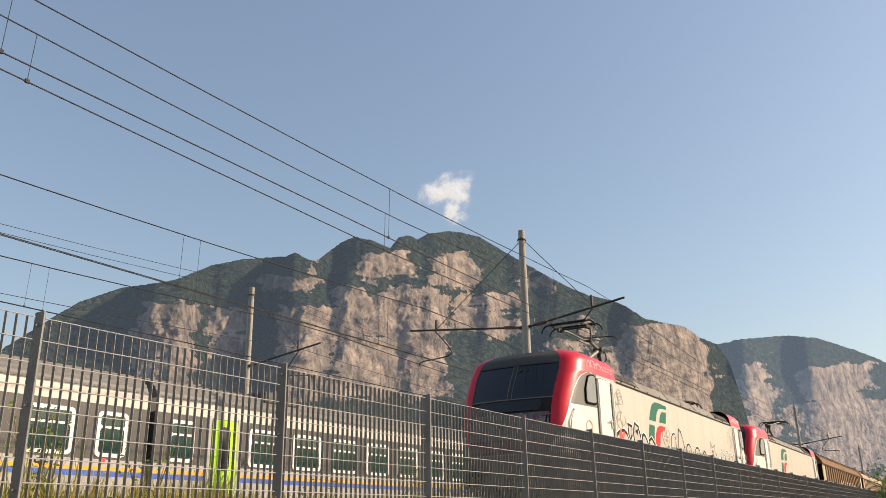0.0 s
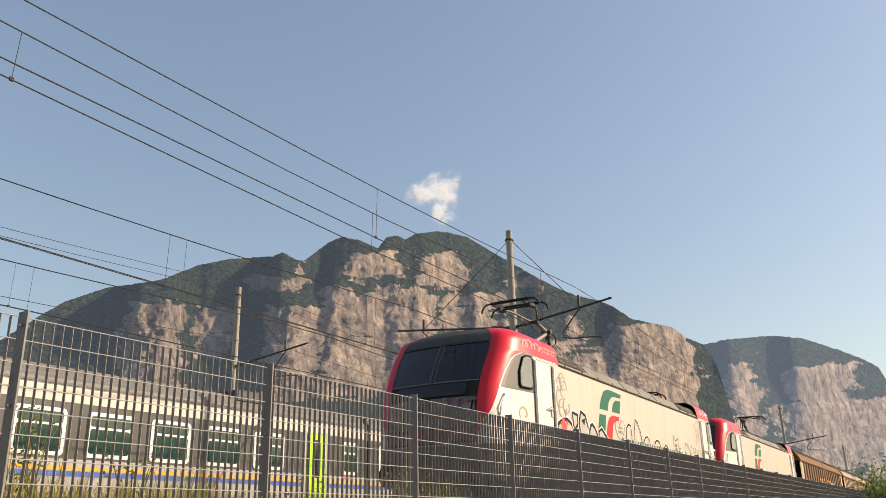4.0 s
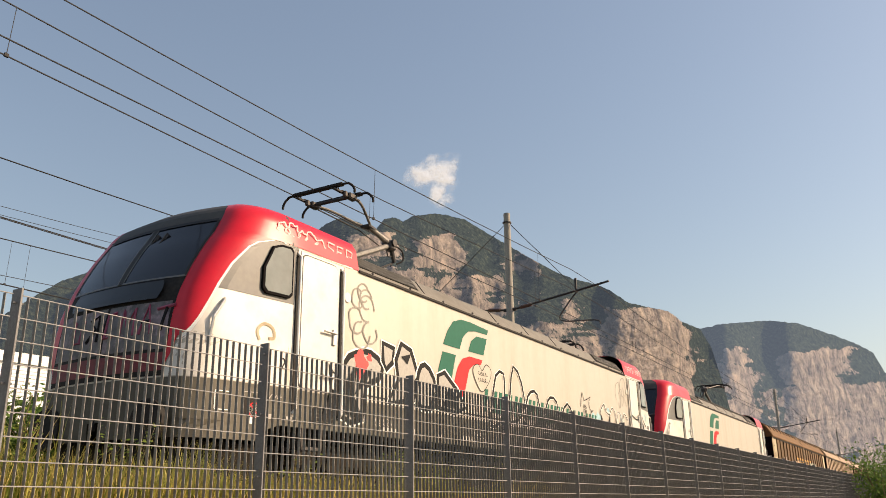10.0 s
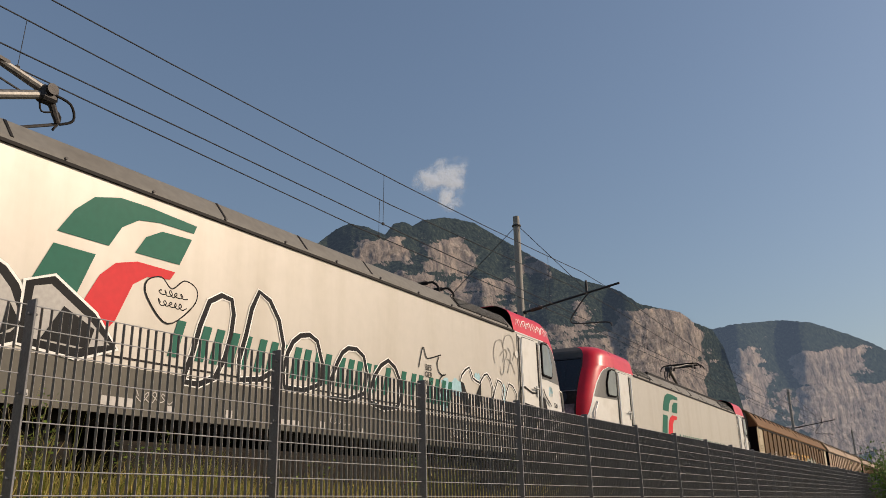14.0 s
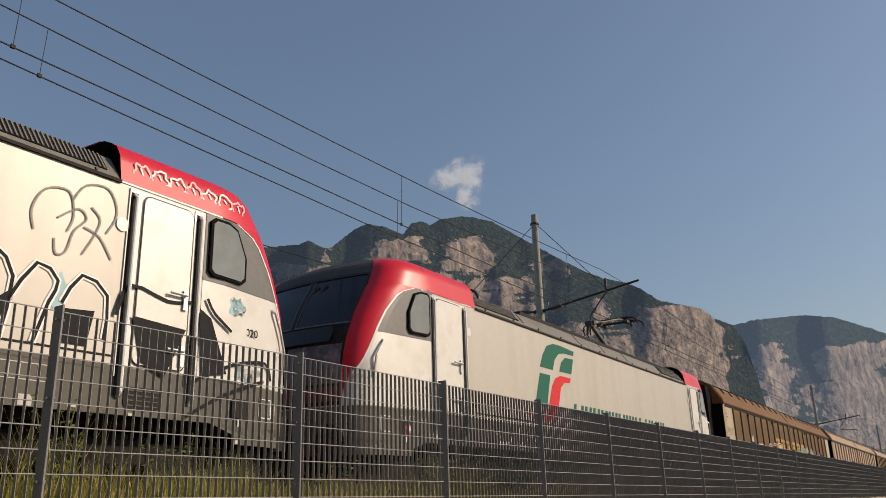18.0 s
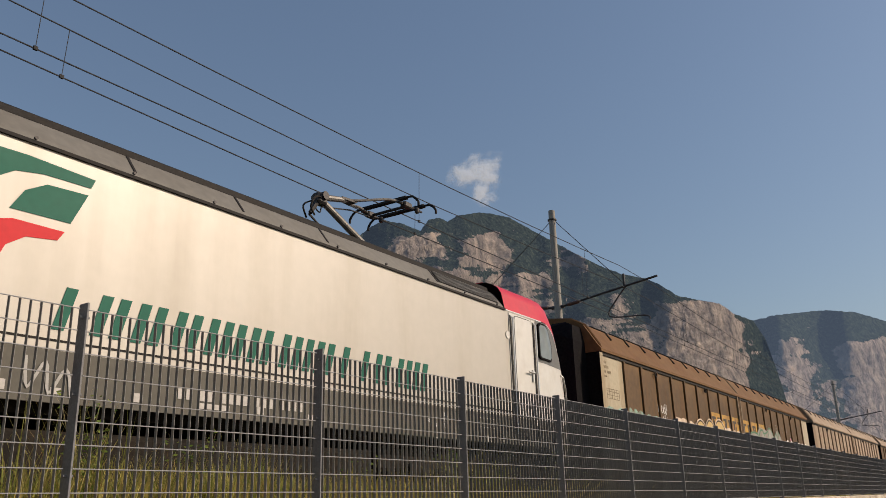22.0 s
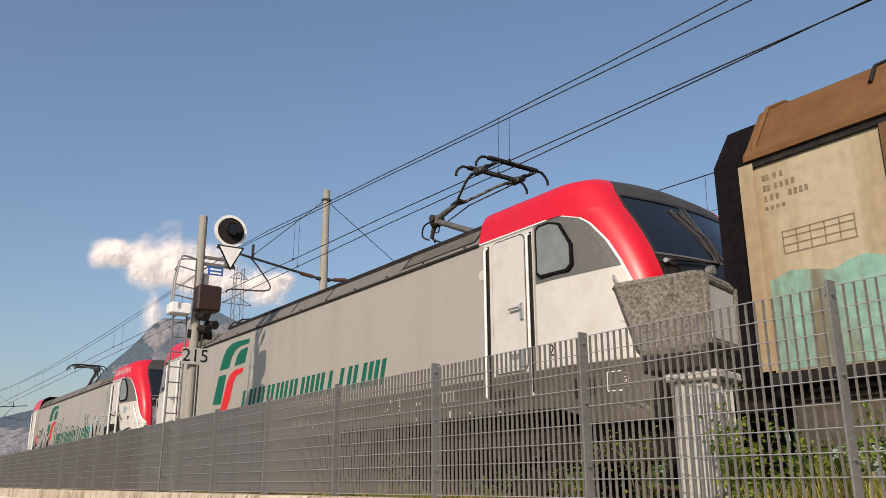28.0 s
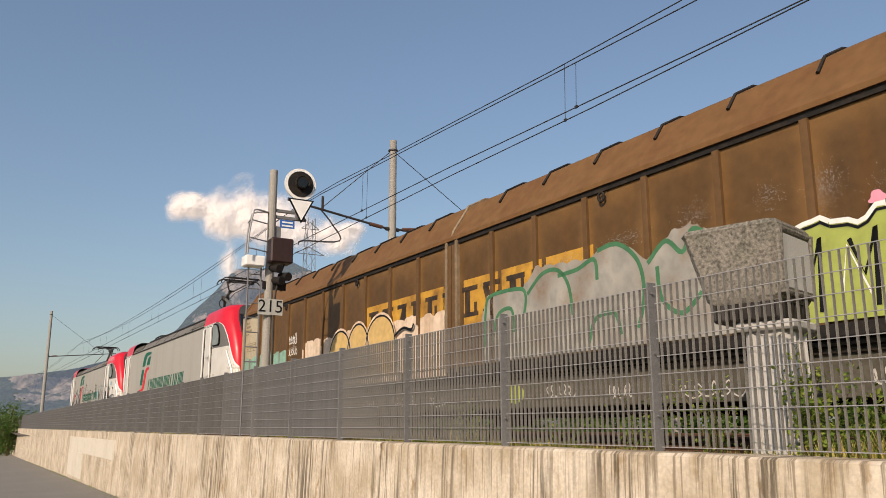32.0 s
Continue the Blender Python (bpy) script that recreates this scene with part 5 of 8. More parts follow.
            part("cab_side_white", skin(lambda z: q_in(z, 0.035), lambda z: max(q_of_s(1.62, z), q_in(z, 0.05)), zsteps(1.57, 2.675, 12), 10, 0.005, end, s), M_WHITE2, L, "white cab side panel", smooth=True)
            # side window with a cut corner
            w0, w1, c = 1.03, 1.56, 0.16
            o = [(w1 - 0.05, 2.74), (w1, 2.79), (w1, 3.40), (w1 - 0.05, 3.45), (w0 + 0.30, 3.45), (w0 + 0.16, 3.40), (w0 + 0.0, 3.08), (w0, 2.80), (w0 + 0.06, 2.74)]
            o = [(ex(x), z) for x, z in o]
            wf = part("cab_window_frame", flat(o, s * (HW + 0.006), 0.035, s), M_SOOT, L, "thick black rubber window frame")
            cx, cz = sum(p[0] for p in o) / 9, sum(p[1] for p in o) / 9
            part("cab_window", flat([(cx + (x - cx) * 0.885, cz + (z - cz) * 0.905) for x, z in o], s * (HW + 0.02), 0.026, s), M_GLASS_SIDE, wf)
            # door between two handrails
            d0, d1 = 1.83, 2.55
            part("door_recess", flat([(ex(x), z) for x, z in ((1.66, 1.57), (2.76, 1.57), (2.76, 3.46), (1.66, 3.46))], s * (HW + 0.002), 0.004, s), M_WHITE2, L)
            dr = part("cab_door", flat([(ex(x), z) for x, z in rounded(d0, d1, 1.60, 3.42, 0.09)], s * (HW + 0.006), 0.018, s), M_WHITE2, L, "white cab door with rounded corners")
            part("door_gap", Mesh().add(*(lambda a: (a.v, a.f))(stroke([(ex(x), z) for x, z in rounded(d0 - 0.012, d1 + 0.012, 1.588, 3.432, 0.10)], 0.018, s * (HW + 0.0105), closed=True))), M_STEELDARK, dr)
            for z in (1.80, 2.42):
                part("door_handle", Mesh().rod((ex(d0 + 0.06 if end else d1 - 0.30), s * (HW + 0.07), z), (ex(d0 + 0.30 if end else d1 - 0.06), s * (HW + 0.07), z), 0.016, n=8)
                     .box(min(ex(d0 + 0.03), ex(d0 + 0.09)) if end else min(ex(d1 - 0.09), ex(d1 - 0.03)), max(ex(d0 + 0.03), ex(d0 + 0.09)) if end else max(ex(d1 - 0.09), ex(d1 - 0.03)), min(s * (HW + 0.02), s * (HW + 0.05)), max(s * (HW + 0.02), s * (HW + 0.05)), z - 0.16, z + 0.06), M_ALU, dr)
            for x in (1.72, 2.68):
                part("handrail_slot", flat([(ex(q), z) for q, z in ((x - 0.045, 1.26), (x + 0.045, 1.26), (x + 0.045, 3.42), (x - 0.045, 3.42))], s * (HW + 0.003), 0.006, s), M_BLACK, L)
                part("handrail", Mesh().tube([(ex(x), s * (HW + 0.01), 1.25), (ex(x), s * (HW + 0.055), 1.30), (ex(x), s * (HW + 0.055), 3.36), (ex(x), s * (HW + 0.01), 3.40)], 0.018, n=8), M_SIGNWHITE, L)
                part("rail_trim", flat([(ex(q), z) for q, z in ((x + 0.065, 1.45), (x + 0.085, 1.45), (x + 0.085, 3.46), (x + 0.065, 3.46))], s * (HW + 0.003), 0.012, s), M_WHITE2, L)
            part("round_badge", Mesh().rod((ex(2.86), s * (HW + 0.002), 3.03), (ex(2.86), s * (HW + 0.014), 3.03), 0.075, n=20), M_WHITE2, L)
            grip = []
            for k, (gs, z) in enumerate(((0.43, 2.56), (0.40, 2.52), (0.28, 2.30), (0.17, 2.06), (0.10, 1.80), (0.08, 1.66), (0.08, 1.62))):
                d = max(0.01, gs + 0.05 - nose_s(z))
                px, py, pz = nose_pt(1 + math.acos(1 - min(d, 0.42) / 0.42) / (math.pi / 2), z, 0.0 if k in (0, 6) else 0.05)
                grip.append((ex(px), s * py, pz))
            part("corner_grip", Mesh().tube(grip, 0.019, n=6), M_ALU, L, "bare metal grab rail")
            # step, vents and boxes in the skirt
            part("skirt_vent", Mesh().prism([(ex(x), z) for x, z in rounded(2.12, 2.60, 1.15, 1.37, 0.06)], 'y', s * (HW + 0.002), s * (HW + 0.008)), M_BLACK, L, "black step recess")
            for k in range(4):
                part("vent_bar", Mesh().box(min(ex(2.15), ex(2.57)), max(ex(2.15), ex(2.57)), min(s * HW, s * (HW + 0.014)), max(s * HW, s * (HW + 0.014)), 1.18 + 0.05 * k, 1.19 + 0.05 * k), M_SKIRT, L)
            part("skirt_socket", Mesh().prism([(ex(x), z) for x, z in rounded(0.83, 1.12, 1.17, 1.39, 0.02)], 'y', s * (HW + 0.002), s * (HW + 0.008)), M_BLACK, L)
            part("white_tag", flat([(ex(x), z) for x, z in ((0.97, 1.07), (1.02, 1.07), (1.02, 1.15), (0.97, 1.15))], s * (HW + 0.001), 0.004, s), M_SIGNWHITE, L)
            part("data_frame", Mesh().add(*(lambda a: (a.v, a.f))(stroke([(ex(x), z) for x, z in rounded(0.43, 0.65, 1.21, 1.43, 0.01)], 0.012, s * (HW + 0.004), closed=True))), M_SIGNWHITE, L)
            # bogie arch: a dark gap under the skirt behind the corner
        # windscreen, wipers, lamps
        wz = zsteps(2.84, 3.70, 12)
        on = lambda q, z, out: (lambda p: (ex(p[0]), p[1], p[2]))(nose_pt(abs(q), z, out)) if q >= 0 else (lambda p: (ex(p[0]), -p[1], p[2]))(nose_pt(-q, z, out))
        for s in (-1, 1):
            part("windscreen", skin(lambda z: 0.04, lambda z: 0.90, wz, 8, 0.012, end, s), M_GLASS_DARK, L, "dark tinted windscreen pane", smooth=True)
            part("front_lower", skin(lambda z: 0.0, lambda z: 0.93, zsteps(1.58, 2.83, 8), 8, 0.010, end, s), M_BLACK, L, "grimy black nose panel", smooth=True)
            part("nose_panel", skin(lambda z: 0.02, lambda z: 0.90, zsteps(1.90, 2.50, 6), 8, 0.014, end, s), M_NOSEGREY, L, "scrawled grey nose panel", smooth=True)
            part("nose_band", skin(lambda z: 0.0, lambda z: 0.93, zsteps(1.64, 1.86, 3), 8, 0.016, end, s), M_NOSERED, L, "dull red band low on the nose", smooth=True)
            part("lamp_fairing", skin(lambda z: 0.0, lambda z: 0.74 - 2.2 * (z - 2.66) ** 2, zsteps(2.54, 2.79, 5), 10, 0.05, end, s), M_CABGLOSS, L, "glossy black lamp fairing", smooth=True)
            hl = part("headlamp", Mesh().rod(on(s * 0.30, 2.665, 0.04), on(s * 0.30, 2.665, 0.11), 0.065, n=16), M_ALU, L, "small bright headlamp")
            part("lamp_glass", Mesh().rod(on(s * 0.30, 2.665, 0.11), on(s * 0.30, 2.665, 0.118), 0.05, n=16), M_GLASS_SIDE, hl)
            part("front_grip", Mesh().tube([on(s * q, 2.79 - 0.07 * q, 0.02 if q in (0.08, 0.9) else 0.10) for q in (0.08, 0.12, 0.35, 0.6, 0.82, 0.9)], 0.017, n=6), M_BLACK, L)
            part("grip_end", Mesh().rod(on(s * 0.84, 2.73, 0.06), on(s * 0.91, 2.72, 0.09), 0.03, n=8), M_ALU, L)
            part("rain_gutter", skin(lambda z: 0.0, lambda z: 0.92, [3.70, 3.735], 8, 0.03, end, s), M_RUBBER, L)
        for k, (q0, q1) in enumerate(((0.13, -0.13), (-0.02, -0.27))):
            part("wiper", Mesh().tube([on(q0, 2.80, 0.03), on((q0 + q1) / 2 + 0.03, 3.18, 0.05), on(q1, 3.60, 0.035)], 0.013, n=5).tube([on(q0 - 0.05, 2.96, 0.03), on(q1 - 0.03, 3.58, 0.03)], 0.010, n=4), M_STEELDARK, L)
        part("screen_post", skin(lambda z: -0.04, lambda z: 0.04, wz, 2, 0.018, end, 1), M_RUBBER, L)
        for s in (-1, 1):
            part("screen_trim", skin(lambda z: 0.04, lambda z: 0.055, wz, 1, 0.020, end, s), M_CABGREY, L)
            part("screen_sill", skin(lambda z: 0.03, lambda z: 0.92, [2.825, 2.85], 8, 0.020, end, s), M_CABGREY, L)
            part("screen_edge", skin(lambda z: 0.895, lambda z: 0.93, wz, 1, 0.016, end, s), M_RUBBER, L)
        part("buffer_beam", Mesh().box(min(ex(0.02), ex(0.25)), max(ex(0.02), ex(0.25)), -1.25, 1.25, 0.85, 1.28), M_BLACK, L)
        buffers(L, ex(0.0), 1.0 if end == 0 else -1.0)
    for end in (0, 1):
        ex = fore if end == 0 else rear
        part("rail_guard", Mesh().slab(*sorted((ex(0.12), ex(0.22))), -1.2, 1.2, 0.16, 0.86, 0.02), M_BLACK, L, "black rail guard plate")
        part("cab_underfloor", Mesh().box(*sorted((ex(0.3), ex(1.9))), -1.15, 1.15, 0.42, 0.86), M_UNDER, L)
    part("transformer_tank", Mesh().slab(6.5, 11.8, -1.28, 1.28, 0.22, 0.86, 0.06), M_UNDER, L, "grimy transformer tank under the floor")
    # body seams and skirt details on both sides
    for s in (-1, 1):
        part("sill_line", Mesh().box(2.9, LL - 2.9, s * (HW + 0.002) - 0.004, s * (HW + 0.002) + 0.004, 1.64, 1.66), M_BLACK, L)
        part("access_panel", Mesh().add(*(lambda a: (a.v, a.f))(stroke([(LL - 2.95, 1.52), (LL - 6.2, 1.52), (LL - 6.2, 1.10)], 0.014, s * (HW + 0.003)))), M_STEELDARK, L)
        for k in range(9):
            x = 3.6 + 0.83 * k
            part("skirt_label", flat([(x, 1.16), (x + (0.10 if k % 3 else 0.42), 1.16), (x + (0.10 if k % 3 else 0.42), 1.22 + 0.03 * (k % 2)), (x, 1.22 + 0.03 * (k % 2))], s * (HW + 0.001), 0.003, s), M_INKGREY, L)
        for x0, x1, z0, z1 in ((14.47, 14.60, 1.09, 1.19), (14.94, 15.03, 1.115, 1.145), (13.64, 13.71, 1.10, 1.14), (17.05, 17.12, 0.88, 0.92), (15.60, 15.66, 1.08, 1.11), (12.98, 13.04, 1.07, 1.09)):
            part("skirt_tag", flat([(x0, z0), (x1, z0), (x1, z1), (x0, z1)], s * (HW + 0.001), 0.003, s), M_INKGREY, L)
        part("revision_grid", outlined([(14.27, 1.32), (14.79, 1.32), (14.79, 1.47), (14.27, 1.47)], 0.010, s * (HW + 0.003)), M_INKGREY, L)
        for x in (14.35, 14.45, 14.54, 14.62):
            part("grid_line", flat([(x, 1.33), (x + 0.01, 1.33), (x + 0.01, 1.46), (x, 1.46)], s * (HW + 0.001), 0.003, s), M_INKGREY, L)
        part("data_frame_inner", outlined([(17.66, 1.25), (17.66, 1.40), (17.75, 1.40), (17.75, 1.25)], 0.008, s * (HW + 0.003)), M_INKGREY, L)
    # warning disc, framed plates and lower step by the front door
    wd = part("warning_disc", Mesh().rod((1.0, -HW - 0.002, 1.24), (1.0, -HW - 0.008, 1.24), 0.098, n=24), M_SIGNWHITE, L, "white warning disc with red ring")
    ring_ = [(1.0 + 0.086 * math.cos(radians(q)), 1.24 + 0.086 * math.sin(radians(q))) for q in range(0, 360, 15)]
    part("red_ring", outlined(ring_, 0.016, -HW - 0.009), M_LOGORED, wd)
    part("red_slash", stroke([(0.945, 1.295), (1.055, 1.185)], 0.012, -HW - 0.009), M_LOGORED, wd)
    for x0, x1, z0, z1 in ((0.84, 1.14, 1.385, 1.455), (1.46, 1.70, 1.15, 1.215)):
        part("framed_plate", outlined([(x0, z0), (x1, z0), (x1, z1), (x0, z1)], 0.008, -HW - 0.003), M_INKGREY, L)
        for q in range(3):
            xq = x0 + (x1 - x0) * (0.2 + 0.28 * q)
            part("plate_bar", flat([(xq, z0 + 0.015), (xq + 0.035, z0 + 0.015), (xq + 0.035, z1 - 0.015), (xq, z1 - 0.015)], -HW - 0.002), M_INKGREY, L)
    part("skirt_scrawl", stroke([(1.22, 1.40), (1.27, 1.46), (1.30, 1.40), (1.34, 1.45), (1.36, 1.41), (1.42, 1.44)], 0.014, -HW - 0.003), M_INKGREY, L, mend=False)
    part("skirt_tag", flat([(1.22, 1.15), (1.27, 1.15), (1.27, 1.21), (1.22, 1.21)], -HW - 0.002), M_INKGREY, L)
    part("lower_step", Mesh().box(1.80, 2.22, -HW - 0.02, -1.2, 0.80, 0.84).box(1.80, 1.84, -HW - 0.02, -1.3, 0.80, 1.08).box(2.18, 2.22, -HW - 0.02, -1.3, 0.80, 1.08), M_STEELDARK, L, "dark steel boarding step")
    for text, x, z in (("R", 12.98, 1.44), ("P", 12.99, 1.355), ("B", 13.0, 1.27), ("130t", 13.24, 1.44), ("97t", 13.25, 1.355), ("73t", 13.25, 1.27), ("38t", 12.83, 1.33), ("63t", 13.74, 1.355), ("G1", 17.705, 1.325)):
        digit(text, 0.085, Matrix(((1, 0, 0, x), (0, 0, -1, -HW - 0.004), (0, 1, 0, z), (0, 0, 0, 1))), M_SIGNWHITE, L, "skirt_lettering", 0.002)
        for k in range(5):
            x = 4.1 + 2.5 * k
            part("underfloor_box", Mesh().slab(x - 0.7, x + 0.7, s * 1.30 - 0.12, s * 1.30 + 0.12, 0.55, 1.02, 0.04), M_UNDER, L)
        part("pipe_run", Mesh().rod((3.4, s * 1.36, 0.70), (LL - 3.4, s * 1.36, 0.70), 0.035, n=8), M_UNDER, L)
    # emblem and lettering as plain shapes
    for outline, c in LOGO:
        part("emblem", flat(outline, -HW - 0.003, 0.003, -1), M_LOGORED if c else M_GREEN, L, "red emblem leaf" if c else "green emblem leaf")
    if lettering:
        x = 6.86
        for w in (0.50, 0.36, 0.38, 0.36, 0.11, 0.34, 0.42, 0.32, 0.11, 0.42, 0, 0.40, 0.42, 0.11, 0.32):
            if w:
                me = Mesh()
                for u in ((0.0, w - 0.12) if w > 0.2 else (0.0,)):
                    g = flat([(x + u + 0.26 * (v - 1.75) + e, v) for e, v in ((0, 1.75), (0.12, 1.75), (0.12, 2.17), (0, 2.17))], -HW - 0.003)
                    me.add(g.v, g.f)
                part("green_bar", me, M_GREEN, L)
            x += (w or 0.13) + 0.083
    if not tagged_side:
        part("roof_cable_duct", Mesh().slab(5.2, LL - 3.1, -1.24, -1.10, 3.82, 3.925, 0.02), M_BLACK, L, "black cable duct along the roof edge")
    ws = bogie(L, 4.1, 2.6, 0.62) + bogie(L, LL - 4.1, 2.6, 0.62)
    pantograph(L, lambda s: s, 4.02, up_front)
    pantograph(L, lambda s: LL - 0.13 - s, 4.02, up_rear)
    return L, ws


loco_1, loco_1_wheels = locomotive("red and cream electric locomotive covered in black graffiti, front pantograph up", True, False, True, True)
loco_2, loco_2_wheels = locomotive("cleaner red and cream electric locomotive with green lettering, rear pantograph up", False, True, False, True)


for lc in (loco_1, loco_2):
    digit("2", 0.2, pose(1.42, -HW - 0.008, 1.86, 90, 0, 0), M_INK, lc, "class_digit")
    digit("2", 0.2, pose(LL - 1.59, -HW - 0.006, 1.78, 90, 0, 0), M_INK, lc, "class_digit")


# ---- covered sliding-wall wagon ----
WL, WW = 22.8, 1.45


def wagon(label, panel, frame_m, roof_m, plate, first):
    W = thing("covered_wagon", label, "wagon", None, "covered wagons of the freight train")
    prof = [(-WW, 3.36), (-WW + 0.03, 3.49), (-1.12, 3.98), (-0.80, 4.16), (0, 4.27), (0.80, 4.16), (1.12, 3.98), (WW - 0.03, 3.49), (WW, 3.36)]
    part("roof", Mesh().prism([(-WW - 0.045, 3.33)] + [(-WW - 0.045, 3.39)] + prof[1:-1] + [(WW + 0.045, 3.39), (WW + 0.045, 3.33)], 'x', 0.0, WL), roof_m, W, "curved rusty steel roof")
    for k in range(21):
        x = 0.10 + (WL - 0.2) * k / 20
        part("roof_rib", Mesh().tube([(x, y * 1.004, z + 0.010) for y, z in (prof if k % 10 == 0 else [(-1.26, 3.77)] + prof[2:7])], 0.022 if k % 10 else 0.03, n=5), M_JOINT if k == 10 else (roof_m if k % 10 == 0 else M_BLACK), W)
    for end in (0, 1):
        ex = (lambda s: s) if end == 0 else (lambda s: WL - s)
        ep = [(-WW + 0.02, 0.95)] + [(y * 0.985, z - 0.02) for y, z in prof] + [(WW - 0.02, 0.95)]
        part("end_wall", Mesh().prism(ep, 'x', min(ex(0.03), ex(0.10)), max(ex(0.03), ex(0.10))), M_SOOT, W, "grimy black end wall")
        hood = [[(ex(a), y, z) for y, z in ((-1.12, 0.98), (-1.12, 3.55), (-1.05, 3.92), (-0.9, 4.0), (-0.6, 4.0), (-0.42, 3.86), (-0.42, 0.98))] for a in (0.04, -0.62)]
        for i_ in (2, 3, 4):
            hood[1][i_] = (ex(-0.45), *hood[1][i_][1:])
        part("brake_housing", Mesh().grid(hood).add(hood[1], [tuple(range(7))]), M_SOOT, W, "sooty black brake platform housing")
        for y in (-0.9, -0.3, 0.3, 0.9):
            part("end_post", Mesh().box(min(ex(-0.06), ex(0.04)), max(ex(-0.06), ex(0.04)), y - 0.06, y + 0.06, 1.0, 3.5), M_BLACK, W)
        for y in (-1.2, 1.2):
            part("end_grip", Mesh().tube([(ex(0.0), y, 1.3), (ex(-0.12), y, 1.34), (ex(-0.12), y, 2.0), (ex(0.0), y, 2.04)], 0.016), M_BLACK, W)
        part("buffer_beam", Mesh().box(min(ex(-0.64), ex(0.22)), max(ex(-0.64), ex(0.22)), -1.12, 1.12, 0.86, 1.2), M_UNDER, W)
        buffers(W, ex(-0.62), 0.8 if end == 0 else -0.8)
    half = WL / 2
    for s in (-1, 1):
        y0, y1 = s * (WW - 0.06), s * (WW - 0.02)
        lo, hi = min(y0, y1), max(y0, y1)
        # black here is the shadow under the eave, put into the rail's colour
        part("top_rail", Mesh().box(0.02, WL - 0.02, min(s * (WW - 0.08), s * (WW + 0.012)), max(s * (WW - 0.08), s * (WW + 0.012)), 3.26, 3.33), M_BLACK, W, "sliding track below the eave, blackened with eave shade")
        part("bottom_rail", Mesh().box(0.02, WL - 0.02, min(s * (WW - 0.08), s * (WW + 0.02)), max(s * (WW - 0.08), s * (WW + 0.02)), 1.06, 1.18), M_BLACK if first else frame_m, W)
        part("sole_bar", Mesh().box(0.1, WL - 0.1, min(s * 1.18, s * 1.26), max(s * 1.18, s * 1.26), 0.525, 0.94), M_SOLE, W, "dusty grey-brown sole bar")
        for z in (0.50, 0.94):
            part("sole_bar_flange", Mesh().box(0.1, WL - 0.1, min(s * 1.18, s * 1.30), max(s * 1.18, s * 1.30), z, z + 0.025), M_SOLE, W)
        part("brake_pipe", Mesh().rod((0.3, s * 1.33, 1.01), (WL - 0.3, s * 1.33, 1.01), 0.025, n=6), M_STEELDARK, W)
        for x in [1.4 + 2.0 * k for k in range(11)]:
            part("sole_bar_rib", Mesh().box(x - 0.02, x + 0.02, min(s * 1.2, s * 1.30), max(s * 1.2, s * 1.30), 0.53, 0.94), M_SOLE, W)
        xs = [0.02, 1.38] + [1.38 + 1.105 * k for k in range(1, 10)]
        xs += [WL - x for x in reversed(xs)]
        for i, (a, b) in enumerate(zip(xs, xs[1:])):
            if b - a < 0.02:
                continue
            plate_here = plate and (i in (0, len(xs) - 2))
            seam = abs((a + b) / 2 - half) < 0.3
            me = Mesh().box(a + 0.03, b - 0.03, lo, hi, 1.18, 3.26)
            if not plate_here and not seam:
                me = Mesh().prism([(a + 0.03, lo), (b - 0.03, lo), (b - 0.03, hi), (a + 0.03, hi)], 'z', 1.18, 3.26)
            part("side_panel", me, M_ENDPLATE if plate_here else panel, W, "pale weathered lettering panel" if plate_here else "")
        for i, x in enumerate(xs[1:-1]):
            w = 0.045 if abs(x - half) > 0.5 else 0.06
            part("side_post", Mesh().box(x - w, x + w, min(s * (WW - 0.06), s * (WW + 0.022)), max(s * (WW - 0.06), s * (WW + 0.022)), 1.18, 3.26), frame_m, W)
            part("post_gap", Mesh().box(x - w - 0.022, x - w, min(s * (WW - 0.04), s * (WW - 0.012)), max(s * (WW - 0.04), s * (WW - 0.012)), 1.18, 3.25), M_BLACK, W)
        for x in (half - 0.16, half + 0.16):
            part("door_edge", Mesh().box(x - 0.035, x + 0.035, min(s * (WW - 0.06), s * (WW + 0.035)), max(s * (WW - 0.06), s * (WW + 0.035)), 1.10, 3.36), M_JOINT if first else frame_m, W)
        for x in (3.46, 7.65, WL - 7.65, WL - 3.46):
            part("lifting_eye", Mesh().tube([(x + 0.055 * math.cos(a), s * (WW + 0.03), 3.18 + 0.06 * math.sin(a)) for a in [2 * math.pi * k / 12 for k in range(13)]], 0.018), M_BLACK, W)
        # truss rods and brake gear under the floor
        part("truss_rod", Mesh().tube([(3.6, s * 1.15, 0.82), (7.2, s * 1.15, 0.42), (WL - 7.2, s * 1.15, 0.42), (WL - 3.6, s * 1.15, 0.82)], 0.04), M_UNDER, W)
        for x in (7.2, 9.8, WL - 9.8, WL - 7.2):
            part("truss_strut", Mesh().box(x - 0.05, x + 0.05, s * 1.15 - 0.05, s * 1.15 + 0.05, 0.42, 0.85), M_UNDER, W)
        part("brake_plate", Mesh().box(8.6, 9.9, min(s * 1.2, s * 1.22), max(s * 1.2, s * 1.22), 0.24, 0.50), M_STEELDARK, W)
    part("floor_pan", Mesh().box(0.1, WL - 0.1, -1.3, 1.3, 0.92, 1.10), M_UNDER, W)
    part("centre_sill", Mesh().box(0.2, WL - 0.2, -0.25, 0.25, 0.55, 0.92).rod((9.0, -0.5, 0.6), (10.2, -0.5, 0.6), 0.2, n=12), M_UNDER, W)
    ws = bogie(W, 3.1, 1.8, 0.46) + bogie(W, WL - 3.1, 1.8, 0.46)
    return W, ws


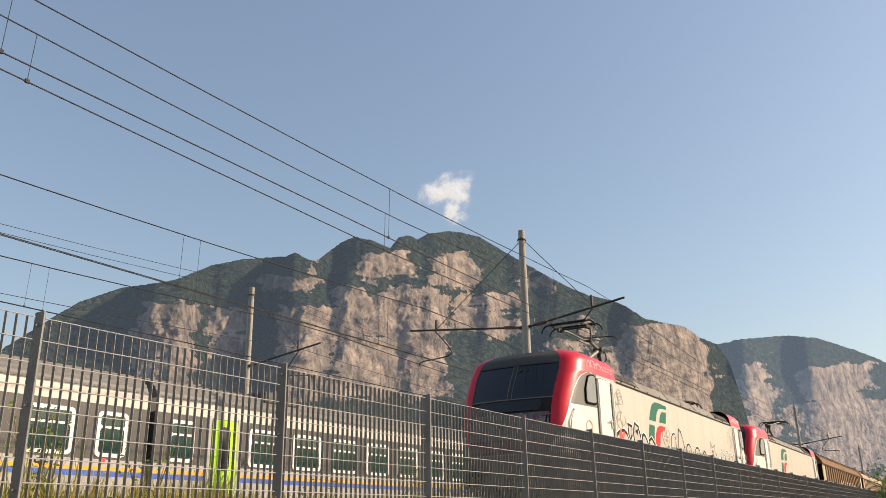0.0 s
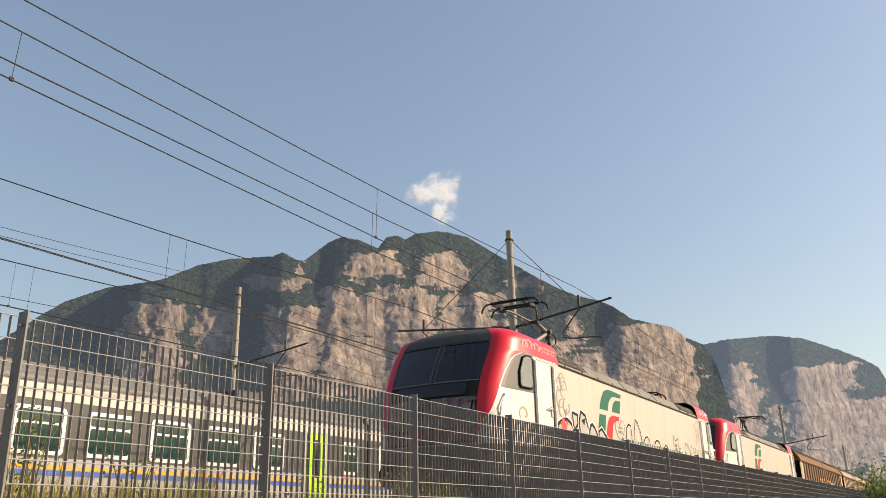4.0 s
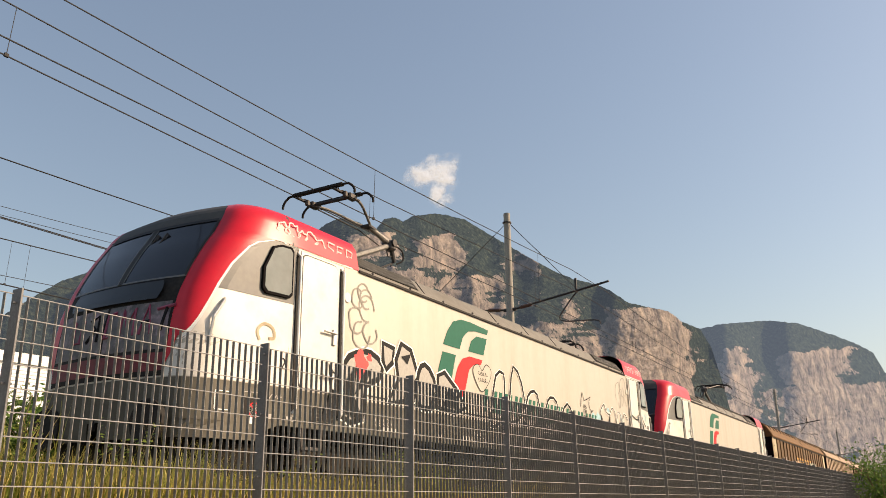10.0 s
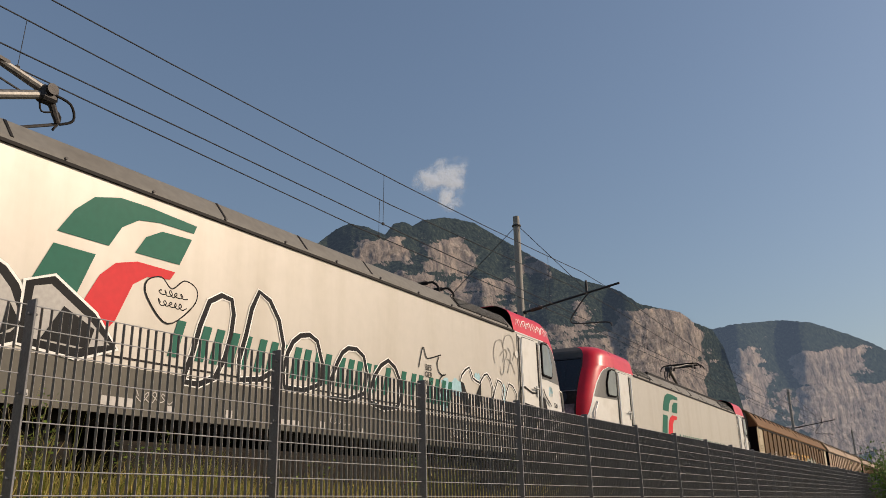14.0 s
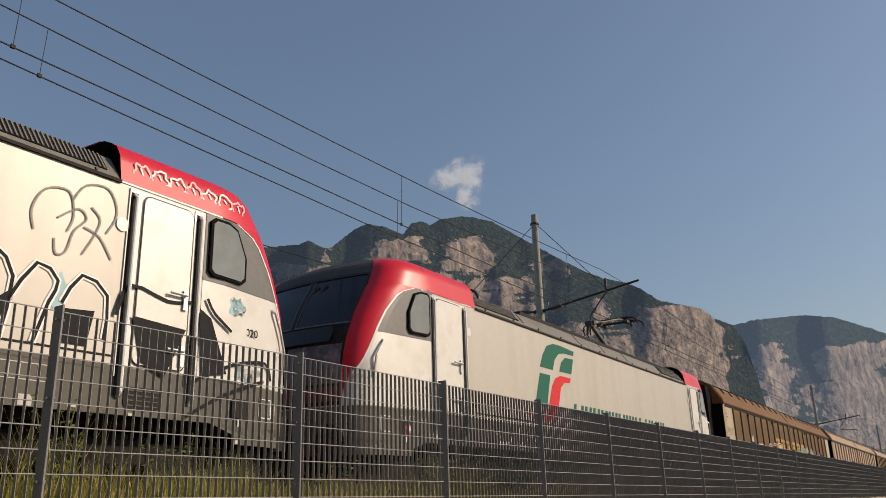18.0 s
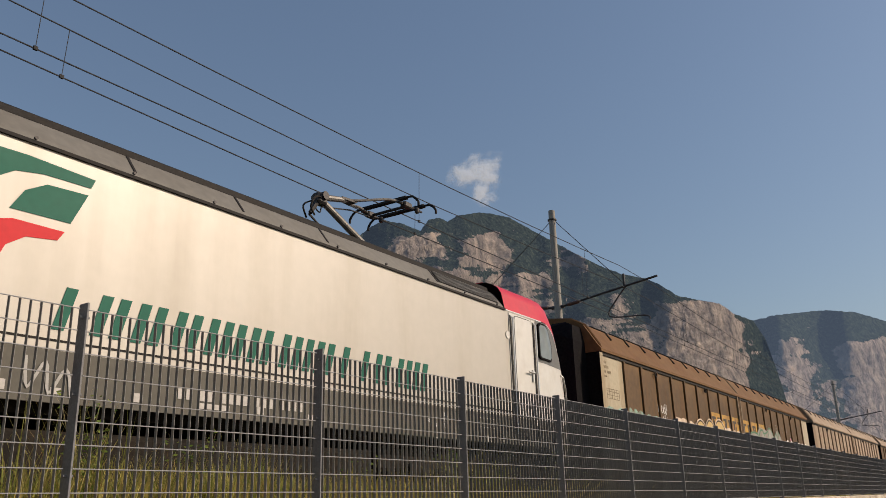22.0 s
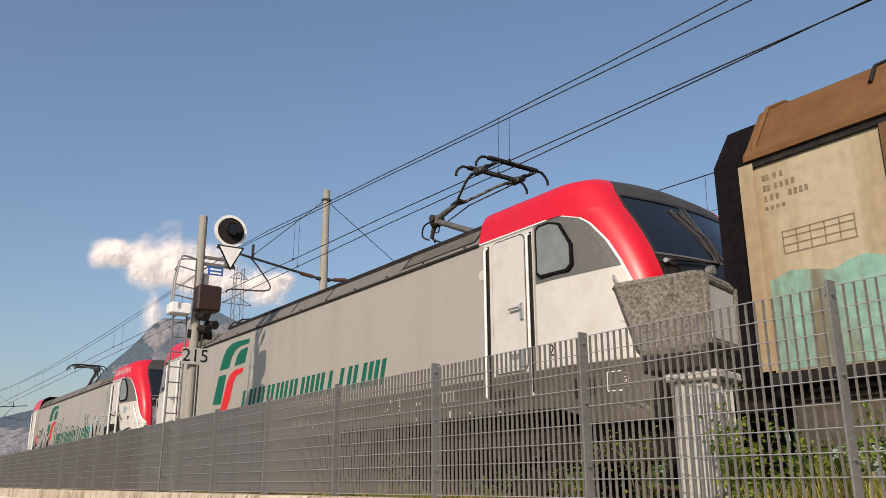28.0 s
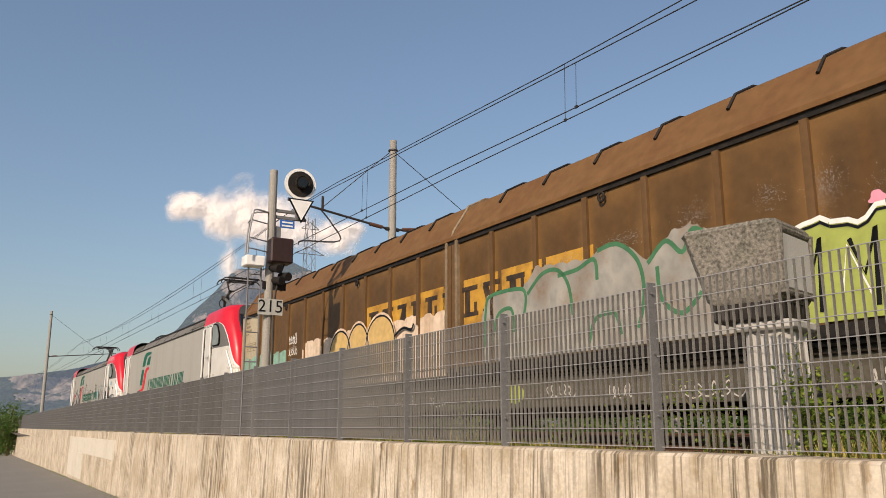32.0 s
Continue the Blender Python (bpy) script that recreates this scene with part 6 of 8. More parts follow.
wagon_1, wagon_1_wheels = wagon("rusty brown sliding-wall covered wagon with faded band and graffiti", M_RUST_PANEL, M_RUST, M_RUST_ROOF, True, True)
wagon_2, wagon_2_wheels = wagon("pale weathered sliding-wall covered wagon with rusty roof", M_PALE_PANEL, M_PALE_ROOF, M_PALE_ROOF, False, False)
wagon_3, wagon_3_wheels = wagon("rusty brown sliding-wall covered wagon at the tail", M_RUST_PANEL, M_RUST, M_PALE_ROOF, False, False)
wagon_4, wagon_4_wheels = wagon("buff covered wagon far down the train", M_PALE_PANEL, M_RUST, M_PALE_ROOF, False, False)


# ---- passing regional train ----
def coach(label, length, wide, narrow, doors):
    """wide, narrow: where windows begin; doors: middle and half width of each leaf group."""
    C = thing("passenger_coach", label, "coach", None, "coaches of the passing train")
    w = 1.41
    part("lower_side", Mesh().box(0.1, length - 0.1, -w, w, 0.95, 1.86), M_COACHGREY, C)
    part("window_band", Mesh().box(0.1, length - 0.1, -w + 0.004, w - 0.004, 1.86, 3.24), M_COACHDARK, C, "charcoal window band")
    part("cantrail", Mesh().box(0.1, length - 0.1, -w, w, 3.24, 3.62), M_COACHWHITE, C, "off-white band below the roof")
    rp = [(-w, 3.62), (-w + 0.05, 3.80), (-1.12, 4.08), (-0.55, 4.24), (0, 4.28), (0.55, 4.24), (1.12, 4.08), (w - 0.05, 3.80), (w, 3.62)]
    part("roof", Mesh().prism(rp, 'x', 0.1, length - 0.1), M_COACHROOF, C, "ribbed grey roof")
    for k in range(9):
        t = k / 8
        y = -w + 0.02 + 0.95 * t
        z = float(np.interp(y, [p[0] for p in rp[:5]], [p[1] for p in rp[:5]]))
        part("roof_rib", Mesh().box(0.1, length - 0.1, y - 0.025, y + 0.025, z - 0.03, z + 0.03), M_COACHROOF, C)
    for x in (length * 0.2, length * 0.8):
        part("roof_vent", Mesh().slab(x - 0.8, x + 0.8, -1.25, -0.4, 3.98, 4.34, 0.03), M_COACHDARK, C, "dark louvred roof unit")
    for s in (-1, 1):
        part("orange_stripe", Mesh().box(0.1, length - 0.1, min(s * w, s * (w + 0.004)), max(s * w, s * (w + 0.004)), 1.60, 1.68), M_STRIPEYEL, C)
        part("blue_stripe", Mesh().box(0.1, length - 0.1, min(s * w, s * (w + 0.004)), max(s * w, s * (w + 0.004)), 1.44, 1.575), M_STRIPEBLUE, C)
        for x, wd in [(x, 1.43) for x in wide] + [(x, 0.93) for x in narrow]:
            fr = part("window_frame", flat(rounded(x, x + wd, 1.92, 3.07, 0.13), s * (w + 0.001), 0.018, s), M_FRAMEWHITE, C, "white window frame")
            part("pane", flat(rounded(x + 0.10, x + wd - 0.10, 2.02, 2.64, 0.07), s * (w + 0.008), 0.016, s), M_WINGREEN, fr)
            part("top_light", flat(rounded(x + 0.10, x + wd - 0.10, 2.70, 2.97, 0.06), s * (w + 0.008), 0.016, s), M_WINGREEN, fr)
        for d, h in doors:
            dr = part("door", flat(rounded(d - h, d + h, 0.98, 3.22, 0.05), s * (w + 0.002), 0.03, s), M_DOORGREEN, C, "acid green sliding door")
            for e in ((-0.36, 0.36) if h > 0.6 else (0.0,)):
                part("door_glass", flat(rounded(d + e - 0.21, d + e + 0.21, 1.75, 3.02, 0.16), s * (w + 0.012), 0.028, s), M_WINDARK, dr)
            for e in (-h - 0.13, h + 0.03):
                part("door_post", flat(rounded(d + e, d + e + 0.10, 0.98, 3.3, 0.01), s * (w + 0.001), 0.012, s), M_COACHGREY, C)
            if h > 0.6:
                part("door_gap", Mesh().box(d - 0.012, d + 0.012, min(s * (w + 0.01), s * (w + 0.036)), max(s * (w + 0.01), s * (w + 0.036)), 1.0, 3.2), M_STEELDARK, dr)
        part("red_label", flat(rounded(length - 1.4, length - 1.25, 1.76, 1.90, 0.01), s * (w + 0.005), 0.006, s), M_SPRAYRED, C)
    part("floor_pan", Mesh().box(0.15, length - 0.15, -1.25, 1.25, 0.62, 0.95), M_UNDER, C)
    for x in (3.4, length - 3.4):
        bogie(C, x, 2.5, 0.45)
    for x in (0.0, length - 0.1):
        part("gangway", Mesh().box(x, x + 0.1, -0.8, 0.8, 1.1, 3.5), M_RUBBER, C)
    return C


COACH_LABEL = "grey regional coach with charcoal window band and green doors"
ROW = [3.73 + 2.03 * k for k in range(10)]
coaches = [(16.3, coach(COACH_LABEL, 29.9, [3.44 + 2.035 * k for k in range(11)], [0.4, 28.4], ((2.4, 0.5), (26.9, 0.5)))),
           (46.3, coach(COACH_LABEL, 26.55, [2.4, 4.3, 6.2, 9.9, 11.8, 13.7, 19.28, 21.15, 23.04], [0.7, 15.6, 24.96], ((8.4, 0.75), (17.9, 0.75)))),
           (72.95, coach(COACH_LABEL, 26.5, [2.02, 3.98, 8.87, 10.74, 12.64, 14.57, 16.4, 20.71, 22.80], [0.76, 24.89], ((7.5, 0.76), (19.35, 0.76)))),
           (99.55, coach(COACH_LABEL, 26.5, ROW, [0.6, 25.0], ((2.7, 0.5), (24.4, 0.5)))),
           (126.15, coach(COACH_LABEL, 26.5, ROW, [0.6, 25.0], ((2.7, 0.5), (24.4, 0.5)))),
           (152.75, coach(COACH_LABEL, 26.5, ROW, [0.6, 25.0], ((2.7, 0.5), (24.4, 0.5))))]


def tail_locomotive():
    """Blue-roofed white electric locomotive with one slanted cab."""
    T = thing("regional_locomotive", "white electric locomotive with blue roof and orange stripe at the tail", "locomotive")
    Lg, w = 16.6, 1.43
    side = [(0.0, 1.0), (0.0, 1.35), (0.35, 2.1), (1.35, 3.3), (1.6, 3.45), (Lg, 3.45), (Lg, 1.0)]
    me = Mesh().prism(side, 'y', -w, w)
    part("body", me, M_COACHGREY, T, "white ribbed body side")
    part("roof", Mesh().prism([(-w, 3.40), (-w + 0.03, 3.50), (-1.1, 3.82), (1.1, 3.82), (w - 0.03, 3.50), (w, 3.40)], 'x', 1.55, Lg), M_ROOFBLUE, T, "blue roof")
    part("nose", Mesh().prism([(-0.06, 1.0), (-0.06, 1.4), (0.28, 2.1), (1.30, 3.36), (1.6, 3.52), (1.8, 3.6), (1.8, 3.4), (1.42, 3.2), (0.5, 2.1), (0.12, 1.4), (0.12, 1.0)], 'y', -w - 0.01, w + 0.01), M_ROOFBLUE, T, "blue nose and corner pillars")
    part("windscreen", Mesh().add([(-0.02 + 0.27, -1.2, 2.14), (-0.02 + 0.27, 1.2, 2.14), (1.24, 1.1, 3.32), (1.24, -1.1, 3.32)], [(0, 1, 2, 3)]), M_GLASS_DARK, T)
    for s in (-1, 1):
        part("cab_window", flat([(0.75, 2.25), (2.3, 2.45), (2.3, 3.25), (1.45, 3.25)], s * (w + 0.002), 0.012, s), M_GLASS_DARK, T)
        for k in range(14):
            z = 1.55 + 0.135 * k
            part("side_rib", Mesh().box(5.0, Lg - 3.4, min(s * w, s * (w + 0.03)), max(s * w, s * (w + 0.03)), z, z + 0.07), M_COACHGREY, T)
        part("orange_stripe", flat([(0.0, 1.95), (0.5, 1.85), (1.6, 1.42), (3.0, 1.37), (Lg, 1.36), (Lg, 1.28), (3, 1.28), (1.4, 1.30), (0.0, 1.62)], s * (w + 0.001), 0.004, s), M_STRIPEYEL, T)
        part("blue_stripe", flat([(0.0, 1.60), (1.4, 1.28), (Lg, 1.26), (Lg, 1.10), (0.0, 1.10)], s * (w + 0.001), 0.004, s), M_STRIPEBLUE, T)
        part("cab_door", flat(rounded(3.0, 3.75, 1.2, 3.3, 0.06), s * (w + 0.001), 0.014, s), M_COACHGREY, T)
        part("side_window", flat(rounded(Lg - 2.5, Lg - 1.9, 2.3, 3.2, 0.1), s * (w + 0.001), 0.014, s), M_GLASS_DARK, T)
        part("number_plate", flat(rounded(4.1, 4.7, 2.95, 3.05, 0.01), s * (w + 0.001), 0.012, s), M_SPRAYRED, T)
        part("data_plate", flat(rounded(4.1, 4.7, 2.70, 2.86, 0.01), s * (w + 0.001), 0.012, s), M_BLACK, T)
        part("side_grille", flat(rounded(Lg - 5.0, Lg - 4.2, 2.7, 3.05, 0.03), s * (w + 0.001), 0.014, s), M_BLACK, T)
    pantograph(T, lambda s: s + 0.5, 4.02, True)
    for x, wd in ((8.0, 1.6), (10.5, 1.8), (12.6, 1.2)):
        part("roof_equipment", Mesh().slab(x - wd / 2, x + wd / 2, -0.8, 0.8, 3.82, 4.12, 0.05), M_TEAL, T, "teal roof resistor box")
    for x in (6.9, 9.3, 11.7):
        part("red_insulator", Mesh().rod((x, -0.6, 3.82), (x, -0.6, 4.2), 0.07, n=8), M_SPRAYRED, T)
    part("floor_pan", Mesh().box(0.2, Lg, -1.25, 1.25, 0.6, 1.0), M_UNDER, T)
    bogie(T, 3.6, 2.65, 0.55)
    bogie(T, Lg - 3.6, 2.65, 0.55)
    buffers(T, 0.0, 1.0)
    return T


tail_loco = tail_locomotive()




# ---- graffiti and marks on the freight train ----
GY = -HW - 0.006


def scribble(parent, x0, x1, z0, z1, seed, material, width=0.03, loops=7, name="scribble", y=GY, label=""):
    """A looping hand-sprayed line."""
    rnd = random.Random(seed)
    pts = []
    for k in range(loops * 4 + 1):
        t = k / (loops * 4)
        a = k * math.pi / 2 + rnd.uniform(-0.4, 0.4)
        pts.append((x0 + (x1 - x0) * t + 0.5 * (x1 - x0) / loops * math.cos(a) * rnd.uniform(0.6, 1.2), (z0 + z1) / 2 + (z1 - z0) / 2 * math.sin(a) * rnd.uniform(0.55, 1.0)))
    return part(name, stroke(smooth_path(pts, 6), width, y), material, parent, label, mend=False)


def petals(parent, cx, cz, r, seed, material, width=0.045, y=GY):
    rnd = random.Random(seed)
    for k in range(7):
        a = k * 0.9 + rnd.uniform(-0.2, 0.2)
        d = r * (0.35 + 0.09 * k)
        c = (cx + d * math.cos(a) * 0.55, cz + d * math.sin(a))
        rr = r * rnd.uniform(0.28, 0.42)
        part("grey_loop", stroke(smooth_path([(c[0] + rr * math.cos(b + 0.3 * k) * rnd.uniform(0.85, 1.1), c[1] + rr * math.sin(b + 0.3 * k)) for b in [0.7 * q for q in range(8)]], 5), width, y - 0.0006 * k), material, parent, mend=False)


# front cab and roof edge of the first locomotive
ROOF_Y = -HW + 0.02
for k, (cx, cz, rx, rz) in enumerate(((1.34, 3.70, 0.10, 0.085), (1.52, 3.72, 0.12, 0.10), (1.72, 3.68, 0.09, 0.08), (1.90, 3.70, 0.12, 0.10), (2.10, 3.67, 0.10, 0.075))):
    part("roof_edge_tag", stroke(smooth_path(blob(cx, cz, rx, rz, 60 + k), 2, True), 0.022, ROOF_Y, closed=True), M_ROOFTAG, loco_1, mend=False)
for o in ([(2.42, 3.76), (2.28, 3.77), (2.27, 3.70), (2.40, 3.67), (2.38, 3.58), (2.25, 3.59)], [(2.62, 3.76), (2.48, 3.76), (2.48, 3.59), (2.62, 3.59)], [(2.49, 3.68), (2.59, 3.68)], [(2.70, 3.58), (2.70, 3.77), (2.84, 3.75), (2.83, 3.67), (2.71, 3.67), (2.86, 3.58)]):
    part("roof_edge_tag", stroke(o, 0.022, ROOF_Y), M_ROOFTAG, loco_1, mend=False)
for k in range(7):
    part("roof_edge_tag", stroke(smooth_path(blob(LL - 2.72 + 0.235 * k, 3.69 + 0.01 * (k % 2), 0.105, 0.088, 80 + k), 2, True), 0.024, ROOF_Y, closed=True), M_SPRAYWHITE if k % 3 else M_ROOFTAG, loco_1, mend=False)
    part("roof_edge_tag", stroke([(LL - 2.74 + 0.235 * k, 3.74), (LL - 2.70 + 0.235 * k, 3.66 + 0.02 * (k % 3))], 0.022, ROOF_Y - 0.001), M_SPRAYWHITE, loco_1, mend=False)
petals(loco_1, 3.12, 2.92, 0.50, 2, M_GREYLINE, 0.028)
part("red_dots", flat(blob(3.06, 2.10, 0.16, 0.20, 4), GY, 0.002), M_SPRAYRED, loco_1)
part("red_dots", flat(blob(3.28, 2.22, 0.06, 0.06, 5), GY, 0.002), M_SPRAYRED, loco_1)
part("dark_star", flat([(2.15, 1.2), (2.35, 1.55), (2.3, 2.0), (2.62, 1.72), (2.95, 2.05), (2.9, 1.6), (3.15, 1.25), (2.7, 1.35)], GY - 0.02, 0.002), M_INK, loco_1)


def letter(parent, o, k, fill, y=GY, edge=0.09, halo=0.03, curve=2, label="black-outlined graffiti letter"):
    """One sprayed letter: pale halo, fill and a fat black edge."""
    p = smooth_path(o, curve, True)
    q = y - 0.0016 * k
    part("graffiti_halo", stroke(p, edge + 2 * halo, q, closed=True), M_SPRAYWHITE, parent, mend=False)
    if fill is not None:
        part("graffiti_fill", flat(p, q - 0.0004, 0.0004), fill, parent)
    part("graffiti_edge", stroke(p, edge, q - 0.0010, closed=True), M_INK, parent, label, mend=False)


for k, o in enumerate((
        [(2.62, 1.30), (2.66, 2.02), (2.96, 2.24), (3.32, 2.30), (3.62, 2.14), (3.52, 1.92), (3.20, 1.78), (3.12, 1.30)],
        [(3.62, 2.50), (3.92, 2.46), (3.90, 2.24), (3.72, 2.10), (3.63, 2.22)],
        [(3.78, 1.60), (4.05, 1.98), (3.98, 2.28), (4.13, 2.57), (4.41, 2.50), (4.60, 2.15), (4.54, 1.72), (4.23, 1.66)],
        [(4.60, 1.66), (4.63, 2.16), (4.83, 2.33), (5.10, 2.14), (5.22, 1.78), (5.00, 1.62)],
        [(5.22, 1.66), (5.24, 2.20), (5.46, 2.28), (5.92, 2.00), (6.18, 1.74), (5.80, 1.62)])):
    letter(loco_1, o, k, M_SILVER, curve=1 if k in (1, 2, 4) else 2)
for o in ([(4.18, 1.72), (4.42, 1.95), (4.58, 2.1), (4.54, 1.74)], [(4.12, 2.36), (4.40, 2.44), (4.30, 2.26)], [(5.02, 1.68), (5.06, 2.0), (5.2, 1.8)], [(2.9, 1.6), (3.15, 1.98), (3.34, 2.06), (3.2, 1.84)],
          [(5.4, 1.7), (5.6, 2.05), (5.95, 1.88), (5.9, 1.68)]):
    part("graffiti_shade", flat(o, GY - 0.0108, 0.0005), M_INK, loco_1)
heart = [(6.85, 2.50), (6.70, 2.60), (6.52, 2.52), (6.54, 2.34), (6.83, 2.10), (7.16, 2.36), (7.20, 2.56), (7.02, 2.63)]
part("heart_tag", flat(smooth_path(heart, 5, True), GY - 0.001, 0.001), M_WHITE, loco_1, "cream heart outlined in black")
part("heart_edge", stroke(smooth_path(heart, 5, True), 0.016, GY - 0.003, closed=True), M_INK, loco_1, mend=False)
for k, z in enumerate((2.40, 2.28)):
    scribble(loco_1, 6.68, 7.04, z, z + 0.08, 70 + k, M_INK, 0.012, 5, "heart_scrawl", GY - 0.0035)
for k, o in enumerate((
        [(7.12, 1.50), (7.20, 1.82), (7.40, 2.47), (7.74, 2.56), (7.76, 2.14), (7.55, 1.60)],
        [(7.92, 1.62), (8.00, 2.18), (8.19, 2.76), (8.56, 2.46), (8.62, 1.86)],
        [(8.70, 1.62), (8.74, 2.07), (8.97, 2.33), (9.31, 2.31), (9.40, 1.74)],
        [(9.58, 1.58), (9.74, 2.08), (9.98, 2.32), (10.34, 2.25), (10.36, 1.72)],
        [(10.5, 1.6), (10.6, 2.0), (10.95, 2.28), (11.25, 2.02), (11.2, 1.6)])):
    letter(loco_1, o, k, None if k < 5 else M_INKGREY, edge=0.065, halo=0.016, curve=2)
def sprayed(parent, o, width, material=None, y=GY - 0.004, halo=0.0, name="sprayed_line", label="", curve=4):
    p = smooth_path(o, curve)
    if halo:
        part("graffiti_halo", stroke(p, width + 2 * halo, y + 0.001), M_SPRAYWHITE, parent, mend=False)
    part(name, stroke(p, width, y), material or M_INK, parent, label, mend=False)


for o in ([(11.79, 2.29), (11.92, 2.64), (12.01, 2.50), (12.10, 2.48), (12.47, 2.59)], [(12.41, 2.55), (12.35, 2.43), (12.40, 2.30), (12.51, 2.25), (12.62, 2.28)], [(12.56, 2.27), (12.43, 2.18), (12.40, 2.05), (12.48, 1.92)]):
    sprayed(loco_1, o, 0.022)
for text, z in (("BES", 2.32), ("GER", 2.20), ("BUG", 2.06), ("N", 1.92)):
    digit(text, 0.125, pose(12.08 if text != "N" else 11.98, GY - 0.004, z, 90, 0, 0), M_INK, loco_1, "small_scrawl", 0.002)
for o in ([(13.11, 2.22), (13.15, 2.34), (13.42, 2.51), (13.54, 2.33), (13.80, 2.27)], [(13.80, 2.27), (13.88, 2.37), (14.08, 2.47), (14.28, 2.23), (14.22, 1.66)],
          [(14.26, 2.01), (14.49, 2.41), (14.71, 2.28), (14.64, 2.06), (14.53, 1.66)], [(14.77, 2.08), (14.95, 2.39), (15.24, 2.24), (15.24, 1.80)]):
    sprayed(loco_1, o, 0.035, halo=0.02, curve=2)
for o in ([(15.34, 2.06), (15.48, 2.40), (15.95, 2.32), (16.27, 2.37)], [(16.48, 2.46), (16.60, 2.30), (16.87, 2.14)], [(16.38, 1.52), (16.92, 1.76), (17.50, 1.86), (17.62, 1.66)], [(16.30, 1.13), (16.82, 1.41), (17.49, 1.64)]):
    sprayed(loco_1, o, 0.04, y=GY - 0.026, curve=3)
for o, y in (([(13.11, 2.22), (13.21, 2.20), (13.43, 1.84), (13.44, 1.70), (13.2, 1.72)], GY - 0.003), ([(13.83, 2.29), (13.83, 2.1), (13.73, 1.7), (13.65, 2.05)], GY - 0.003), ([(14.19, 1.70), (14.27, 2.1), (14.14, 1.99)], GY - 0.003),
             ([(14.78, 2.03), (15.12, 2.06), (15.06, 1.70), (14.82, 1.70)], GY - 0.003), ([(16.38, 2.33), (16.55, 2.24), (16.82, 1.64), (16.47, 1.58)], GY - 0.024), ([(15.53, 2.09), (16.21, 2.05), (15.97, 1.51), (15.65, 1.63)], GY - 0.024)):
    part("black_wedge", flat(o, y, 0.0008), M_INK, loco_1, "black letter shadow")
for o in ([(14.41, 2.72), (14.37, 2.92), (14.48, 3.15), (14.72, 3.20), (14.79, 2.96), (14.74, 2.79)], [(14.76, 3.11), (14.89, 3.32), (15.14, 3.36), (15.26, 3.13), (15.16, 2.88)],
          [(14.63, 2.90), (14.83, 3.05), (14.93, 2.97), (14.81, 2.81), (14.75, 2.59), (14.65, 2.54), (14.62, 2.69)], [(14.91, 2.88), (15.09, 2.82), (15.24, 2.62)], [(14.97, 3.11), (15.08, 3.0), (15.02, 2.8), (14.92, 2.6)]):
    sprayed(loco_1, o, 0.022, M_GREYLINE)
for cx, cz, rx, rz, sd in ((13.71, 2.36, 0.10, 0.09, 1), (12.99, 2.10, 0.24, 0.14, 2), (14.73, 2.18, 0.09, 0.16, 3), (12.62, 2.10, 0.16, 0.12, 4), (12.56, 1.84, 0.14, 0.16, 6), (16.97, 2.46, 0.14, 0.12, 7), (17.2, 1.7, 0.22, 0.12, 8)):
    part("blue_haze", flat(blob(cx, cz, rx, rz, sd), GY + 0.002 - (0.02 if 15.4 < cx < 16.7 else 0), 0.001), M_SPRAYBLUE, loco_1, "pale blue sprayed patch")
scribble(loco_1, 16.9, 17.1, 2.42, 2.54, 8, M_SPRAYBLUE, 0.02, 3, "blue_tag", GY - 0.002)
digit("2020", 0.13, pose(17.22, GY - 0.004, 2.19, 90, 0, 0), M_INK, loco_1, "year_tag")
for k, pts in enumerate((((-0.86, 2.42), (-0.82, 2.12)), ((-0.95, 2.44), (-0.74, 2.40)), ((-0.70, 2.10), (-0.62, 2.46), (-0.54, 2.10)), ((-0.67, 2.26), (-0.57, 2.24)), ((-0.46, 2.10), (-0.44, 2.44), (-0.36, 2.2), (-0.28, 2.44), (-0.25, 2.08)),
                         ((-0.16, 2.42), (-0.04, 2.40), (-0.03, 2.10), (-0.15, 2.12)), ((0.10, 2.08), (0.12, 2.42), (0.26, 2.36), (0.14, 2.24), (0.28, 2.08)), ((0.40, 2.40), (0.42, 2.10), (0.56, 2.10), (0.58, 2.40)))):
    tag = [(lambda p: (p[0], p[1] if q >= 0 else -p[1], p[2]))(nose_pt(abs(q), z, 0.018)) for q, z in pts]
    part("front_tag", Mesh().tube(tag, 0.022, n=5), M_TAGPINK if k % 3 else M_INK, loco_1)

part("tan_ring", stroke(smooth_path([(1.02, 2.12), (0.98, 2.24), (1.08, 2.34), (1.22, 2.30), (1.25, 2.18), (1.16, 2.16)], 5), 0.04, GY - 0.006), M_ENDPLATE, loco_1, "faint tan spray ring", mend=False)
# skirt scratches on the first locomotive
for k in range(4):
    x = 3.4 + 3.1 * k
    scribble(loco_1, x, x + 0.45, 1.22, 1.36, 40 + k, M_INKGREY, 0.010, 4, "skirt_tag", GY)

# ---- marks on the first wagon ----
WY = -WW + 0.0185
WP = -WW - 0.024


def ragged(a, b, z0, zt, seed, bumps=3, wob=0.07):
    """A sprayed field with an uneven, scalloped upper edge."""
    rnd = random.Random(seed)
    n = 8 * bumps
    top = [(b + (a - b) * k / n, zt + wob * abs(math.sin(math.pi * bumps * k / n)) + rnd.uniform(-0.02, 0.02)) for k in range(n + 1)]
    return [(a, z0), (b, z0)] + top


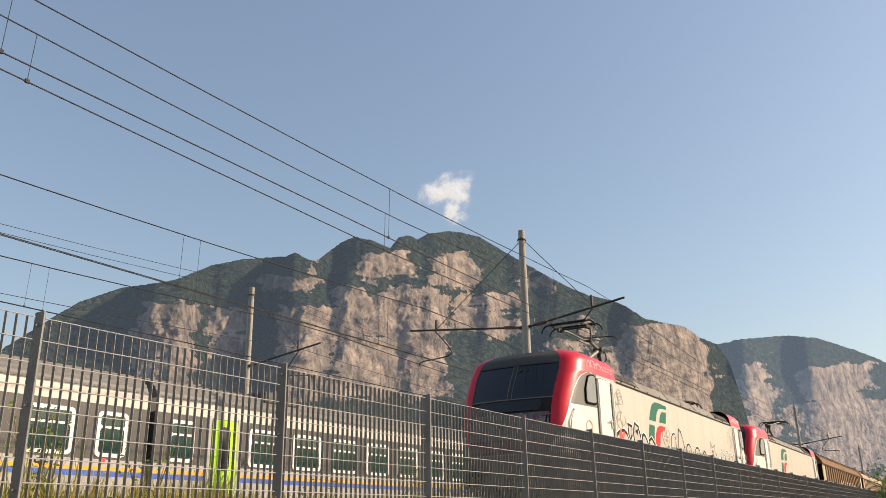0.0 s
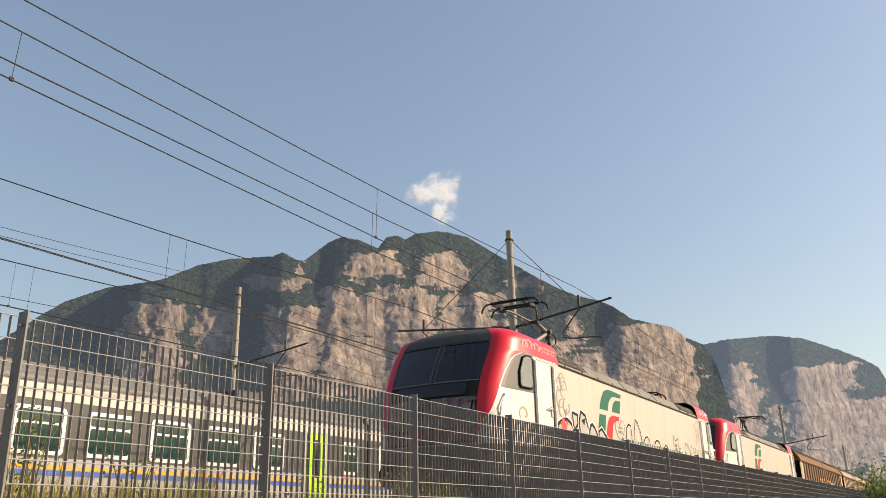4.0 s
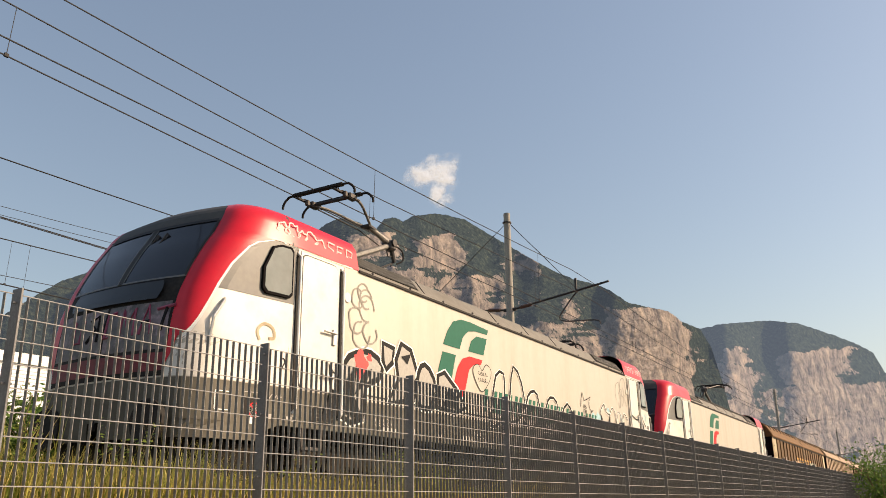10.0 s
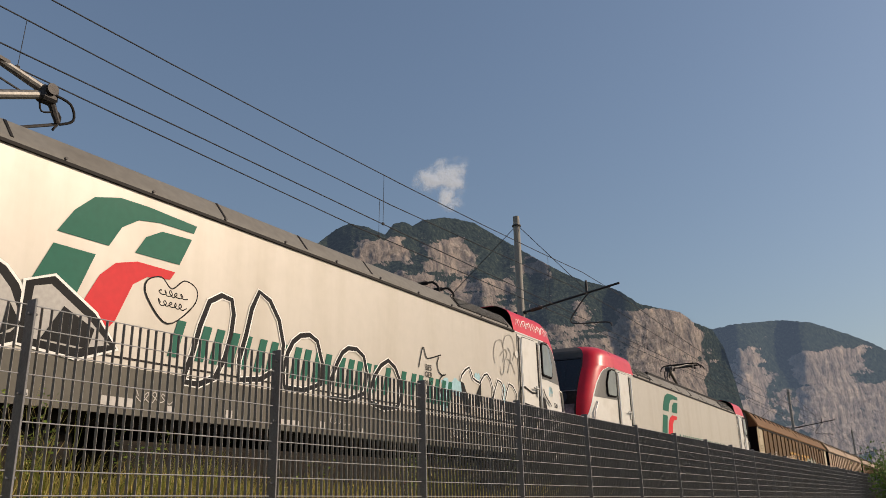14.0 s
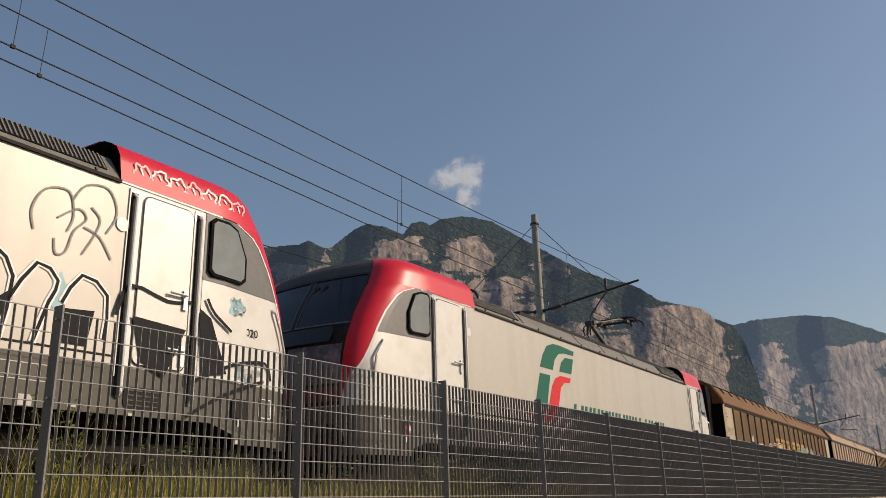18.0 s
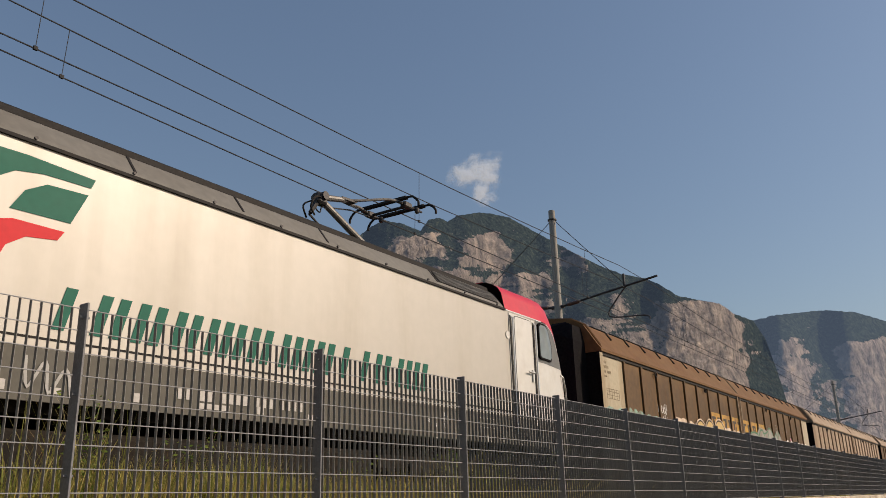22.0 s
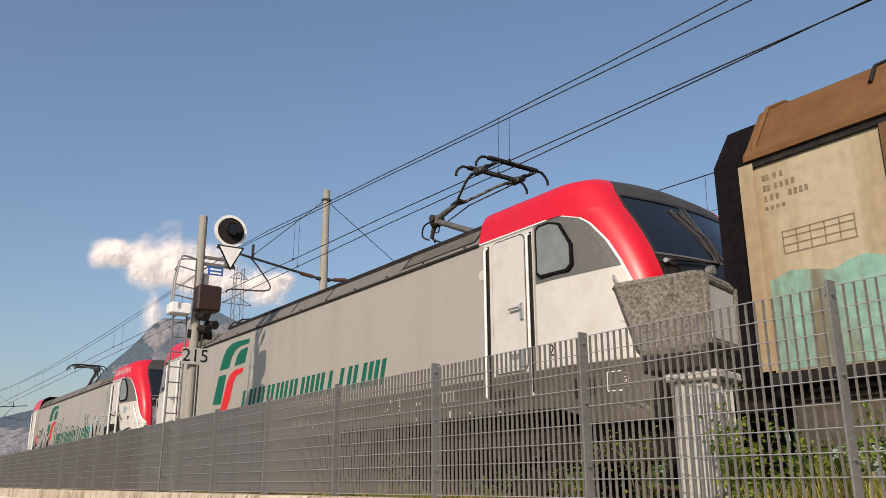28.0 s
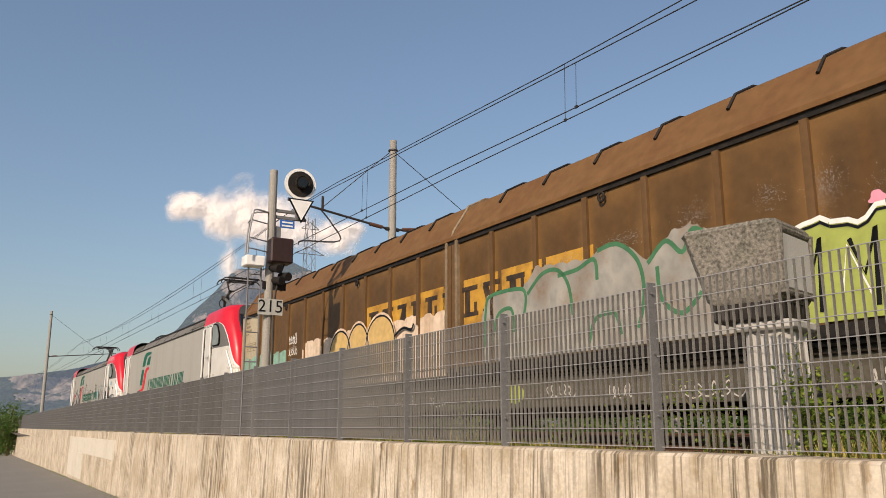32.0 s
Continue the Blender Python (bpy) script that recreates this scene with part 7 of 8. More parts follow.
def wagon_marks(W):
    # ochre band with dark plain letters across both walls
    for k in range(6, 10):
        a, b = 1.38 + 1.105 * k, 1.38 + 1.105 * (k + 1)
        if k == 9:
            b = 11.1
        part("ochre_band", flat([(a + 0.05, 1.85), (b - 0.05, 1.85), (b - 0.05, 2.60), (a + 0.05, 2.60)], WY, 0.002), M_OCHREBAND, W, "faded ochre name band")
    for a, b in ((11.72, 12.7), (12.8, 13.8), (13.9, 14.9)):
        part("ochre_band", flat([(a, 1.85), (b, 1.85), (b, 2.60), (a, 2.60)], WY, 0.002), M_OCHREBAND, W, "faded ochre name band")
    y = WY - 0.003
    rnd = random.Random(12)
    x = 8.15
    for i in range(10):
        w = rnd.choice((0.40, 0.46, 0.50))
        lean = rnd.choice((-0.10, 0.0, 0.0, 0.12))
        me = Mesh()
        for o in ([(x, 1.98), (x + w, 1.98), (x + w, 2.05), (x, 2.05)], [(x + 0.02, 2.40), (x + w - 0.02, 2.40), (x + w - 0.02, 2.48), (x + 0.02, 2.48)],
                  [(x + 0.10 - lean / 2, 2.03), (x + 0.26 - lean / 2, 2.03), (x + 0.26 + lean, 2.42), (x + 0.10 + lean, 2.42)],
                  [(x + w - 0.12, 2.04), (x + w - 0.04, 2.04), (x + w - 0.04, 2.20 + 0.1 * (i % 3)), (x + w - 0.12, 2.20 + 0.1 * (i % 3))]):
            g = flat(o, y, 0.002)
            me.add(g.v, g.f)
        part("dark_mark", me, M_MARKBROWN, W)
        x += w + 0.13
    # lettering panel: plain bars for its words and grid
    for z, h, words in ((3.09, 0.062, ((0.14, 0.22), (0.26, 0.40))), (2.98, 0.062, ((0.14, 0.22), (0.26, 0.50))), (2.87, 0.062, ((0.14, 0.33), (0.40, 0.62))), (2.78, 0.04, ((0.14, 0.38),)),
                        (1.98, 0.03, ((0.2, 0.7),)), (1.90, 0.03, ((0.2, 0.55),))):
        for a, b in words:
            n = max(2, int((b - a) / 0.052))
            for q in range(n):
                x0 = a + (b - a) * q / n
                part("text_bar", flat([(x0, z), (x0 + 0.034, z), (x0 + 0.034, z + h), (x0, z + h)], WY, 0.002), M_INKFADE, W)
    part("corner_post_paint", flat([(-0.08, 1.20), (0.085, 1.20), (0.085, 3.30), (-0.08, 3.30)], -WW - 0.026, 0.003), M_ENDPLATE, W, "weathered cream corner post")
    for z in (2.30, 2.38, 2.46, 2.52):
        part("grid_line", flat([(0.28, z), (1.0, z), (1.0, z + 0.012), (0.28, z + 0.012)], WY, 0.002), M_INKFADE, W)
    for k in range(6):
        part("grid_line", flat([(0.28 + 0.14 * k, 2.30), (0.292 + 0.14 * k, 2.30), (0.292 + 0.14 * k, 2.53), (0.28 + 0.14 * k, 2.53)], WY, 0.002), M_INKFADE, W)
    # turquoise fill low on the first panels
    for k in range(3):
        a, b = (0.10, 1.34) if k == 0 else (1.43 + 1.105 * (k - 1), 2.42 + 1.105 * (k - 1))
        part("turquoise_fill", flat(ragged(a, b, 1.2, 2.06 + 0.05 * (k % 2), 300 + k, 2 + k % 2), WY - 0.004, 0.002), M_TURQ, W, "turquoise graffiti fill")
    rnd = random.Random(31)
    for row, z in ((0, 2.25), (1, 1.97)):
        for k in range(5):
            x_ = 3.52 + 0.06 * row + 0.13 * k
            h_ = 0.24 if (k + row) % 4 == 0 else 0.18
            o = [(x_ + 0.01, z + h_), (x_ + rnd.uniform(0.0, 0.03), z), (x_ + 0.10, z + rnd.uniform(0.0, 0.03)), (x_ + 0.09, z + h_ * rnd.uniform(0.5, 1.0)), (x_ + 0.02, z + h_ * rnd.uniform(0.4, 0.6))]
            part("white_tag", stroke(smooth_path(o[:4 + (k + row) % 2], 4), 0.022, WY - 0.003), M_SPRAYWHITE, W, mend=False)
    # cream ground with yellow bubbles
    for k in range(3, 9):
        a, b = 1.43 + 1.105 * k, 2.43 + 1.105 * k
        part("cream_fill", flat(ragged(a, b, 1.2, 2.13 + 0.04 * (k % 2), 320 + k, 2, 0.05), WY - 0.0045, 0.002), M_CREAMSPRAY, W, "cream graffiti ground")
    for a, b in ((4.9, 6.9), (7.0, 9.6), (9.7, 11.2)):
        part("cream_fill", flat([(a, 1.065), (b, 1.065), (b, 1.175), (a, 1.175)], -WW - 0.021, 0.002), M_CREAMSPRAY, W)
    for k in range(3, 9):
        x_ = 1.38 + 1.105 * k
        part("cream_fill", flat([(x_ - 0.044, 1.19), (x_ + 0.044, 1.19), (x_ + 0.044, 2.0), (x_ - 0.044, 2.03)], -WW - 0.023, 0.002), M_CREAMSPRAY, W)
    part("cream_fill", flat([(11.1, 1.2), (11.38, 1.2), (11.38, 1.9), (11.1, 2.1)], WY - 0.0045, 0.002), M_CREAMSPRAY, W)
    for cx, r, top in ((6.85, 0.55, 2.24), (7.75, 0.5, 2.30), (8.75, 0.62, 2.36)):
        o = [(cx - r, 1.2)] + [(cx + r * math.cos(radians(a)), top - 0.55 + 0.55 * math.sin(radians(a))) for a in range(180, -1, -15)] + [(cx + r, 1.2)]
        part("yellow_bubble", flat(o, WP, 0.002), M_YELSPRAY, W, "ochre-yellow bubble letter")
        part("bubble_halo", stroke([(x_, z_ + 0.03) for x_, z_ in o], 0.07, WP - 0.003), M_CREAMSPRAY, W, mend=False)
        part("bubble_edge", stroke(o, 0.04, WP - 0.0045), M_INK, W, mend=False)
    part("bubble_edge", stroke(smooth_path([(9.35, 1.9), (9.7, 2.02), (10.0, 1.96), (10.1, 2.06)], 5), 0.05, WP - 0.004), M_INK, W, mend=False)
    # green on silver, then lime
    tops = [(12.3, 1.9), (12.45, 2.22), (13.0, 2.27), (13.42, 2.24), (13.7, 2.5), (14.1, 2.45), (14.9, 2.42), (15.2, 2.54), (15.6, 2.42), (15.9, 2.2), (16.3, 2.48), (16.6, 2.52), (16.95, 2.3), (17.25, 2.1)]
    tx, tz = [p[0] for p in tops], [p[1] for p in tops]
    cuts = [12.3, 13.0, 13.9, 14.9, 15.9, 16.6, 17.25]
    rnd = random.Random(44)
    for k, (a, b) in enumerate(zip(cuts, cuts[1:])):
        n = 14
        edge = [(b + (a - b) * i / n, float(np.interp(b + (a - b) * i / n, tx, tz)) + rnd.uniform(-0.025, 0.025)) for i in range(n + 1)]
        part("silver_fill", flat([(a, 1.2), (b, 1.2)] + edge, WP + 0.003 - 0.0005 * k, 0.001), M_SILVERFADE, W, "silver graffiti ground")
    # speckled overspray above the fill
    specks = Mesh()
    for cx, cz, rx, rz, n in ((14.3, 2.48, 0.45, 0.10, 260), (15.5, 2.55, 0.4, 0.10, 260), (16.6, 2.60, 0.25, 0.16, 260), (17.6, 2.58, 0.2, 0.16, 200), (18.25, 2.52, 0.2, 0.22, 420), (18.9, 2.4, 0.25, 0.12, 160)):
        for _ in range(n):
            x_, z_, r_ = cx + rx * rnd.gauss(0, 0.5), cz + rz * rnd.gauss(0, 0.5), rnd.uniform(0.0025, 0.0065)
            g = flat([(x_ + r_ * math.cos(q), z_ + r_ * math.sin(q)) for q in (0.3, 2.4, 4.5)], WY - 0.003, 0.001)
            specks.add(g.v, g.f)
    tagged(part("overspray", specks, M_SILVER, W, "pale speckled overspray"), kind="stuff")
    for o in ([(12.38, 1.45), (12.42, 2.0), (12.56, 2.22), (13.3, 2.23), (13.46, 2.1), (13.42, 1.85)], [(12.6, 1.5), (12.75, 1.9), (13.1, 1.95), (13.15, 1.6)], [(13.5, 2.12), (13.85, 2.36), (14.2, 2.36), (14.42, 2.12), (14.5, 1.7)],
              [(14.2, 2.28), (14.6, 2.30), (14.95, 2.38), (15.0, 2.1)], [(15.02, 2.48), (15.4, 2.50), (15.74, 2.22), (15.82, 1.8), (15.7, 1.4)], [(15.9, 2.16), (16.2, 2.38), (16.45, 2.2), (16.62, 2.44), (16.9, 2.28)],
              [(16.05, 2.1), (16.1, 1.7), (16.4, 1.5), (16.7, 1.7)], [(14.8, 1.3), (14.95, 1.6), (15.3, 1.62), (15.4, 1.35)]):
        part("green_line", stroke(smooth_path(o, 6), 0.06, WP - 0.002), M_GREENSPRAY, W, "green graffiti outline", mend=False)
    rnd = random.Random(53)
    for k in range(8):
        a, b = 17.72 + 0.56 * k, 17.72 + 0.56 * (k + 1)
        n = 6
        crest = [(b + (a - b) * i / n, 2.15 + 0.05 * math.sin(1.3 * k + 0.9 * i) + rnd.uniform(-0.035, 0.035)) for i in range(n + 1)]
        part("lime_fill", flat([(a, 1.2), (b, 1.2)] + crest, WP - 0.0003 * k, 0.001), M_LIME, W, "lime green graffiti block")
        part("pale_edge", stroke(crest, 0.05, WP - 0.004), M_SPRAYWHITE, W, mend=False)
        part("dark_edge", stroke([(x, z - 0.05) for x, z in crest], 0.03, WP - 0.0055), M_INK, W, mend=False)
        q = a + 0.1
        part("black_stroke", stroke([(q, 1.35), (q + 0.08, 1.95), (q + 0.2, 1.6), (q + 0.34, 2.02), (q + 0.30, 1.3)][k % 2:], 0.05, WP - 0.006), M_INK, W, mend=False)
        part("pale_stroke", stroke([(q - 0.03, 1.45), (q + 0.05, 1.9), (q + 0.25, 1.4)], 0.022, WP - 0.0065), M_SPRAYWHITE, W, mend=False)
    part("pink_dot", flat(blob(18.77, 2.28, 0.08, 0.065, 9), WP, 0.002), M_PINK, W)
    for k, (x, w, z) in enumerate(((4.4, 0.5, 0.58), (7.6, 0.7, 0.56), (8.9, 0.9, 0.60), (10.3, 0.5, 0.55), (13.6, 0.6, 0.62), (14.9, 0.4, 0.58), (16.1, 0.85, 0.54), (18.4, 0.6, 0.58))):
        scribble(W, x, x + w, z, z + 0.20, 80 + k, M_INKGREY, 0.018, 4 + k % 3, "sole_bar_tag", -1.263)
    part("lime_patch", flat(blob(12.75, 0.70, 0.30, 0.15, 21), -1.262, 0.001), M_LIME, W, "lime spray patch on the sole bar")


# pale line sprayed along the second locomotive's skirt
for o in ([(3.47, 1.49), (3.56, 1.33), (3.74, 1.27)], [(4.11, 1.5), (4.09, 1.29), (4.01, 1.18)], [(4.40, 1.49), (4.37, 1.22), (4.54, 1.12), (4.77, 1.35), (5.0, 1.32), (5.19, 1.14), (5.52, 1.29)], [(5.66, 1.12), (6.15, 1.27), (6.19, 1.48)],
          [(6.66, 1.48), (6.70, 1.2), (6.85, 1.45), (6.9, 1.16), (7.05, 1.4), (7.12, 1.14)]):
    sprayed(loco_2, o, 0.03, M_SILVER)
# the running number on its skirt, as plain bars
x_ = 8.3
for k in range(15):
    part("number_bar", flat([(x_, 1.24), (x_ + 0.07, 1.24), (x_ + 0.07, 1.35), (x_, 1.35)], GY, 0.002), M_INKGREY, loco_2)
    x_ += 0.18 if k in (1, 3, 7, 10) else 0.105
wagon_marks(wagon_1)

# ---- signal ----
def signal():
    G = thing("railway_signal", "round white-rimmed railway signal on a pale post with ladder", "signal", pose(-14.45, 4.30, 1.25) @ Matrix.Scale(0.912, 4))
    part("post", Mesh().rod((0, 0, -0.2), (0, 0, 5.85), 0.10, 0.085, n=14), M_POLE, G, smooth=False)
    part("footing", Mesh().slab(-0.3, 0.3, -0.3, 0.3, -0.3, 0.12, 0.03), M_CONC_GREY, G)
    head = part("signal_disc", Mesh().rod((0.22, 0.52, 5.55), (0.26, 0.52, 5.55), 0.35, n=40), M_SIGNWHITE, G, "white-rimmed signal disc")
    part("disc_face", Mesh().rod((0.262, 0.52, 5.55), (0.272, 0.52, 5.55), 0.285, n=40), M_BLACK, head)
    part("hood", Mesh().tube([(0.40, 0.52 + 0.15 * math.cos(a), 5.55 + 0.15 * math.sin(a)) for a in [radians(-20 + 22 * k) for k in range(11)]], 0.02).rod((0.27, 0.52, 5.55), (0.40, 0.52, 5.55), 0.12, n=16), M_BLACK, head)
    part("lens", Mesh().rod((0.40, 0.52, 5.55), (0.41, 0.52, 5.55), 0.10, n=18), M_LENS, head)
    part("lamp_house", Mesh().rod((0.0, 0.52, 5.55), (0.22, 0.52, 5.55), 0.2, 0.26, n=18), M_BLACK, head)
    for z in (4.94, 4.80):
        part("bracket_arm", Mesh().box(-0.03, 0.03, 0.0, 0.75, z, z + 0.06), M_GALV, G)
    part("hanger", Mesh().box(0.05, 0.10, 0.49, 0.55, 4.8, 5.4).box(0.05, 0.09, 0.66, 0.70, 4.8, 5.3), M_GALV, G)
    tp = part("triangle_plate", Mesh().prism([(0.24, 5.21), (0.82, 5.21), (0.545, 4.68)], 'x', 0.285, 0.30), M_INK, G, "white triangle plate with black edge")
    part("triangle_face", Mesh().prism([(0.295, 5.18), (0.77, 5.18), (0.545, 4.745)], 'x', 0.301, 0.306), M_SIGNWHITE, tp)
    part("name_plate", Mesh().box(0.12, 0.135, 0.14, 0.46, 4.58, 4.755), M_SIGNBLUE, G, "small blue name plate")
    for z in (4.61, 4.685):
        part("plate_text", Mesh().box(0.136, 0.139, 0.18, 0.42, z, z + 0.035), M_SIGNWHITE, G)
    part("relay_box", Mesh().slab(-0.05, 0.32, -0.08, 0.40, 3.79, 4.32, 0.03), M_BRONZE, G, "dark brown signal box")
    for k, (y, z) in enumerate(((0.02, 3.70), (0.22, 3.55), (0.08, 3.45))):
        part("lamp", Mesh().rod((0.05, y, z), (0.30, y + 0.10, z - 0.04), 0.075, 0.09, n=14), M_BLACK, G, "small black shunting lamp")
    part("box_bracket", Mesh().box(-0.02, 0.03, 0.0, 0.2, 4.28, 4.62), M_GALV, G)
    part("lamp_plate", Mesh().box(0.02, 0.05, -0.15, 0.35, 3.25, 3.42), M_BLACK, G)
    nb = part("number_board", Mesh().box(0.12, 0.14, -0.25, 0.27, 2.71, 3.04), M_BOARD, G, "grey board with black number")
    digit("215", 0.36, Matrix(((0, 0, 1, 0.143), (1, 0, 0, 0.01), (0, 1, 0, 2.875), (0, 0, 0, 1))), M_INK, nb, "board_number")
    part("cabinet", Mesh().slab(-0.1, 0.24, -0.58, -0.17, 3.69, 3.91, 0.02), M_SIGNWHITE, G, "small white cabinet on the ladder")
    # ladder, and the guard rails round its head
    for y in (-0.45, -0.18):
        part("ladder_rail", Mesh().rod((0.0, y, 0.0), (0.0, y, 3.72), 0.018, n=8), M_GALV, G)
    for k in range(12):
        part("rung", Mesh().rod((0, -0.45, 0.25 + 0.3 * k), (0, -0.18, 0.25 + 0.3 * k), 0.013, n=6), M_GALV, G)
    for x, out in ((0.02, 0.0), (0.36, -0.05)):
        part("guard_rail", Mesh().tube(smooth_path([(x, -0.53 + out, 3.9), (x, -0.52 + out, 4.3), (x, -0.46 + out, 4.72), (x * 0.8, -0.38 + out, 4.86), (0.02, -0.08, 4.90)], 4), 0.019), M_ROD, G)
    for z in (4.02, 4.24, 4.62):
        part("guard_bar", Mesh().rod((0.36, -0.55, z), (0.05, -0.09, z + 0.02), 0.014, n=6).rod((0.02, -0.51, z), (0.36, -0.55, z), 0.012, n=6), M_ROD, G)
    part("cable", Mesh().tube(smooth_path([(0.1, 0.1, 0.1), (0.11, 0.1, 2.0), (0.1, 0.12, 3.2), (0.15, 0.3, 3.9)], 5), 0.02), M_RUBBER, G)
    return G


signal()


# ---- concrete cabinet behind the fence ----
def cabinet():
    C = thing("concrete_cabinet", "weathered exposed-aggregate concrete box on a concrete pillar behind the fence", "cabinet", pose(-3.66, 4.70, 1.28, 0, 0, 16))
    # a box whose one flank slopes out towards the lid
    def ring(a, b, d, z, c=0.045):
        return [(u, v, z) for u, v in ((a + c, -d), (b - c, -d), (b, -d + c), (b, d - c), (b - c, d), (a + c, d), (a, d - c), (a, -d + c))]
    me = Mesh().grid([ring(-0.21, 0.31, 0.29, 1.27), ring(-0.24, 0.33, 0.31, 1.31), ring(-0.39, 0.345, 0.325, 1.80), ring(-0.405, 0.35, 0.335, 1.83), ring(-0.39, 0.325, 0.315, 1.865)], close=True)
    me.f += [tuple(range(8)), tuple(range(32, 40))]
    part("box", me, M_AGGR, C)
    part("side_plate", Mesh().slab(0.325, 0.355, -0.25, 0.25, 1.36, 1.765, 0.008), M_CONC_GREY, C, "smooth grey side plate")
    for y in (-0.285, 0.285):
        part("plate_rim", Mesh().rod((0.332, y, 1.32), (0.350, y, 1.81), 0.03, n=8), M_AGGR, C)
    for z in (1.335, 1.795):
        part("plate_rim", Mesh().rod((0.342, -0.29, z), (0.342, 0.29, z), 0.025, n=8), M_AGGR, C)
    part("base_frame", Mesh().slab(-0.20, 0.31, -0.285, 0.285, 1.14, 1.285, 0.02), M_STEELDARK, C, "dark louvred base")
    for k in range(7):
        part("louvre", Mesh().box(-0.16 + 0.068 * k, -0.125 + 0.068 * k, -0.30, -0.28, 1.15, 1.27), M_BLACK, C)
        part("louvre", Mesh().box(0.305, 0.325, -0.23 + 0.068 * k, -0.195 + 0.068 * k, 1.15, 1.27), M_BLACK, C)
    px, py = 0.16, -0.03
    part("collar", Mesh().slab(px - 0.22, px + 0.22, py - 0.22, py + 0.22, 1.07, 1.14, 0.015), M_CONC_GREY, C)
    part("pillar", Mesh().grid([[(px + u * w, py + v * w, z) for u, v in ((-1, -0.8), (-0.8, -1), (0.8, -1), (1, -0.8), (1, 0.8), (0.8, 1), (-0.8, 1), (-1, 0.8))] for w, z in ((0.185, -0.3), (0.165, 1.08))], close=True), M_CONC_GREY, C, "pale fluted concrete pillar")
    for u in (-0.10, 0.0, 0.10):
        part("flute", Mesh().rod((px + u, py - 0.185, -0.1), (px + u, py - 0.168, 1.05), 0.016, n=6), M_CONC_GREY, C)
        part("flute", Mesh().rod((px + 0.185, py + u, -0.1), (px + 0.168, py + u, 1.05), 0.016, n=6), M_CONC_GREY, C)
    return C


cabinet()


# ---- plants ----
def blades(name, label, n, seed, area, zf, h, mat_, width=0.012, kind="stuff", dense=None):
    rnd = random.Random(seed)
    me = Mesh()
    v, f = me.v, me.f
    for i in range(n):
        x, y = area(rnd)
        z = zf(x, y)
        hh = h * rnd.uniform(0.35, 1.0) * (1.0 if dense is None else dense(x, y))
        a = rnd.uniform(0, 6.28)
        l = hh * rnd.uniform(0.1, 0.55)
        dx, dy = math.cos(a), math.sin(a)
        wx, wy = -dy * width, dx * width
        b = len(v)
        v += [(x - wx, y - wy, z), (x + wx, y + wy, z), (x + dx * l * 0.35 - wx * 0.8, y + dy * l * 0.35 - wy * 0.8, z + hh * 0.6), (x + dx * l * 0.35 + wx * 0.8, y + dy * l * 0.35 + wy * 0.8, z + hh * 0.6), (x + dx * l, y + dy * l, z + hh)]
        f += [(b, b + 1, b + 3, b + 2), (b + 2, b + 3, b + 4)]
    return tagged(part(name, me, mat_, mend=False), label, "grass", kind=kind)


def verge_z(x, y):
    return 1.40 - 0.22 * max(0.0, min(1.0, (y - 4.1) / 1.3))


def clump(x, y):
    low = float(np.interp(x, (-3.2, -2.0, -0.6, 1.6, 3.6, 30.0), (0.36, 0.5, 1.0, 1.0, 0.74, 0.74)))      # mown short beside the cabinet
    return low * (0.55 + 0.75 * max(0.0, noise.noise(Vector((x * 0.45, y * 0.8, 2.0))) + 0.35))


blades("dry_grass", "tall dry yellow grass behind the fence", 80000, 1, lambda r: (r.triangular(-15, 30, 9), 4.12 + 1.5 * r.random() ** 1.2), verge_z, 0.62, M_GRASS, 0.005, dense=clump)
blades("dry_grass_far", "dry yellow grass along the far fence", 16000, 2, lambda r: (r.choice((r.uniform(-60, -14), r.uniform(26, 80))), 4.12 + 1.5 * r.random()), verge_z, 0.7, M_GRASS, 0.012, dense=clump)
blades("green_grass", "green weeds and grass by the track", 36000, 3, lambda r: (r.triangular(-24, 16, -8), 4.15 + 1.35 * r.random()), verge_z, 0.55, M_WEED, 0.006, dense=clump)
blades("verge_grass", "tall mixed green and straw grass below the train", 34000, 8, lambda r: (r.uniform(-6, 9), 4.35 + 1.15 * r.random()), verge_z, 0.66, M_VERGE, 0.0055, dense=clump)
def tufts(x, y):
    return clump(x, y) * (0.35 + 1.1 * max(0.0, noise.noise(Vector((x * 1.1, y * 1.3, 5.0))) + 0.25))


blades("tall_verge_grass", "tall seeding grass stalks and weeds by the rails", 20000, 9, lambda r: (r.uniform(-8, 10), 4.4 + 0.9 * r.random()), verge_z, 1.1, M_VERGE, 0.005, dense=tufts)
blades("track_grass", "dry grass between the tracks", 15000, 4, lambda r: (r.uniform(-10, 45), r.uniform(10.5, 12.8)), lambda x, y: 1.0, 0.7, M_GRASS, 0.014, dense=clump)
blades("far_track_grass", "rough green grass beyond the middle track", 12000, 6, lambda r: (r.uniform(-10, 50), r.uniform(15.6, 18.0)), lambda x, y: 1.0, 0.8, M_WEED, 0.018, dense=clump)
blades("kerb_grass", "thin grass along the wall foot", 2500, 5, lambda r: (r.uniform(-70, -3), r.uniform(3.45, 3.66)), lambda x, y: road_z(x) - 0.02, 0.16, M_WEED, 0.008, dense=clump)


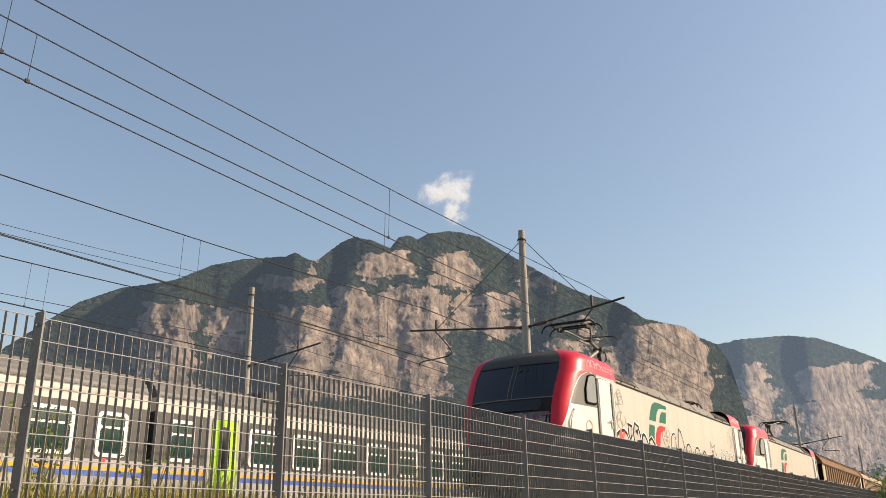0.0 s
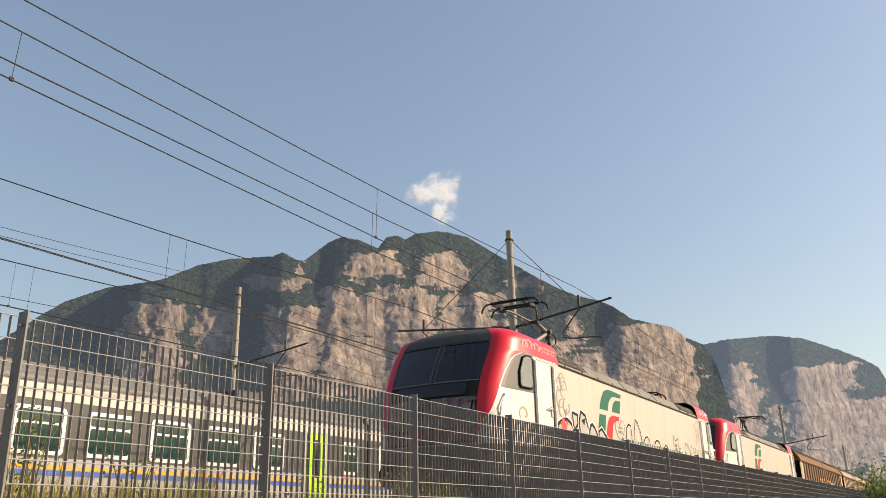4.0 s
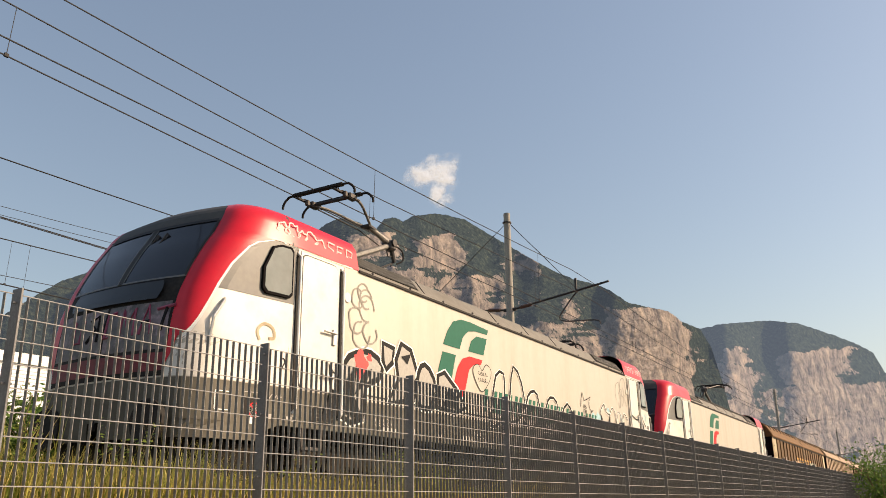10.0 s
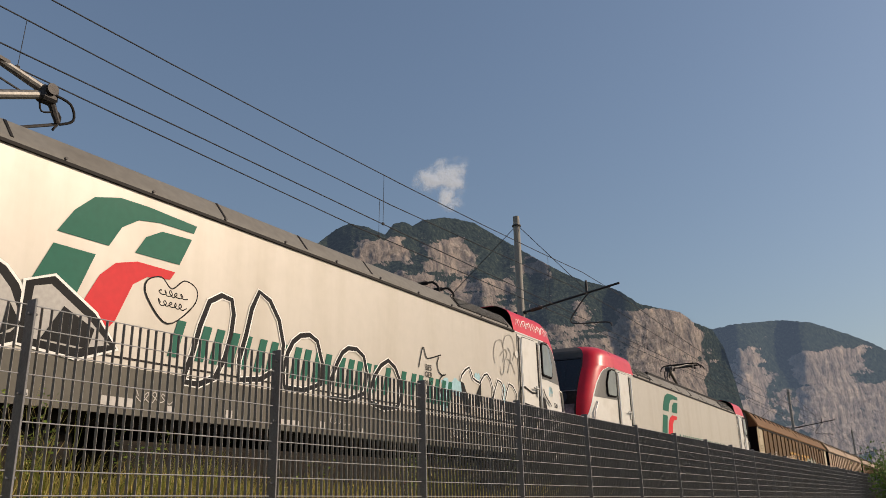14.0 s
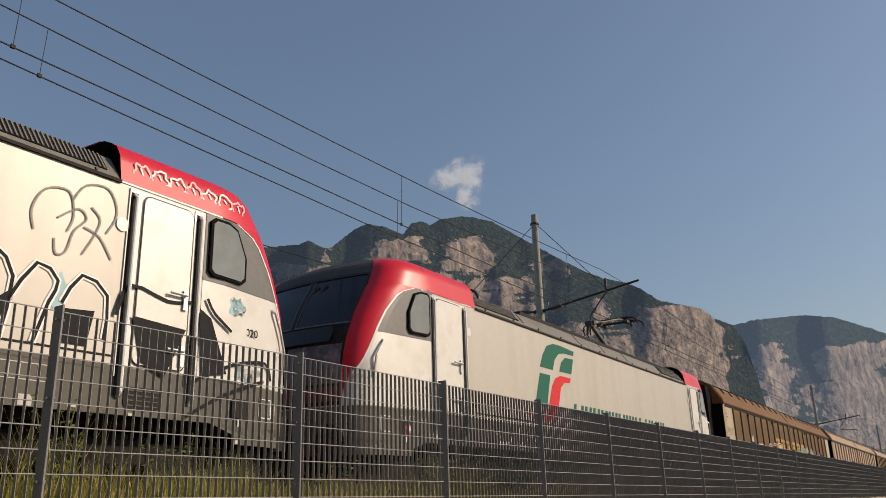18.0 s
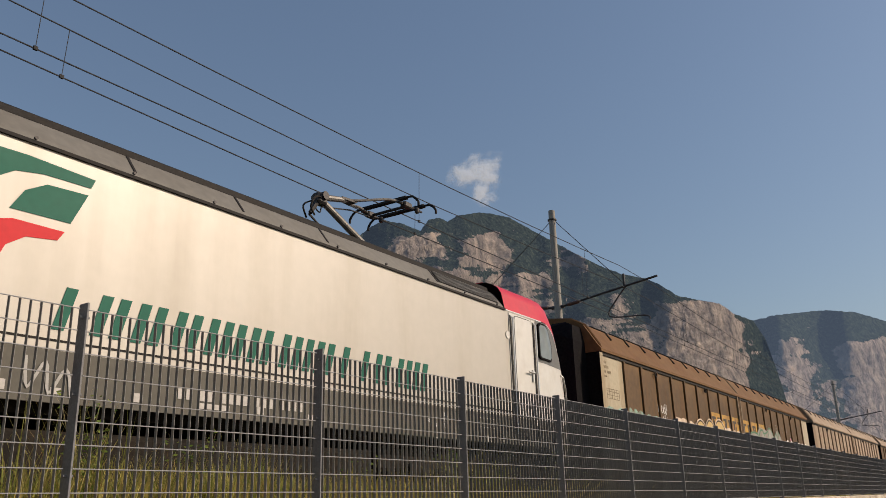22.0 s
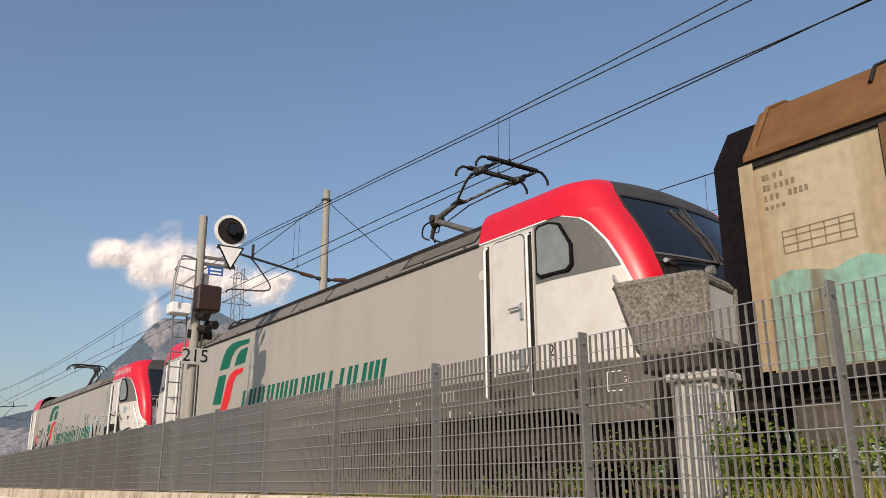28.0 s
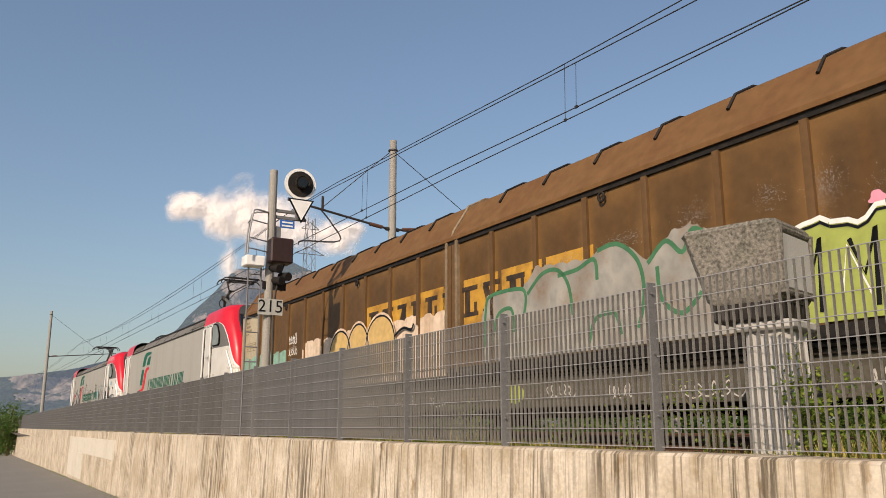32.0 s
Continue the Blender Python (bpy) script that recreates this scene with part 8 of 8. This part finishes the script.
def leafy(name, label, stems, leaves, seed, place, height, spread, mat_, size, category="plant", kind="", trunk=0.02, fill=0.16, low=2):
    """A plant of thin stems with many small leaves."""
    rnd = random.Random(seed)
    root = thing(name, label, category, pose(*place), kind=kind)
    lf = Mesh()
    tips = []
    for k in range(stems):
        a = rnd.uniform(0, 6.28)
        r = spread * rnd.uniform(0.1, 1.0)
        h = height * rnd.uniform(0.6, 1.0)
        mid = (r * 0.35 * math.cos(a), r * 0.35 * math.sin(a), h * 0.5)
        top = (r * math.cos(a), r * math.sin(a), h)
        pts = smooth_path([(0.06 * math.cos(a), 0.06 * math.sin(a), -0.05), mid, top], 4)
        part("stem", Mesh().tube(pts, [trunk * (1 - 0.75 * i / (len(pts) - 1)) for i in range(len(pts))], n=4), M_GROUND, root, mend=False)
        tips += pts[low:]
    for k in range(leaves):
        c = Vector(rnd.choice(tips)) + Vector((rnd.gauss(0, 1), rnd.gauss(0, 1), rnd.gauss(0, 0.8))) * spread * fill
        d = Vector((rnd.gauss(0, 1), rnd.gauss(0, 1), rnd.gauss(0, 0.6))).normalized()
        n_ = d.orthogonal().normalized()
        s = size * rnd.uniform(0.6, 1.3)
        lf.add([c, c + d * s * 0.5 + n_ * s * 0.28, c + d * s, c + d * s * 0.5 - n_ * s * 0.28], [(0, 1, 2, 3)])
    part("leaves", lf, mat_, root, mend=False)
    return root


rnd5 = random.Random(77)
for k in range(44):
    x = -12.0 + 0.8 * k + rnd5.uniform(-0.4, 0.4)
    y = 4.45 + rnd5.uniform(0, 0.8)
    leafy("weed", "branching green weed with pale seed heads behind the fence", 8, 260, 100 + k, (x, y, verge_z(x, y)), rnd5.uniform(0.45, 1.0), rnd5.uniform(0.2, 0.4), M_WEED, 0.04, "weed", trunk=0.008)
for k in range(9):
    x = -3.3 + 0.26 * k
    y = 4.45 + rnd5.uniform(0, 0.9)
    leafy("weed", "bushy dark green weed beside the concrete cabinet", 9, 620, 160 + k, (x, y, verge_z(x, y)), rnd5.uniform(0.5, 0.85), rnd5.uniform(0.22, 0.34), M_WEED, 0.05, "weed", trunk=0.008)
for k in range(24):
    x = -4 + 2.5 * k
    leafy("bush", "dense green bush beyond the tracks", 16, 5600, 200 + k, (x + rnd5.uniform(-0.5, 0.5), 24.2 + rnd5.uniform(-0.7, 0.7), 1.05), rnd5.uniform(3.3, 4.1), rnd5.uniform(1.3, 1.8), M_BUSH, 0.27, "bush", trunk=0.03, fill=0.3, low=1)
# added bushes: block the pale hills that would shine through under the wagons
for k in range(11):
    leafy("hedge_bush", "low green bush added to darken the gap under the wagons", 12, 1800, 240 + k, (-9.0 - 4.5 * k + rnd5.uniform(-0.6, 0.6), 22.0 + rnd5.uniform(-0.6, 0.6), 1.0), rnd5.uniform(1.7, 2.3), rnd5.uniform(2.0, 2.6), M_BUSH, 0.3, "bush", trunk=0.03, fill=0.3, low=0)
for x, y, h, w in ((44.0, 2.6, 3.2, 1.8), (47.5, 2.2, 3.9, 2.2), (52.0, 2.4, 4.0, 2.4), (58, 1.8, 4.4, 2.6)):
    leafy("roadside_bush", "leafy green roadside bush at the end of the fence", 16, 2600, int(x), (x, y, ROAD_Z), h, w, M_BUSH, 0.16, "bush", trunk=0.05)
for x, y, h, w in ((-92.0, 3.0, 3.3, 2.4), (-97.0, 2.6, 3.9, 3.0), (-104.0, 2.0, 4.5, 3.6)):
    leafy("roadside_tree", "dark green leafy tree at the end of the wall", 16, 2200, int(-x), (x, y, road_z(x)), h + 1.2, w, M_BUSH, 0.24, "tree", trunk=0.08)


# ---- motion ----
FREIGHT = [(0, 17.55), (1, 17.1), (2, 16.54), (2.5, 16.17), (4.5, 14.28), (5, 13.75), (6, 12.62), (7, 11.45), (8, 10.24), (9, 8.96), (10, 7.55), (11, 5.95), (11.5, 5.12), (12, 4.20),
           (13, 2.26), (14, 0.25), (14.5, -0.79), (16.5, -5.19), (17, -6.4), (18, -8.97), (19, -11.68), (20, -14.5), (21, -17.45), (22, -20.55), (23, -23.72), (24, -27.1), (24.5, -28.87), (25, -30.79), (26, -34.4),
           (26.5, -36.3), (28.5, -44.08), (29, -46.2), (30, -50.5), (31, -55.05), (32, -59.75)]


def freight_at(t):
    return float(np.interp(t, [r[0] for r in FREIGHT], [r[1] for r in FREIGHT]))


def sized(ob, sx, sz):
    """Brings a vehicle to its true length and height."""
    done = set()
    for o in ob.children_recursive:
        if o.type == 'MESH' and o.data.name not in done:
            done.add(o.data.name)
            wheel = o.name.startswith("wheel")
            o.data.transform(Matrix.Diagonal((sz if wheel else sx, 1, sz, 1)))
        if o.location.length > 0:
            o.location = (o.location.x * sx, o.location.y, o.location.z * sz)


def tapered(ob, begin=1.5, rate=0.13):
    """Draws the cabs in towards their noses, as seen from above."""
    done = set()
    for o in ob.children_recursive:
        if o.type == 'MESH' and o.data.name not in done and not o.name.startswith(("buffer", "wheel", "brake_hose", "collector", "bogie", "axle", "spring")):
            done.add(o.data.name)
            if o.location.length > 0:
                d = min(o.location.x, LL - o.location.x)
                o.location.y *= 1 - rate / HW * max(0.0, begin - max(0.0, d))
                continue
            for p in o.data.vertices:
                d = min(p.co.x, LL - p.co.x)
                if d < begin:
                    p.co.y *= 1 - rate / HW * (begin - max(0.0, d))


for _ob in (loco_1, loco_2):
    tapered(_ob)
    sized(_ob, 0.9753, 0.95)
for _ob in (wagon_1, wagon_2, wagon_3, wagon_4):
    sized(_ob, 0.965, 0.95)


def motions():
    for ob, off in ((loco_1, 0.0), (loco_2, 19.0), (wagon_1, 38.05), (wagon_2, 61.35), (wagon_3, 84.65), (wagon_4, 107.95)):
        walk(ob, [(t, RW @ pose(s + off, 0, RAIL_Z)) for t, s in FREIGHT])
    for ws, r in ((loco_1_wheels, 0.589), (loco_2_wheels, 0.589), (wagon_1_wheels, 0.437)):
        for w in ws:
            p = w.location.copy()
            walk(w, [(t, Matrix.Translation(p) @ Matrix.Rotation((freight_at(t) - 17.55) / r, 4, 'Y')) for t in [32.0 * k / 300 for k in range(301)]])
    for off, ob in [(0.0, tail_loco)] + coaches:
        walk(ob, [(t, RW @ pose(12.9 + 16.0 * (t - 6) + off, TRACK3, RAIL_Z - 0.05)) for t in (0, 8, 16, 24, 32)])


motions()
